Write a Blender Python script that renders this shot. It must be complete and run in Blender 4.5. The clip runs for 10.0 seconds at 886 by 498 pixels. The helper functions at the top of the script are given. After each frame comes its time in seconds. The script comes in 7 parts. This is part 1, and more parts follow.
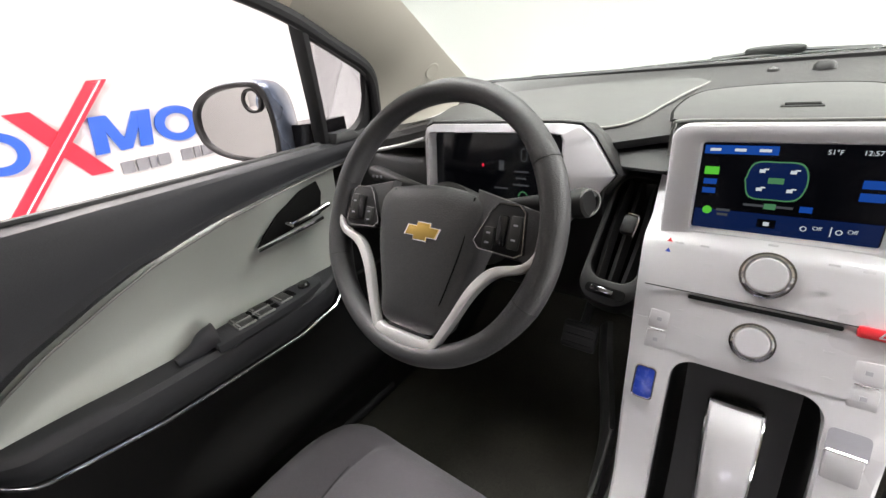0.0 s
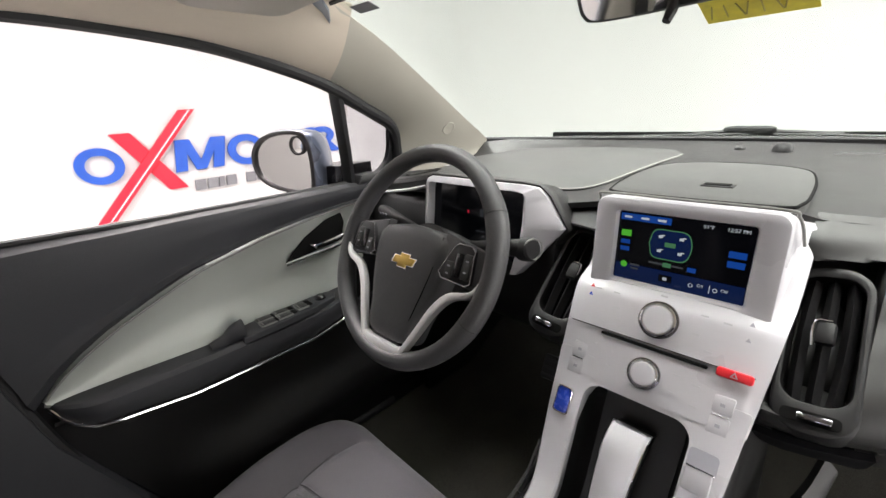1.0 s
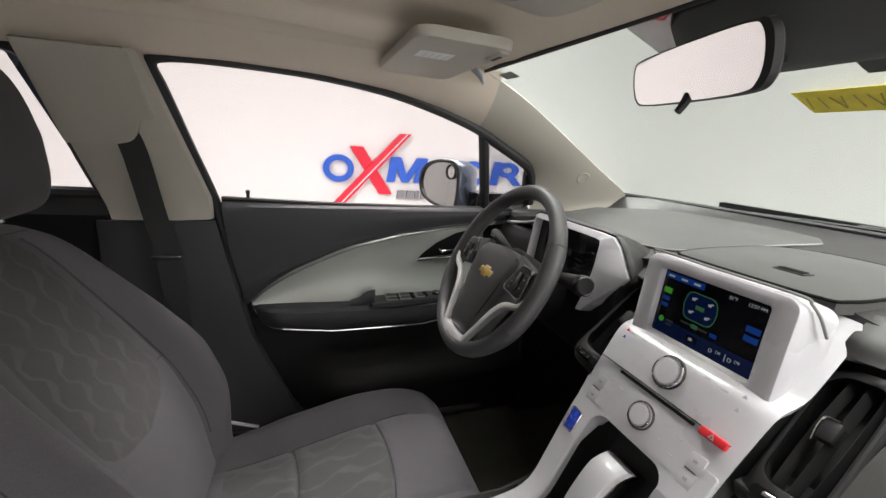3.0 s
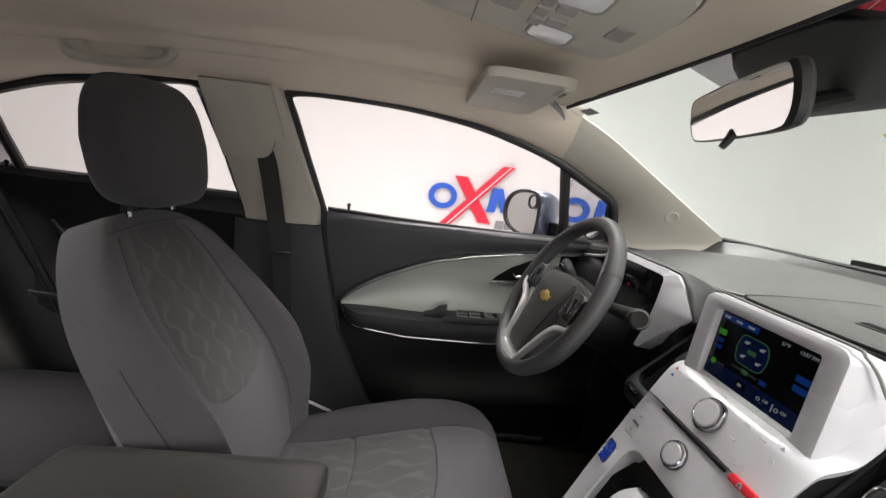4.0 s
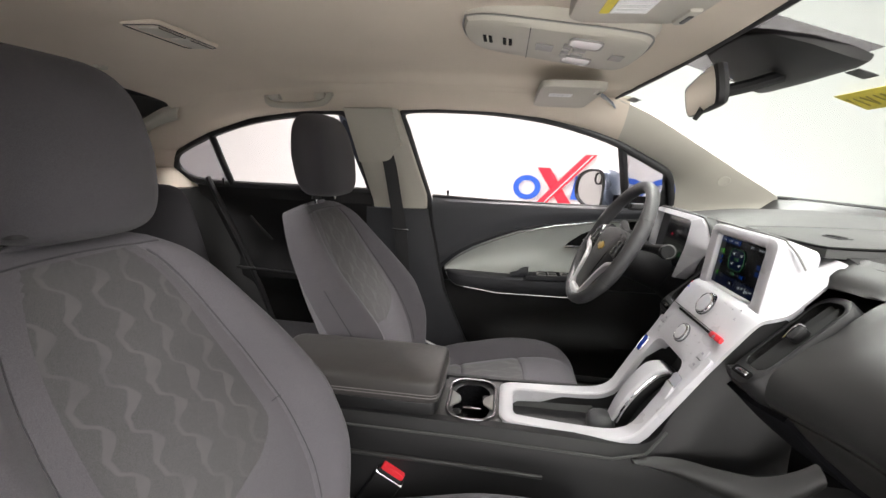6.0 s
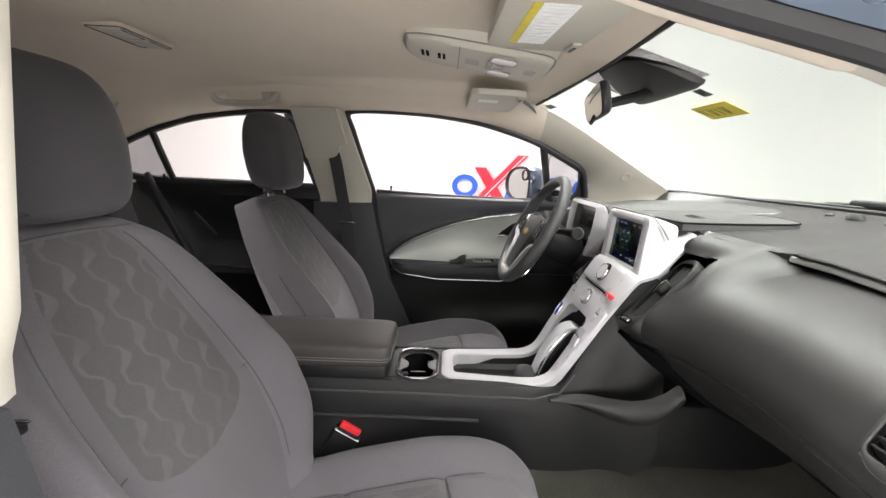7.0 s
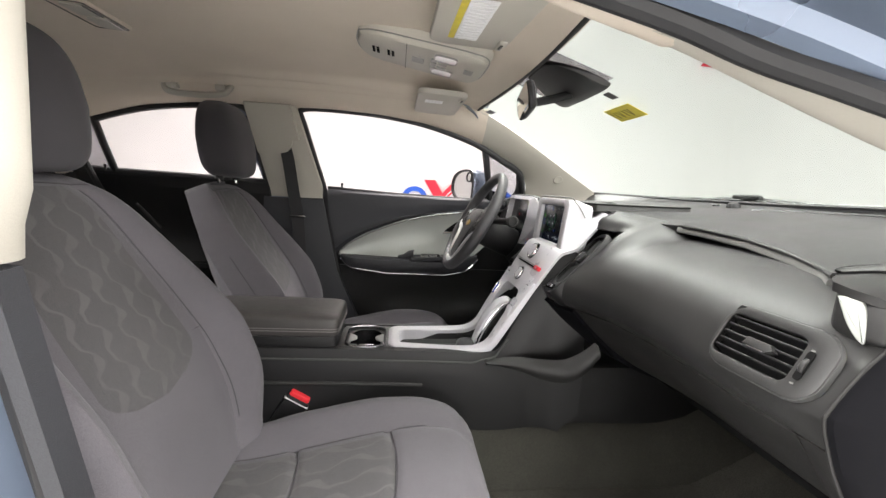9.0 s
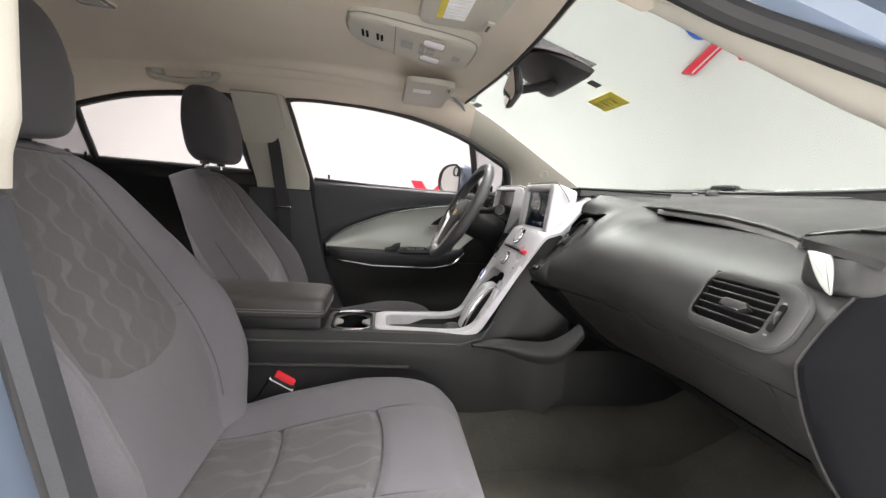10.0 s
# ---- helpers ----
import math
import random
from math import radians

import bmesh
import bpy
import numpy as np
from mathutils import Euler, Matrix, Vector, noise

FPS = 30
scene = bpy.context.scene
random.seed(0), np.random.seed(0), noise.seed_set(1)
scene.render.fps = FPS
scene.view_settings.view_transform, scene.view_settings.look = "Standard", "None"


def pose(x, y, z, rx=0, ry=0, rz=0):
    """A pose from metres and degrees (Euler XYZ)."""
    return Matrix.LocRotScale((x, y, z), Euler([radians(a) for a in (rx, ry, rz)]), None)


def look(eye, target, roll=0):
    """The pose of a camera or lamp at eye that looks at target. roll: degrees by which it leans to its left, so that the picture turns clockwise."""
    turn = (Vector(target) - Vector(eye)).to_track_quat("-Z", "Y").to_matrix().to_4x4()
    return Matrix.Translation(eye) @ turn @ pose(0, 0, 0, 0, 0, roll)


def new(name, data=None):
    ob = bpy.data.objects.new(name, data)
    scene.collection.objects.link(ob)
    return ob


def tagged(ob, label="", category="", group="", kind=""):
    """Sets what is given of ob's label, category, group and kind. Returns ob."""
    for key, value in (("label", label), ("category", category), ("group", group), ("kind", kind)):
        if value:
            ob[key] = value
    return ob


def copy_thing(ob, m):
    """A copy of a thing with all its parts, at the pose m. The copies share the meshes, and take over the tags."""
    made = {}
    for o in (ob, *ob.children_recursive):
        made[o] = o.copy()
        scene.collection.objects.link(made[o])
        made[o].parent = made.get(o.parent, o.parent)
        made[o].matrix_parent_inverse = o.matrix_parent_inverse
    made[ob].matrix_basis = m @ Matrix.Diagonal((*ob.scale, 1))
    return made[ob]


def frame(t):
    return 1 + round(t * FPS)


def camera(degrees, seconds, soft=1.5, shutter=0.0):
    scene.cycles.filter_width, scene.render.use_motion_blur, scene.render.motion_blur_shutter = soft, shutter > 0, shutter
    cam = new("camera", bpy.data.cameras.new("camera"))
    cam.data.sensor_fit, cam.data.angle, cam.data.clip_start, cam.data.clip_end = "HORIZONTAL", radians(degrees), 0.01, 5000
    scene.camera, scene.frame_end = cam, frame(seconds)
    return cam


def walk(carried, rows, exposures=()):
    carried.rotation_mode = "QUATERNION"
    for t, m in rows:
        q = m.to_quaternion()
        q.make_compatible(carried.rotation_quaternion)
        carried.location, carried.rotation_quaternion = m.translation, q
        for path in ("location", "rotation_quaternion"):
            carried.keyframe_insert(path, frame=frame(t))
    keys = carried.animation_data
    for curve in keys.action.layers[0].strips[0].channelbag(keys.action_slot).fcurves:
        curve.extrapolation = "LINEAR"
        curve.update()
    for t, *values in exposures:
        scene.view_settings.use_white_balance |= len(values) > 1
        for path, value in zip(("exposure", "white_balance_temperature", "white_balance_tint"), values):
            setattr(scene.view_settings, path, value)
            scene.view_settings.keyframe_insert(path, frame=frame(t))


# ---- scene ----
# The inside of a parked hatchback in a white photo studio, filmed from between the seats out through the open passenger door.
# x to the car's right, y to its nose, z up; x = 0 is the car's middle.
cam = camera(93.5, 10.0)
PATH = [
    (0, (-0.012, -0.474, 1.134), (-1.199, 0.904, 0.302), -7.2),
    (0.5, (0.073, -0.486, 1.151), (-1.198, 0.846, 0.369), -6.3),
    (1, (0.154, -0.503, 1.173), (-1.218, 0.793, 0.512), -4.0),
    (1.5, (0.231, -0.513, 1.183), (-1.301, 0.628, 0.591), -2.5),
    (2, (0.278, -0.505, 1.188), (-1.375, 0.492, 0.666), -0.8),
    (3.5, (0.436, -0.427, 1.172), (-1.474, -0.03, 0.728), 5.7),
    (4, (0.473, -0.396, 1.169), (-1.486, -0.255, 0.792), 6.7),
    (4.5, (0.524, -0.374, 1.156), (-1.428, -0.537, 0.754), 3.2),
    (5, (0.608, -0.373, 1.143), (-1.322, -0.72, 0.747), 1.0),
    (5.5, (0.717, -0.379, 1.144), (-1.209, -0.734, 0.742), 1.4),
    (7, (0.96, -0.371, 1.13), (-1.0, -0.375, 0.735), 2.0),
    (7.5, (0.995, -0.363, 1.11), (-0.967, -0.297, 0.733), 2.3),
    (8, (1.031, -0.345, 1.088), (-0.936, -0.219, 0.746), 2.7),
    (8.5, (1.056, -0.352, 1.068), (-0.911, -0.168, 0.754), 3.1),
    (9, (1.07, -0.36, 1.047), (-0.895, -0.131, 0.756), 3.5),
    (9.5, (1.08, -0.363, 1.016), (-0.883, -0.097, 0.745), 3.9),
    (10, (1.087, -0.361, 0.991), (-0.874, -0.067, 0.734), 4.1),
]
walk(cam, [(t, look(eye, target, roll)) for t, eye, target, roll in PATH],
     exposures=[(0, 0.85), (2, 0.28), (3.5, 0.22), (4.5, 0.42), (5, 0.65), (5.5, 0.75), (7, 0.75), (10, 0.6)])

# ---- light: an assumed ceiling panel, added fill lamps and a pale surround ----
world = bpy.data.worlds.new("studio_world")
scene.world = world
world.use_nodes = True
world.node_tree.nodes["Background"].inputs[0].default_value = (0.93, 0.95, 1.0, 1)
world.node_tree.nodes["Background"].inputs[1].default_value = 0.25


def area_lamp(name, x, y, z, sx, sy, watts, target, beam=180, colour=(1, 0.965, 0.945)):
    data = bpy.data.lights.new(name, "AREA")
    data.shape, data.size, data.size_y, data.energy, data.color = "RECTANGLE", sx, sy, watts, colour
    data.spread = radians(beam)
    ob = new(name, data)
    ob.matrix_world = look((x, y, z), target)
    return ob


area_lamp("studio_softbox_over", 1.3, -0.2, 4.2, 4.4, 6.6, 430, (1.3, -0.199, 0), 118)
# added fill lamps, all unseen, that brighten the cabin from around
area_lamp("studio_softbox_side", 3.6, 2.3, 2.7, 2.4, 2.4, 42, (0.1, -0.4, 0.8), 85)
# this one stands in for light bounced off floor and lower wall
area_lamp("studio_softbox_low", 3.7, -0.7, 0.55, 2.6, 0.9, 5, (-0.2, -0.8, 1.35), 75)
area_lamp("studio_softbox_left", -2.2, -0.1, 4.1, 1.6, 5.0, 150, (-0.3, -0.3, 0.6), 78)
area_lamp("studio_softbox_rear", 1.0, -4.6, 3.2, 3.0, 2.0, 120, (0.0, -0.6, 1.0), 90)


# ---- materials ----
def material(name, colour, rough=0.6, metal=0.0, spec=0.5, grain=0.0, grain_scale=900.0, bump=0.0, bump_scale=900.0, mottle=0.08, mottle_scale=6.0, coat=0.0, sheen=0.0):
    m = bpy.data.materials.new(name)
    m.use_nodes = True
    nt = m.node_tree
    n, k = nt.nodes, nt.links
    b = n["Principled BSDF"]
    b.inputs["Roughness"].default_value = rough
    b.inputs["Metallic"].default_value = metal
    b.inputs["Specular IOR Level"].default_value = spec
    b.inputs["Coat Weight"].default_value = coat
    b.inputs["Coat Roughness"].default_value = 0.08
    b.inputs["Sheen Weight"].default_value = sheen
    b.inputs["Sheen Roughness"].default_value = 0.5
    tc = n.new("ShaderNodeTexCoord")
    big = n.new("ShaderNodeTexNoise")
    big.inputs["Scale"].default_value = mottle_scale
    big.inputs["Detail"].default_value = 4
    k.new(tc.outputs["Object"], big.inputs["Vector"])
    fine = n.new("ShaderNodeTexNoise")
    fine.inputs["Scale"].default_value = grain_scale
    fine.inputs["Detail"].default_value = 2
    k.new(tc.outputs["Object"], fine.inputs["Vector"])
    r1 = n.new("ShaderNodeMapRange")
    r1.inputs[3].default_value, r1.inputs[4].default_value = 1 - mottle, 1 + mottle
    r1.inputs[1].default_value, r1.inputs[2].default_value = 0.3, 0.7
    k.new(big.outputs["Fac"], r1.inputs[0])
    r2 = n.new("ShaderNodeMapRange")
    r2.inputs[1].default_value, r2.inputs[2].default_value = 0.3, 0.7
    r2.inputs[3].default_value, r2.inputs[4].default_value = 1 - grain, 1 + grain
    k.new(fine.outputs["Fac"], r2.inputs[0])
    mul = n.new("ShaderNodeMath")
    mul.operation = "MULTIPLY"
    k.new(r1.outputs[0], mul.inputs[0])
    k.new(r2.outputs[0], mul.inputs[1])
    sc = n.new("ShaderNodeVectorMath")
    sc.operation = "SCALE"
    sc.inputs[0].default_value = colour
    k.new(mul.outputs[0], sc.inputs["Scale"])
    k.new(sc.outputs[0], b.inputs["Base Color"])
    rr = n.new("ShaderNodeMapRange")
    rr.inputs[1].default_value, rr.inputs[2].default_value = 0.3, 0.7
    rr.inputs[3].default_value, rr.inputs[4].default_value = max(0.0, rough - 0.06), min(1.0, rough + 0.06)
    k.new(big.outputs["Fac"], rr.inputs[0])
    k.new(rr.outputs[0], b.inputs["Roughness"])
    if bump:
        bn = n.new("ShaderNodeTexNoise")
        bn.inputs["Scale"].default_value = bump_scale
        k.new(tc.outputs["Object"], bn.inputs["Vector"])
        bp = n.new("ShaderNodeBump")
        bp.inputs["Strength"].default_value = bump
        bp.inputs["Distance"].default_value = 0.001
        k.new(bn.outputs["Fac"], bp.inputs["Height"])
        k.new(bp.outputs[0], b.inputs["Normal"])
    return m


VIEW_FADE_TINT = 0.0004  # near-black coat tint, put in to imitate the displays fading seen from the side


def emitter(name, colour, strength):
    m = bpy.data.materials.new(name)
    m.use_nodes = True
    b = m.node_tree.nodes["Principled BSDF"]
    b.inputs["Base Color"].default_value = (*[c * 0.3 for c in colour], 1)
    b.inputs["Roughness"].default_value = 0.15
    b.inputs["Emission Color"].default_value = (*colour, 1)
    b.inputs["Emission Strength"].default_value = strength / VIEW_FADE_TINT
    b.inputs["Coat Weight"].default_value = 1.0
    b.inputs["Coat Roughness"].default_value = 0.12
    b.inputs["Coat Tint"].default_value = (VIEW_FADE_TINT, VIEW_FADE_TINT, VIEW_FADE_TINT, 1)
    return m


def glass(name, tint=(0.97, 0.985, 0.98)):
    m = bpy.data.materials.new(name)
    m.use_nodes = True
    n, k = m.node_tree.nodes, m.node_tree.links
    n.remove(n["Principled BSDF"])
    tr = n.new("ShaderNodeBsdfTransparent")
    tr.inputs[0].default_value = (*tint, 1)
    gl = n.new("ShaderNodeBsdfGlossy")
    gl.inputs["Roughness"].default_value = 0.01
    mix = n.new("ShaderNodeMixShader")
    mix.inputs[0].default_value = 0.022
    k.new(tr.outputs[0], mix.inputs[1])
    k.new(gl.outputs[0], mix.inputs[2])
    k.new(mix.outputs[0], n["Material Output"].inputs[0])
    return m


def woven_pattern(name, dark, light):
    """Seat fabric with chains of wavy hexagons woven into it."""
    m = material(name, dark, 0.95, spec=0.15, grain=0.3, grain_scale=1400, bump=0.35, bump_scale=1600, sheen=0.12)
    n, k = m.node_tree.nodes, m.node_tree.links
    tc = n.new("ShaderNodeTexCoord")
    sep = n.new("ShaderNodeSeparateXYZ")
    k.new(tc.outputs["Object"], sep.inputs[0])

    def op(kind, a, b=None):
        q = n.new("ShaderNodeMath")
        q.operation = kind
        for i, v in enumerate((a, b)):
            if v is None:
                continue
            if isinstance(v, (int, float)):
                q.inputs[i].default_value = v
            else:
                k.new(v, q.inputs[i])
        return q.outputs[0]

    along = op("SUBTRACT", sep.outputs[2], sep.outputs[1])
    warp = n.new("ShaderNodeTexNoise")
    warp.inputs["Scale"].default_value = 14
    warp.inputs["Detail"].default_value = 3
    k.new(tc.outputs["Object"], warp.inputs["Vector"])
    patch = n.new("ShaderNodeTexNoise")
    patch.inputs["Scale"].default_value = 22
    k.new(tc.outputs["Object"], patch.inputs["Vector"])
    across = op("ADD", op("MULTIPLY", sep.outputs[0], 1 / 0.046), op("MULTIPLY", warp.outputs["Fac"], 0.55))
    odd = op("MULTIPLY", op("FLOOR", across), 2.4)
    turn = op("ADD", op("MULTIPLY", along, 2 * math.pi / 0.088), op("ADD", odd, op("MULTIPLY", warp.outputs["Fac"], 1.5)))
    wave = op("ADD", op("MULTIPLY", op("SINE", turn), 0.21), op("MULTIPLY", op("SINE", op("MULTIPLY", turn, 3)), 0.03))
    off = op("ABSOLUTE", op("ADD", op("SUBTRACT", op("FRACT", across), 0.5), wave))
    swell = op("MULTIPLY", op("MAXIMUM", op("SINE", op("ADD", turn, 0.9)), 0.0), 0.15)
    reach = op("ADD", swell, op("ADD", 0.035, op("MULTIPLY", patch.outputs["Fac"], 0.05)))
    mr = n.new("ShaderNodeMapRange")
    mr.interpolation_type = "SMOOTHSTEP"
    mr.inputs[1].default_value, mr.inputs[2].default_value = -0.035, 0.035
    k.new(op("SUBTRACT", reach, off), mr.inputs[0])
    some = n.new("ShaderNodeMapRange")
    some.inputs[1].default_value, some.inputs[2].default_value = 0.34, 0.58
    some.inputs[3].default_value, some.inputs[4].default_value = 0.45, 1.0
    k.new(patch.outputs["Fac"], some.inputs[0])
    fade = op("MULTIPLY", mr.outputs[0], some.outputs[0])
    mix = n.new("ShaderNodeMix")
    mix.data_type = "RGBA"
    b = n["Principled BSDF"]
    src = b.inputs["Base Color"].links[0].from_socket
    k.new(fade, mix.inputs[0])
    k.new(src, mix.inputs[6])
    mix.inputs[7].default_value = (*light, 1)
    k.new(mix.outputs[2], b.inputs["Base Color"])
    return m


M = {
    "white_wall": material("studio_wall_paint", (0.70, 0.70, 0.695), 0.75, mottle=0.015, mottle_scale=0.8),
    "studio_floor": material("studio_floor_paint", (0.60, 0.595, 0.58), 0.45, mottle=0.06, mottle_scale=1.5),
    "dash": material("grained_dash_plastic", (0.019, 0.019, 0.0185), 0.43, spec=0.5, grain=0.12, bump=0.35, bump_scale=1100),
    "dash_pad": material("dash_panel_skin", (0.056, 0.057, 0.055), 0.6, spec=0.3, grain=0.12, bump=0.35, bump_scale=1000),
    "black": material("black_plastic", (0.010, 0.010, 0.0105), 0.5, spec=0.4, grain=0.1, bump=0.25),
    "gloss": material("gloss_black", (0.008, 0.008, 0.009), 0.12, grain=0.0),
    # near-black for joints, and for the shade painted into openings
    "void": material("joint_and_shade_black", (0.006, 0.006, 0.006), 0.9, spec=0.1),
    "door_dark": material("door_panel_vinyl", (0.034, 0.035, 0.039), 0.55, spec=0.35, grain=0.12, bump=0.4, bump_scale=900),
    "inlay": material("satin_silver_green_inlay", (0.40, 0.42, 0.39), 0.42, metal=0.25, spec=0.5, grain=0.03, mottle=0.03),
    "pearl": material("pearl_white_plastic", (0.53, 0.525, 0.55), 0.30, spec=0.5, coat=0.35, mottle=0.015),
    "silver": material("satin_silver_trim", (0.72, 0.71, 0.71), 0.36, metal=0.45, mottle=0.02),
    "chrome": material("chrome", (0.85, 0.85, 0.86), 0.1, metal=1.0, mottle=0.01),
    "dark_chrome": material("dark_chrome", (0.30, 0.30, 0.31), 0.14, metal=1.0, mottle=0.01),
    "leather": material("black_leather", (0.046, 0.046, 0.048), 0.46, spec=0.5, grain=0.15, grain_scale=500, bump=0.5, bump_scale=650),
    "arm_leather": material("dark_leatherette", (0.050, 0.047, 0.045), 0.4, spec=0.5, grain=0.12, grain_scale=500, bump=0.5, bump_scale=600),
    "fabric": material("charcoal_seat_fabric", (0.110, 0.104, 0.114), 0.95, spec=0.15, grain=0.3, grain_scale=1500, bump=0.4, bump_scale=1700, sheen=0.12),
    "pattern": woven_pattern("patterned_seat_fabric", (0.083, 0.081, 0.083), (0.108, 0.105, 0.107)),
    "headrest": material("headrest_fabric", (0.056, 0.053, 0.058), 0.95, spec=0.15, grain=0.25, grain_scale=1500, bump=0.4, bump_scale=1700, sheen=0.12),
    "liner": material("beige_headliner_cloth", (0.60, 0.535, 0.45), 0.97, spec=0.1, grain=0.1, grain_scale=1800, bump=0.25, bump_scale=1500, mottle=0.03),
    "pillar": material("cream_pillar_plastic", (0.42, 0.40, 0.345), 0.6, grain=0.04, bump=0.2, mottle=0.03),
    "carpet": material("dark_carpet", (0.050, 0.049, 0.042), 1.0, spec=0.05, grain=0.5, grain_scale=700, bump=0.9, bump_scale=800, mottle=0.2),
    "rubber": material("rubber_seal", (0.012, 0.012, 0.013), 0.6, grain=0.05),
    "paint": material("silver_blue_car_paint", (0.17, 0.21, 0.28), 0.3, metal=0.6, coat=1.0, grain=0.05, grain_scale=3000, mottle=0.02),
    "red": material("red_plastic", (0.62, 0.025, 0.035), 0.35, mottle=0.02),
    "sign_red": material("sign_red", (0.66, 0.018, 0.045), 0.4, mottle=0.02),
    "sign_blue": material("sign_blue", (0.022, 0.10, 0.52), 0.4, mottle=0.02),
    "sign_grey": material("sign_grey", (0.20, 0.205, 0.22), 0.5, mottle=0.02),
    "gold": material("gold_emblem", (0.62, 0.42, 0.11), 0.3, metal=0.7, mottle=0.03),
    "yellow": material("yellow_sticker", (0.62, 0.52, 0.05), 0.6, mottle=0.12, mottle_scale=60),
    "paper": material("white_label_paper", (0.72, 0.72, 0.72), 0.7, mottle=0.04, mottle_scale=60),
    "paper_print": material("faded_label_print", (0.60, 0.60, 0.60), 0.7),
    "belt": material("seat_belt_webbing", (0.020, 0.020, 0.021), 0.8, grain=0.2, grain_scale=1200, bump=0.5, bump_scale=1300),
    "belt_grey": material("grey_belt_webbing", (0.16, 0.15, 0.15), 0.75, grain=0.2, grain_scale=1200, bump=0.5, bump_scale=1300),
    "quarter_glass": glass("tinted_quarter_glass", (0.60, 0.575, 0.59)),
    "rear_glass": glass("lavender_rear_glass", (0.72, 0.70, 0.80)),
    "glass": glass("window_glass", (0.93, 0.90, 0.90)),
    "screen_glass": glass("tinted_windscreen_glass", (0.885, 0.915, 0.89)),
    # darker than the dash: the light's falloff is put into this colour
    "glovebox": material("falloff_glovebox_plastic", (0.014, 0.0135, 0.013), 0.6, spec=0.35, grain=0.1, bump=0.3, bump_scale=1000),
    "end_black": material("matt_black_end_panel", (0.005, 0.005, 0.006), 0.85, spec=0.06, grain=0.1),
    "strip": material("satin_grey_strip", (0.20, 0.20, 0.19), 0.42, metal=0.2, mottle=0.02),
    "mat": material("floor_mat_pile", (0.066, 0.064, 0.055), 1.0, spec=0.05, grain=0.5, grain_scale=700, bump=0.9, bump_scale=800, mottle=0.25),
    # seat fabric with the dim cabin rear's shade put into its colour
    "shaded_rear_fabric": material("shade_dark_rear_seat_fabric", (0.022, 0.021, 0.023), 0.95, spec=0.12, grain=0.3, grain_scale=1500, bump=0.4, bump_scale=1700),
    "console_grey": material("grey_console_buttons", (0.27, 0.26, 0.245), 0.5, mottle=0.03),
    "ink": material("faded_sticker_ink", (0.30, 0.26, 0.06), 0.7),
    "touch_print": material("faint_touch_print", (0.50, 0.50, 0.52), 0.5),
    "mirror": material("mirror_silvering", (0.92, 0.92, 0.92), 0.01, metal=1.0, mottle=0.0),
    "blue_button": material("blue_power_button", (0.02, 0.06, 0.45), 0.25, mottle=0.1, mottle_scale=200),
    "button_mark": material("button_print", (0.36, 0.36, 0.40), 0.5),
    "lens": material("lamp_lens", (0.80, 0.80, 0.80), 0.2, mottle=0.02),
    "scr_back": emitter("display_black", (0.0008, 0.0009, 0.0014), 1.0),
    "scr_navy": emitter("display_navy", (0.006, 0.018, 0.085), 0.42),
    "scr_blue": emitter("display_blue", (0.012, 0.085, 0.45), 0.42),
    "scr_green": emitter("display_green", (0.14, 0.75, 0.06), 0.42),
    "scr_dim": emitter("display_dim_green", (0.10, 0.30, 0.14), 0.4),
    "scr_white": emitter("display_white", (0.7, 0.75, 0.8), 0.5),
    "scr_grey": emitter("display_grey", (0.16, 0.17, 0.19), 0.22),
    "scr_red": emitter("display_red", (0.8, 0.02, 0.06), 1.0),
}


# ---- mesh helpers ----
def part(name, bm, mat, parent=None, label="", sharp=35):
    me = bpy.data.meshes.new(name)
    bmesh.ops.recalc_face_normals(bm, faces=bm.faces[:])
    bm.to_mesh(me)
    bm.free()
    me.materials.append(M[mat])
    me.shade_smooth()
    me.set_sharp_from_angle(angle=radians(sharp))
    ob = new(name, me)
    if parent is not None:
        ob.parent = parent
        ob.matrix_parent_inverse = parent.matrix_world.inverted()
    if label:
        ob["label"] = label
    return ob


def thing(name, x, y, z, label, category, group="", kind=""):
    ob = new(name)
    ob.empty_display_size = 0.05
    ob.matrix_world = Matrix.Translation((x, y, z))
    bpy.context.view_layer.update()
    return tagged(ob, label, category, group, kind)


def spline(pts, n):
    """n points along a Catmull-Rom curve through pts (any dimension)."""
    p = np.array(pts, float)
    p = np.vstack([2 * p[0] - p[1], p, 2 * p[-1] - p[-2]])
    seg = len(p) - 3
    out = []
    for i in range(n):
        u = i / (n - 1) * seg
        s = min(int(u), seg - 1)
        f = u - s
        a, b, c, d = p[s:s + 4]
        out.append(0.5 * (2 * b + (c - a) * f + (2 * a - 5 * b + 4 * c - d) * f * f + (3 * b - a - 3 * c + d) * f ** 3))
    return [tuple(q) for q in out]


def lerp(table, v):
    """Value at v of a table of (v, value) rows."""
    xs = [r[0] for r in table]
    return float(np.interp(v, xs, [r[1] for r in table]))


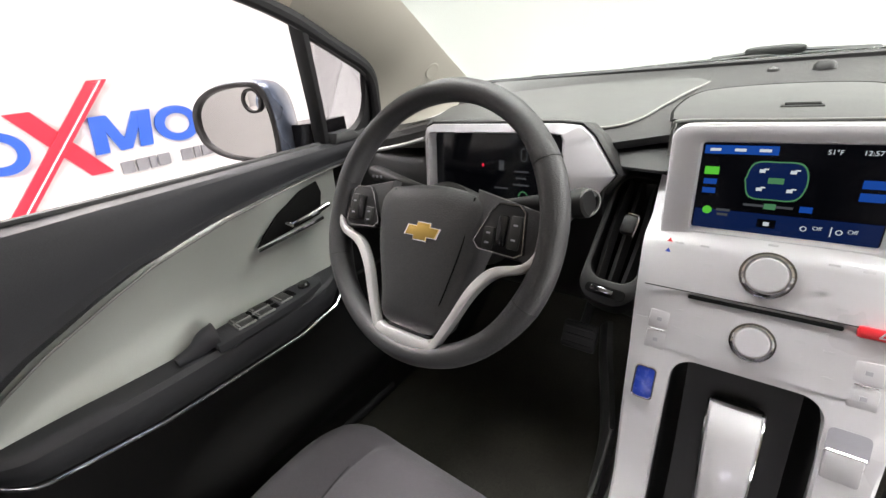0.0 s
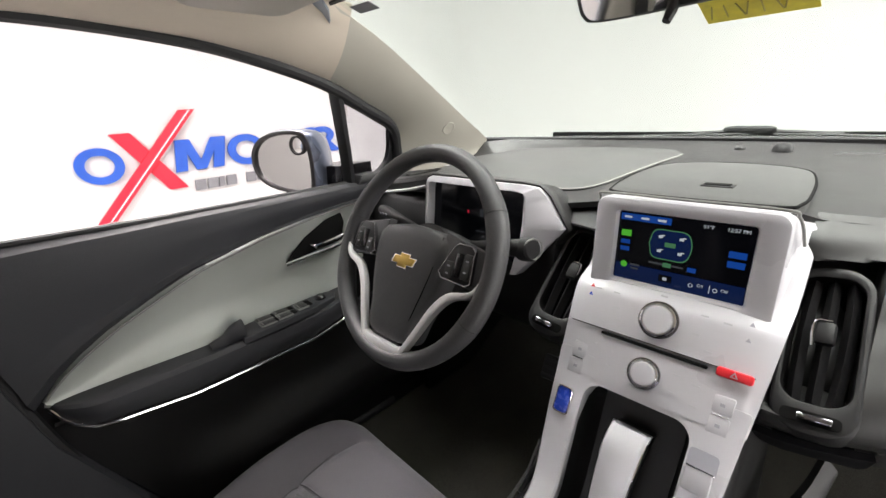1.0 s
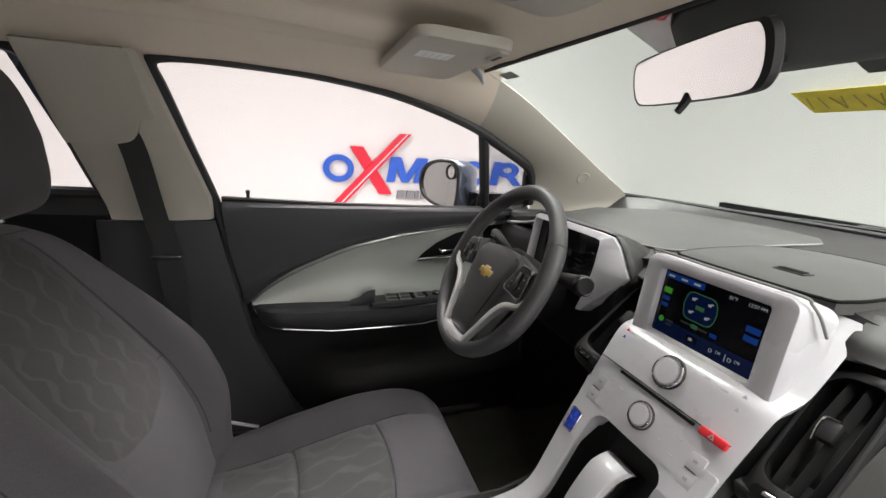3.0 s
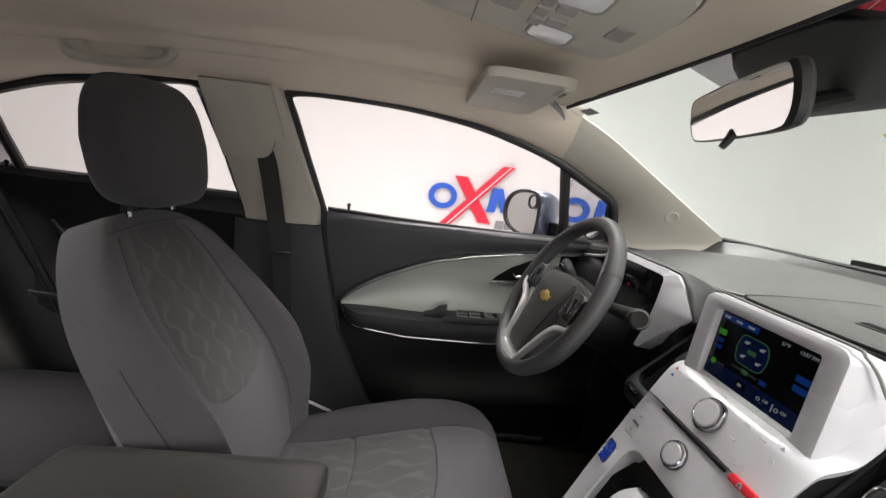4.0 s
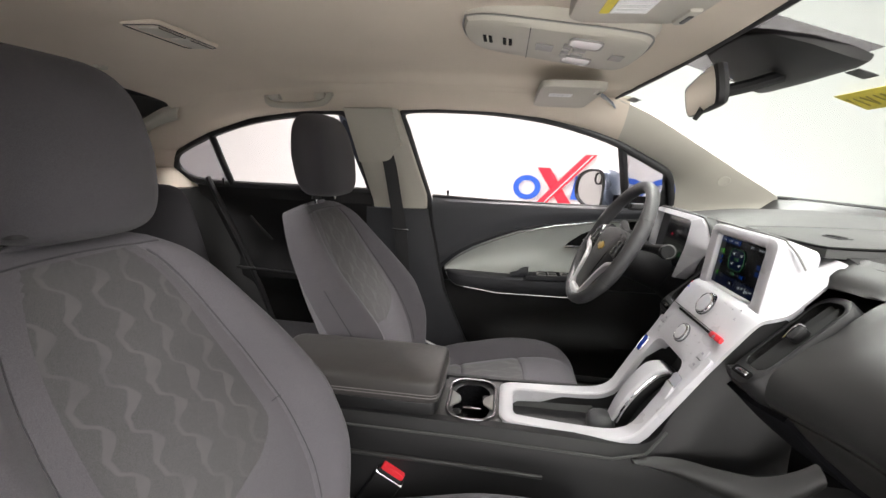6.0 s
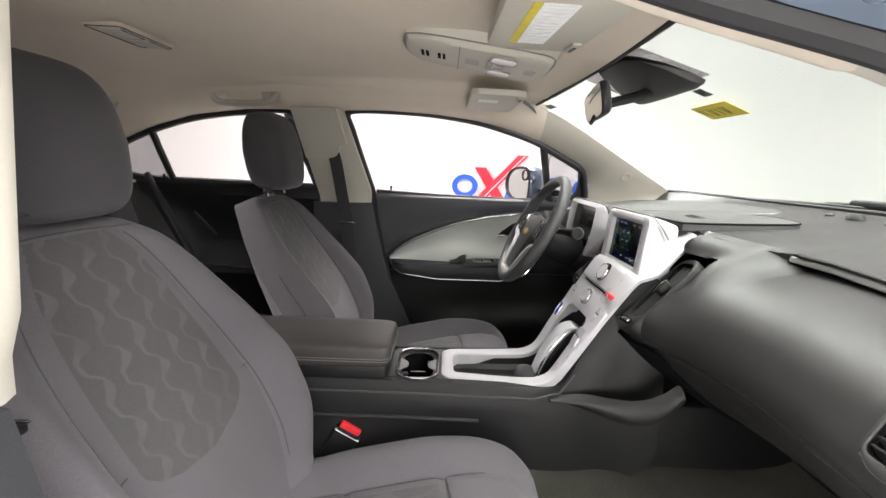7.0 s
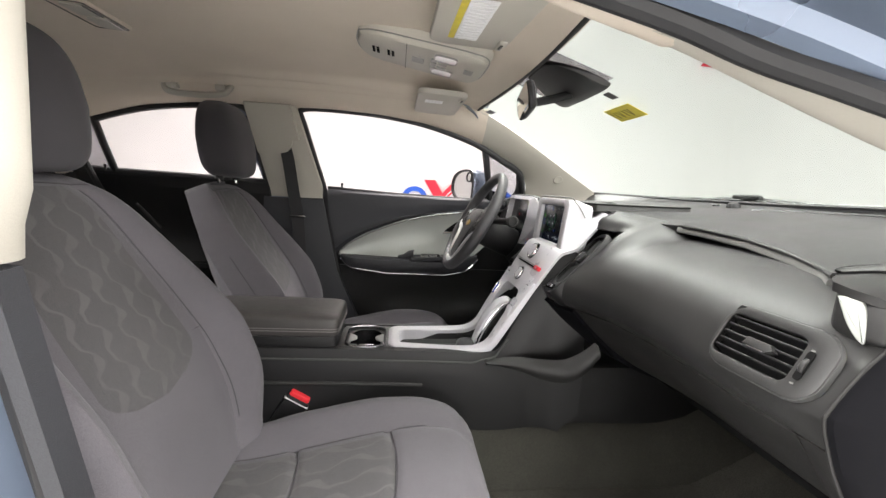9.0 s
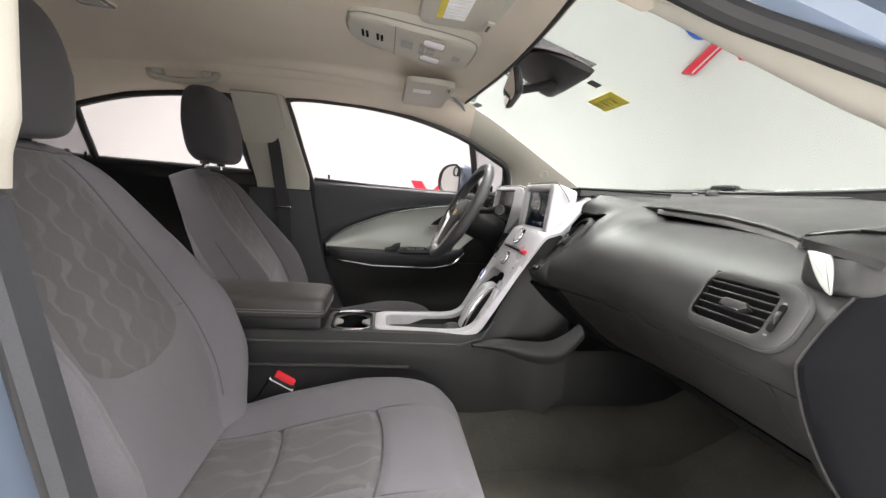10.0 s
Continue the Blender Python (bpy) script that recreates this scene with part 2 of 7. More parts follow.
def sheet(rows, close_u=False, close_v=False, cap=False, thick=0.0):
    """A surface through rows of points; thick > 0 gives it a back."""
    bm = bmesh.new()
    vs = [[bm.verts.new(p) for p in r] for r in rows]
    nr, nc = len(vs), len(vs[0])
    for i in range(nr if close_v else nr - 1):
        for j in range(nc if close_u else nc - 1):
            q = [vs[i][j], vs[i][(j + 1) % nc], vs[(i + 1) % nr][(j + 1) % nc], vs[(i + 1) % nr][j]]
            bm.faces.new(q)
    if cap:
        bm.faces.new(vs[0])
        bm.faces.new(vs[-1][::-1])
    if thick:
        bmesh.ops.recalc_face_normals(bm, faces=bm.faces[:])
        bm.normal_update()
        mid = Vector((0, -0.5, 0.95))
        away = sum((f.normal.dot(f.calc_center_median() - mid) * f.calc_area() for f in bm.faces), 0.0)
        k = thick if away >= 0 else -thick
        back = {v: bm.verts.new(v.co + v.normal * k) for v in bm.verts[:]}
        rim = [(e.verts[0], e.verts[1]) for e in bm.edges if len(e.link_faces) == 1]
        for f in bm.faces[:]:
            bm.faces.new([back[v] for v in reversed(f.verts)])
        for p, q in rim:
            bm.faces.new((p, q, back[q], back[p]))
    return bm


def box(cx, cy, cz, sx, sy, sz, bevel=0.004, seg=2, turn=None):
    bm = bmesh.new()
    bmesh.ops.create_cube(bm, size=1)
    bmesh.ops.scale(bm, vec=(sx, sy, sz), verts=bm.verts)
    if bevel:
        bmesh.ops.bevel(bm, geom=bm.edges[:], offset=bevel, segments=seg, affect="EDGES", profile=0.5)
    if turn is not None:
        bmesh.ops.transform(bm, matrix=turn, verts=bm.verts)
    bmesh.ops.translate(bm, vec=(cx, cy, cz), verts=bm.verts)
    return bm


def prism(outline, depth, m=None, bevel=0.0, seg=2):
    """Outline (x, y) raised by depth along z, then placed by m."""
    bm = bmesh.new()
    f = bm.faces.new([bm.verts.new((x, y, 0)) for x, y in outline])
    r = bmesh.ops.extrude_face_region(bm, geom=[f])
    top = [v for v in r["geom"] if isinstance(v, bmesh.types.BMVert)]
    bmesh.ops.translate(bm, vec=(0, 0, depth), verts=top)
    if bevel:
        tops = set(top)
        es = [e for e in bm.edges if e.verts[0] in tops and e.verts[1] in tops]
        bmesh.ops.bevel(bm, geom=es, offset=bevel, segments=seg, affect="EDGES", profile=0.5)
    if m is not None:
        bmesh.ops.transform(bm, matrix=m, verts=bm.verts)
    return bm


def ring(outer, inner, depth, m=None, bevel=0.0):
    """A flat frame between two outlines with as many points each."""
    bm = bmesh.new()
    n = len(outer)
    lo = [[bm.verts.new((x, y, z)) for x, y in o] for o in (outer, inner) for z in (0, depth)]
    a0, a1, b0, b1 = lo
    tops = []
    for i in range(n):
        j = (i + 1) % n
        bm.faces.new((a0[i], a0[j], a1[j], a1[i]))
        tops.append(bm.faces.new((a1[i], a1[j], b1[j], b1[i])))
        bm.faces.new((b1[i], b1[j], b0[j], b0[i]))
        bm.faces.new((b0[i], b0[j], a0[j], a0[i]))
    if bevel:
        up = set(a1) | set(b1)
        es = [e for e in bm.edges if e.verts[0] in up and e.verts[1] in up and len({v in set(a1) for v in e.verts}) == 1]
        bmesh.ops.bevel(bm, geom=es, offset=bevel, segments=2, affect="EDGES", profile=0.5)
    if m is not None:
        bmesh.ops.transform(bm, matrix=m, verts=bm.verts)
    return bm


def rrect(w, h, r, n=5, cx=0.0, cy=0.0):
    out = []
    for k, (sx, sy) in enumerate(((1, 1), (-1, 1), (-1, -1), (1, -1))):
        for i in range(n + 1):
            a = math.pi / 2 * (k + i / n)
            out.append((cx + sx * (w / 2 - r) + r * math.cos(a), cy + sy * (h / 2 - r) + r * math.sin(a)))
    return out


def oval(w, h, n=28, cx=0.0, cy=0.0):
    return [(cx + w / 2 * math.cos(2 * math.pi * i / n), cy + h / 2 * math.sin(2 * math.pi * i / n)) for i in range(n)]


def tube(path, radius, n=10, closed=False, flat=1.0):
    """A round (or flattened) bar along a path; radius may be a list."""
    p = [Vector(q) for q in path]
    rows = []
    m = len(p)
    up = Vector((0.13, 0.21, 0.97))
    for i in range(m):
        a = p[(i - 1) % m] if closed or i else p[0]
        b = p[(i + 1) % m] if closed or i < m - 1 else p[-1]
        d = (b - a).normalized()
        s = d.cross(up).normalized()
        u = s.cross(d).normalized()
        r = radius[i] if isinstance(radius, (list, tuple)) else radius
        rows.append([tuple(p[i] + s * r * math.cos(2 * math.pi * k / n) + u * r * flat * math.sin(2 * math.pi * k / n)) for k in range(n)])
    return sheet(rows, close_u=True, close_v=closed, cap=not closed)


def lathe(profile, n=32, m=None):
    """A turned body: profile of (radius, height) about z."""
    rows = [[(r * math.cos(2 * math.pi * k / n), r * math.sin(2 * math.pi * k / n), z) for k in range(n)] for r, z in profile]
    bm = sheet(rows, close_u=True, cap=True)
    if m is not None:
        bmesh.ops.transform(bm, matrix=m, verts=bm.verts)
    return bm


def cushion(cx, cy, cz, sx, sy, sz, e1=0.45, e2=0.45, nu=40, nv=24, m=None, shape=None):
    """A soft rounded block (superellipsoid)."""
    def sp(v, e):
        return math.copysign(abs(v) ** e, v)
    rows = []
    for i in range(nv + 1):
        a = -math.pi / 2 + math.pi * min(max(i / nv, 0.004), 0.996)
        row = []
        for j in range(nu):
            b = 2 * math.pi * j / nu
            q = [sx / 2 * sp(math.cos(a), e1) * sp(math.cos(b), e2), sy / 2 * sp(math.cos(a), e1) * sp(math.sin(b), e2), sz / 2 * sp(math.sin(a), e1)]
            if shape:
                q = shape(*q)
            row.append(tuple(q))
        rows.append(row)
    bm = sheet(rows, close_u=True, cap=True)
    if m is not None:
        bmesh.ops.transform(bm, matrix=m, verts=bm.verts)
    bmesh.ops.translate(bm, vec=(cx, cy, cz), verts=bm.verts)
    return bm


def plane_at(origin, xdir, ydir):
    """Matrix whose local x and y run along the given directions."""
    x = Vector(xdir).normalized()
    z = x.cross(Vector(ydir)).normalized()
    y = z.cross(x)
    m = Matrix.Identity(4)
    for i in range(3):
        m[i][0], m[i][1], m[i][2], m[i][3] = x[i], y[i], z[i], origin[i]
    return m

# ---- the studio ----
def slab(name, cx, cy, cz, sx, sy, sz, mat, label, category):
    ob = part(name, box(cx, cy, cz, sx, sy, sz, 0), mat)
    return tagged(ob, label, category, kind="structure")


slab("floor", 1.0, 0.0, -0.06, 10, 12, 0.12, "studio_floor", "smooth light grey painted studio floor", "floor")
slab("wall_west", -3.50, 0.0, 2.15, 0.12, 12, 4.3, "white_wall", "plain white painted studio wall behind the sign", "wall")
slab("wall_north", 1.0, 5.06, 2.15, 8.88, 0.12, 4.3, "white_wall", "plain white painted studio wall", "wall")
slab("wall_south", 1.0, -6.06, 2.15, 8.88, 0.12, 4.3, "white_wall", "plain white painted studio wall", "wall")
slab("wall_east", 6.06, 0.0, 2.15, 0.12, 12, 4.3, "white_wall", "plain white painted studio wall", "wall")
slab("ceiling", 1.3, 0.0, 4.36, 9.5, 12.12, 0.12, "white_wall", "plain white studio ceiling above the car", "ceiling")

for cx, cy, sx in ((-3.44, 5.0, 1), (6.0, 5.0, -1)):
    arc = [(cx + sx * 1.6 * (1 - math.cos(math.pi / 2 * k / 14)), cy - 1.6 * (1 - math.sin(math.pi / 2 * k / 14))) for k in range(15)]
    cove = part("wall_cove", sheet([[(x, y, 0.0), (x, y, 4.3)] for x, y in arc]), "white_wall")
    tagged(cove, "rounded white corner of the studio wall", "wall", kind="structure")


# Wall sign: slanted red cross, blue letter shapes as plain rings and bars, grey bars beneath.
def wall_sign(m, scale=1.0):
    sign = thing("wall_sign", *m.translation, "blue and red dealership sign of raised shapes on the white wall", "sign")

    def shape(name, outline, mat, depth=0.02, lift=0.012, inner=None):
        t = m @ Matrix.Scale(scale, 4) @ Matrix.Translation((0, 0, lift))
        bm = ring(outline, inner, depth, t) if inner else prism(outline, depth, t)
        part(name, bm, mat, sign)

    def slant(x0, z0, x1, z1, w):
        return [(x0 - w / 2, z0), (x0 + w / 2, z0), (x1 + w / 2, z1), (x1 - w / 2, z1)]
    # local x along the text, local y up, measured from the first ring's centre
    shape("blue_ring", oval(0.267, 0.237), "sign_blue", inner=oval(0.158, 0.140))
    shape("red_bar", slant(-0.0575, -0.37, 0.5875, 0.325, 0.105), "sign_red", 0.022, 0.018)
    shape("white_line", slant(-0.036, -0.365, 0.600, 0.320, 0.012), "white_wall", 0.003, 0.041)
    shape("red_stroke", slant(0.4175, -0.219, 0.1525, 0.195, 0.12), "sign_red", 0.018, 0.010)
    for x0, x1 in ((0.461, 0.500), (0.718, 0.770)):
        shape("blue_bar", slant(x0, -0.105, x1, 0.12, 0.078), "sign_blue")
    shape("blue_slant", slant(0.596, -0.105, 0.522, 0.12, 0.068), "sign_blue", 0.019)
    shape("blue_slant", slant(0.596, -0.105, 0.738, 0.12, 0.068), "sign_blue", 0.018)
    for cx in (0.951, 1.265):
        shape("blue_ring", oval(0.29, 0.237, cx=cx), "sign_blue", inner=oval(0.168, 0.135, cx=cx))
    shape("blue_bar", slant(1.485, -0.105, 1.525, 0.12, 0.078), "sign_blue")
    shape("blue_ring", oval(0.24, 0.15, cx=1.635, cy=0.045), "sign_blue", 0.019, inner=oval(0.11, 0.055, cx=1.635, cy=0.045))
    shape("blue_slant", slant(1.755, -0.105, 1.645, 0.01, 0.085), "sign_blue", 0.018)
    for x0, x1 in ((0.52, 0.595), (0.61, 0.68), (0.69, 0.73), (0.745, 0.82), (0.90, 0.975), (0.99, 1.03), (1.045, 1.12), (1.135, 1.21), (1.225, 1.30)):
        shape("grey_bar", [(x0, -0.255), (x1, -0.255), (x1 + 0.008, -0.18), (x0 + 0.008, -0.18)], "sign_grey")
    return sign


wall_sign(plane_at((-3.438, -0.177, 0.925), (0, 1, 0), (0, 0, 1)))
wall_sign(plane_at((-3.438, 3.033, 3.095), (0, 1, 0), (0, 0, 1)), 1.53)
wall_sign(plane_at((0.70, 4.998, 0.86), (1, 0, 0), (0, 0, 1)))

# ---- the car's shell ----
RAIL = [(-1.70, 1.14), (-1.60, 1.185), (-1.49, 1.227), (-1.30, 1.28), (-1.10, 1.304), (-0.93, 1.307), (-0.727, 1.308), (-0.608, 1.311), (-0.43, 1.304), (-0.265, 1.284), (-0.13, 1.253), (-0.02, 1.216), (0.08, 1.168), (0.158, 1.126), (0.19, 1.06)]


def side_x(z):
    return 0.745 - 0.40 * (z - 1.0) if z > 1.0 else 0.745


def belt_z(y):
    return lerp([(-1.7, 1.035), (-0.88, 1.024), (-0.65, 1.020), (-0.42, 1.010), (-0.2, 1.005), (0.2, 1.003)], y)


WS_EDGE = [(0.531, -0.073, 1.343), (0.560, 0.05, 1.293), (0.597, 0.20, 1.215), (0.632, 0.34, 1.140), (0.668, 0.485, 1.062)]
LINER_EDGE = [(-1.47, 0.465, 1.300), (-1.30, 0.475, 1.332), (-1.10, 0.485, 1.350), (-0.9, 0.49, 1.357), (-0.6, 0.497, 1.362), (-0.3, 0.51, 1.357), (-0.15, 0.525, 1.350), (-0.073, 0.531, 1.343)]


def liner_edge(y):
    return (lerp([(a, b) for a, b, c in LINER_EDGE], y), lerp([(a, c) for a, b, c in LINER_EDGE], y))


def liner_z(y):
    return lerp([(-1.47, 1.332), (-1.2, 1.362), (-1.0, 1.374), (-0.7, 1.388), (-0.46, 1.390), (-0.3, 1.380), (-0.15, 1.364), (-0.03, 1.350)], y)


# headliner: a crowned cloth panel with a soft ridge along each side
rows = []
for i in range(40):
    f = i / 39
    row = []
    for j in range(97):
        u = -1 + 2 * j / 96
        a = abs(u)
        y = -1.47 + f * (1.397 + 0.043 * (1 - a ** 3))
        ex, ez = liner_edge(y)
        zc = liner_z(y)
        x = ex * u
        fore = min(1.0, max(0.0, (y + 0.98) / 0.16))
        deep = 0.016 + 0.010 * min(1.0, max(0.0, (y + 0.75) / 0.4))
        ridge = fore * (-deep * math.exp(-((a - 0.79) / 0.05) ** 2) + 0.014 * math.exp(-((a - 0.89) / 0.045) ** 2)) - 0.012 * math.exp(-((a - 0.97) / 0.025) ** 2)
        z = zc + (ez - zc) * a ** 3.2 + ridge * min(1, (1 - f) * 9)
        row.append((x, y, z))
    rows.append(row)
tagged(part("headliner", sheet(rows, thick=0.02), "liner"), "beige cloth headliner of the car's roof", "headliner", kind="structure")

def droop(y):
    """How far the open right doorway's upper edge hangs lower towards the windscreen."""
    v = min(1.0, max(0.0, (y + 0.45) / 0.30))
    return v * v * (3 - 2 * v)


SEAL_EDGE = [(0.655, -0.115, 1.212), (0.690, -0.034, 1.179), (0.720, 0.049, 1.149), (0.755, 0.150, 1.110), (0.775, 0.212, 1.085), (0.778, 0.262, 1.045), (0.772, 0.290, 0.985)]
INNER_LOW = [(0.600, -0.110, 1.238), (0.622, -0.045, 1.205), (0.645, 0.033, 1.165), (0.672, 0.122, 1.121), (0.690, 0.190, 1.092), (0.705, 0.250, 1.055), (0.720, 0.300, 0.990)]
for s, side in ((-1, "left"), (1, "right")):
    # roof rail trim between the windows' top edge and the headliner
    rows = []
    for i in range(48):
        y = -1.66 + i / 47 * (1.66 - (0.03 if s < 0 else 0.085))
        zo = lerp(RAIL, y)
        xo = side_x(zo) + 0.004
        if s > 0:
            zo, xo = zo - 0.036 * droop(y), xo + 0.010 * droop(y)
        ex, ez = liner_edge(max(y, -1.47))
        if y < -1.47:
            k = (-1.47 - y) / 0.2
            ex, ez = ex + 0.06 * k, ez - 0.12 * k
        row = []
        for j in range(9):
            u = j / 8
            b = math.sin(math.pi * u)
            row.append((s * (xo + (ex - xo) * u - 0.012 * b), y, zo + (ez - zo) * u - 0.010 * b))
        if s > 0 and y > -0.60:
            k = min(1.0, (y + 0.60) / 0.20)
            low = spline([(xo, y, zo), (0.605, y, lerp([(-0.60, 1.325), (-0.45, 1.312), (-0.30, 1.275), (-0.20, 1.249), (-0.145, 1.237), (-0.08, 1.222), (-0.02, 1.207)], y)), (ex, y, ez)], 9)
            row = [tuple(Vector(p).lerp(Vector(q), k)) for p, q in zip(row, low)]
        rows.append(row)
    rail = part("roof_rail_trim", sheet(rows, thick=0.012), "liner")
    tagged(rail, "beige cloth-covered roof rail above the side windows", "trim", kind="structure")

    # windscreen pillar trim
    outer = spline([(-0.03, 1.222), (0.05, 1.188), (0.12, 1.153), (0.165, 1.126), (0.193, 1.075), (0.20, 1.02), (0.20, 0.985)], 26)
    inner = spline(WS_EDGE + [(0.675, 0.50, 1.03)], 26)
    rows = []
    for (yo, zo), (ix, iy, iz) in zip(outer, inner):
        xo = side_x(zo) + 0.003
        row = []
        for j in range(11):
            u = j / 10
            b = math.sin(math.pi * u) ** 0.8
            deep = 0.040 if s > 0 else 0.009
            row.append((s * (xo + (ix - xo) * u - deep * b), yo + (iy - yo) * u - 0.006 * b, zo + (iz - zo) * u - (0.014 if s > 0 else 0.004) * b))
        rows.append(row)
    if s > 0:
        rows = [spline([o, m, w], 15) for o, m, w in zip(spline(SEAL_EDGE, 26), spline(INNER_LOW, 26), inner)]
    pil = part("windscreen_pillar_trim", sheet(rows, thick=0.012), "pillar")
    tagged(pil, "cream plastic windscreen pillar trim with a round cap", "trim", kind="structure")
    near = min(((i, j) for i in range(1, 25) for j in range(1, len(rows[0]) - 1)), key=lambda q: (Vector(rows[q[0]][q[1]]) - Vector((s * 0.641, 0.303, 1.085))).length)
    here, ahead, beside = Vector(rows[near[0]][near[1]]), Vector(rows[near[0] + 1][near[1]]), Vector(rows[near[0]][near[1] + 1])
    capm = plane_at(here, ahead - here, beside - here)
    if (capm.to_3x3() @ Vector((0, 0, 1))).x * s > 0:
        capm = plane_at(here, beside - here, ahead - here)
    part("clip_cap", lathe([(0.0190, -0.006), (0.0190, 0.0), (0.0170, 0.0016), (0.0150, 0.0010), (0.002, 0.0012)], 24, capm), "pillar", pil)

    # upper B-pillar trim
    rows = []
    for i in range(14):
        f = i / 13
        z = 0.972 + f * (1.325 - 0.972)
        yf = lerp([(0.965, -0.671), (1.02, -0.667), (1.30, -0.745), (1.33, -0.755)], z)
        yr = lerp([(0.965, -0.868), (1.30, -0.932), (1.33, -0.94)], z)
        if s > 0:
            yf += 0.024
        row = [(s * (side_x(z) + 0.002), yf, z), (s * (side_x(z) - 0.022), yf + 0.001, z)]
        for j in range(11):
            u = j / 10
            b = math.sin(math.pi * u) ** 0.5
            row.append((s * (side_x(z) - 0.034 - 0.010 * b - 0.004 * math.exp(-((u - 0.3) / 0.06) ** 2)), yf - 0.004 + (yr - yf + 0.004) * u, z))
        rows.append(row)
    bp = part("door_pillar_trim", sheet(rows, thick=0.01), "pillar")
    tagged(bp, "cream plastic trim on the upper door pillar", "trim", kind="structure")
    # lower B-pillar trim
    rows = []
    for i in range(12):
        z = 0.30 + i / 11 * 0.668
        yf = lerp([(0.30, -0.43), (0.45, -0.505), (0.674, -0.602), (0.965, -0.662)], z)
        yf += 0.022 if s > 0 else 0.0
        row = [(s * 0.752, yf, z)] + [(s * (0.722 - 0.014 * math.sin(math.pi * u) ** 0.6), yf - 0.004 + (-0.90 - yf) * u, z) for u in [k / 10 for k in range(11)]]
        rows.append(row)
    lp = part("door_pillar_lower_trim", sheet(rows, thick=0.012), "door_dark")
    tagged(lp, "dark plastic trim on the lower door pillar", "trim", kind="structure")

    # rubber seal round the front door opening
    pts = [(0.20, 1.02), (0.19, 1.065), (0.16, 1.128), (0.07, 1.176), (-0.02, 1.220), (-0.13, 1.256), (-0.265, 1.288), (-0.43, 1.308), (-0.60, 1.314), (-0.70, 1.311), (-0.728, 1.295), (-0.716, 1.25), (-0.69, 1.15), (-0.655, 1.02), (-0.638, 0.93), (-0.605, 0.72), (-0.565, 0.57), (-0.505, 0.45), (-0.44, 0.375), (-0.36, 0.34), (0.1, 0.33)]
    path = [(s * (side_x(z) - 0.006), y - 0.012, z + 0.001) for y, z in spline(pts, 110)]
    if s > 0:
        path = [p for p in path if p[1] < -0.24]
    seal = part("door_opening_seal", tube(path, 0.0125 if s < 0 else 0.0095, 10), "rubber")
    tagged(seal, "black rubber seal round the front door opening", "seal", kind="structure")

    # rear door: dark panel, window frame, divider and glass
    rows = []
    for i in range(16):
        v = i / 15
        row = []
        for j in range(13):
            y = -1.62 + j / 12 * 0.74
            zt = belt_z(y)
            z = zt + (0.34 - zt) * v
            bulge = 0.028 * math.exp(-((v - 0.05) / 0.07) ** 2) + 0.045 * math.exp(-((z - 0.68) / 0.05) ** 2) * min(1, (y + 1.62) * 4)
            row.append((s * (0.748 - bulge), y, z))
        rows.append(row)
    rd = thing("door_%d" % (2 if s < 0 else 3), s * 0.745, -1.2, 0.34, "closed rear car door with a dark vinyl panel", "car door", kind="structure")
    part("panel", sheet(rows, thick=0.02), "black", rd)
    rr = part("armrest_strip", tube([(s * 0.700, -1.45, 0.70), (s * 0.692, -1.2, 0.69), (s * 0.692, -0.95, 0.69)], 0.007, 8), "black", rd)
    frame_pts = [(-0.885, 1.024), (-0.905, 1.12), (-0.935, 1.295), (-1.10, 1.300), (-1.30, 1.275), (-1.47, 1.23), (-1.60, 1.182), (-1.672, 1.145), (-1.69, 1.10), (-1.66, 1.06), (-1.60, 1.04), (-1.47, 1.033), (-1.2, 1.029)]
    loop = spline(frame_pts + frame_pts[:1], 80)[:-1]
    part("window_frame", tube([(s * (side_x(z) + 0.006), y, z) for y, z in loop], 0.015, 8, closed=True), "rubber", rd)
    part("window_divider", tube([(s * (side_x(z) + 0.004), y, z) for y, z in ((-1.490, 1.232), (-1.482, 1.13), (-1.470, 1.03))], 0.013, 8, flat=1.0), "rubber", rd)
    gl = part("pane", sheet([[(s * (side_x(z) + 0.012), y, z) for z in (1.02, 1.12, 1.22, 1.32)] for y in (-1.48, -0.88)], thick=0.004), "glass", rd)
    gl.visible_shadow = False
    gl = part("pane", sheet([[(s * (side_x(z) + 0.012), y, z) for z in (1.02, 1.12, 1.25)] for y in (-1.70, -1.485)], thick=0.004), "quarter_glass", rd)
    gl.visible_shadow = False
    part("lock_pin", lathe([(0.004, 0), (0.004, 0.018), (0.0055, 0.022), (0.005, 0.028), (0.001, 0.03)], 12, Matrix.Translation((s * 0.722, -1.50, 1.03))), "black", rd)
    part("handle", tube([(s * 0.715, -1.30, 0.82), (s * 0.70, -1.33, 0.86), (s * 0.705, -1.38, 0.91)], 0.006, 8), "black", rd)

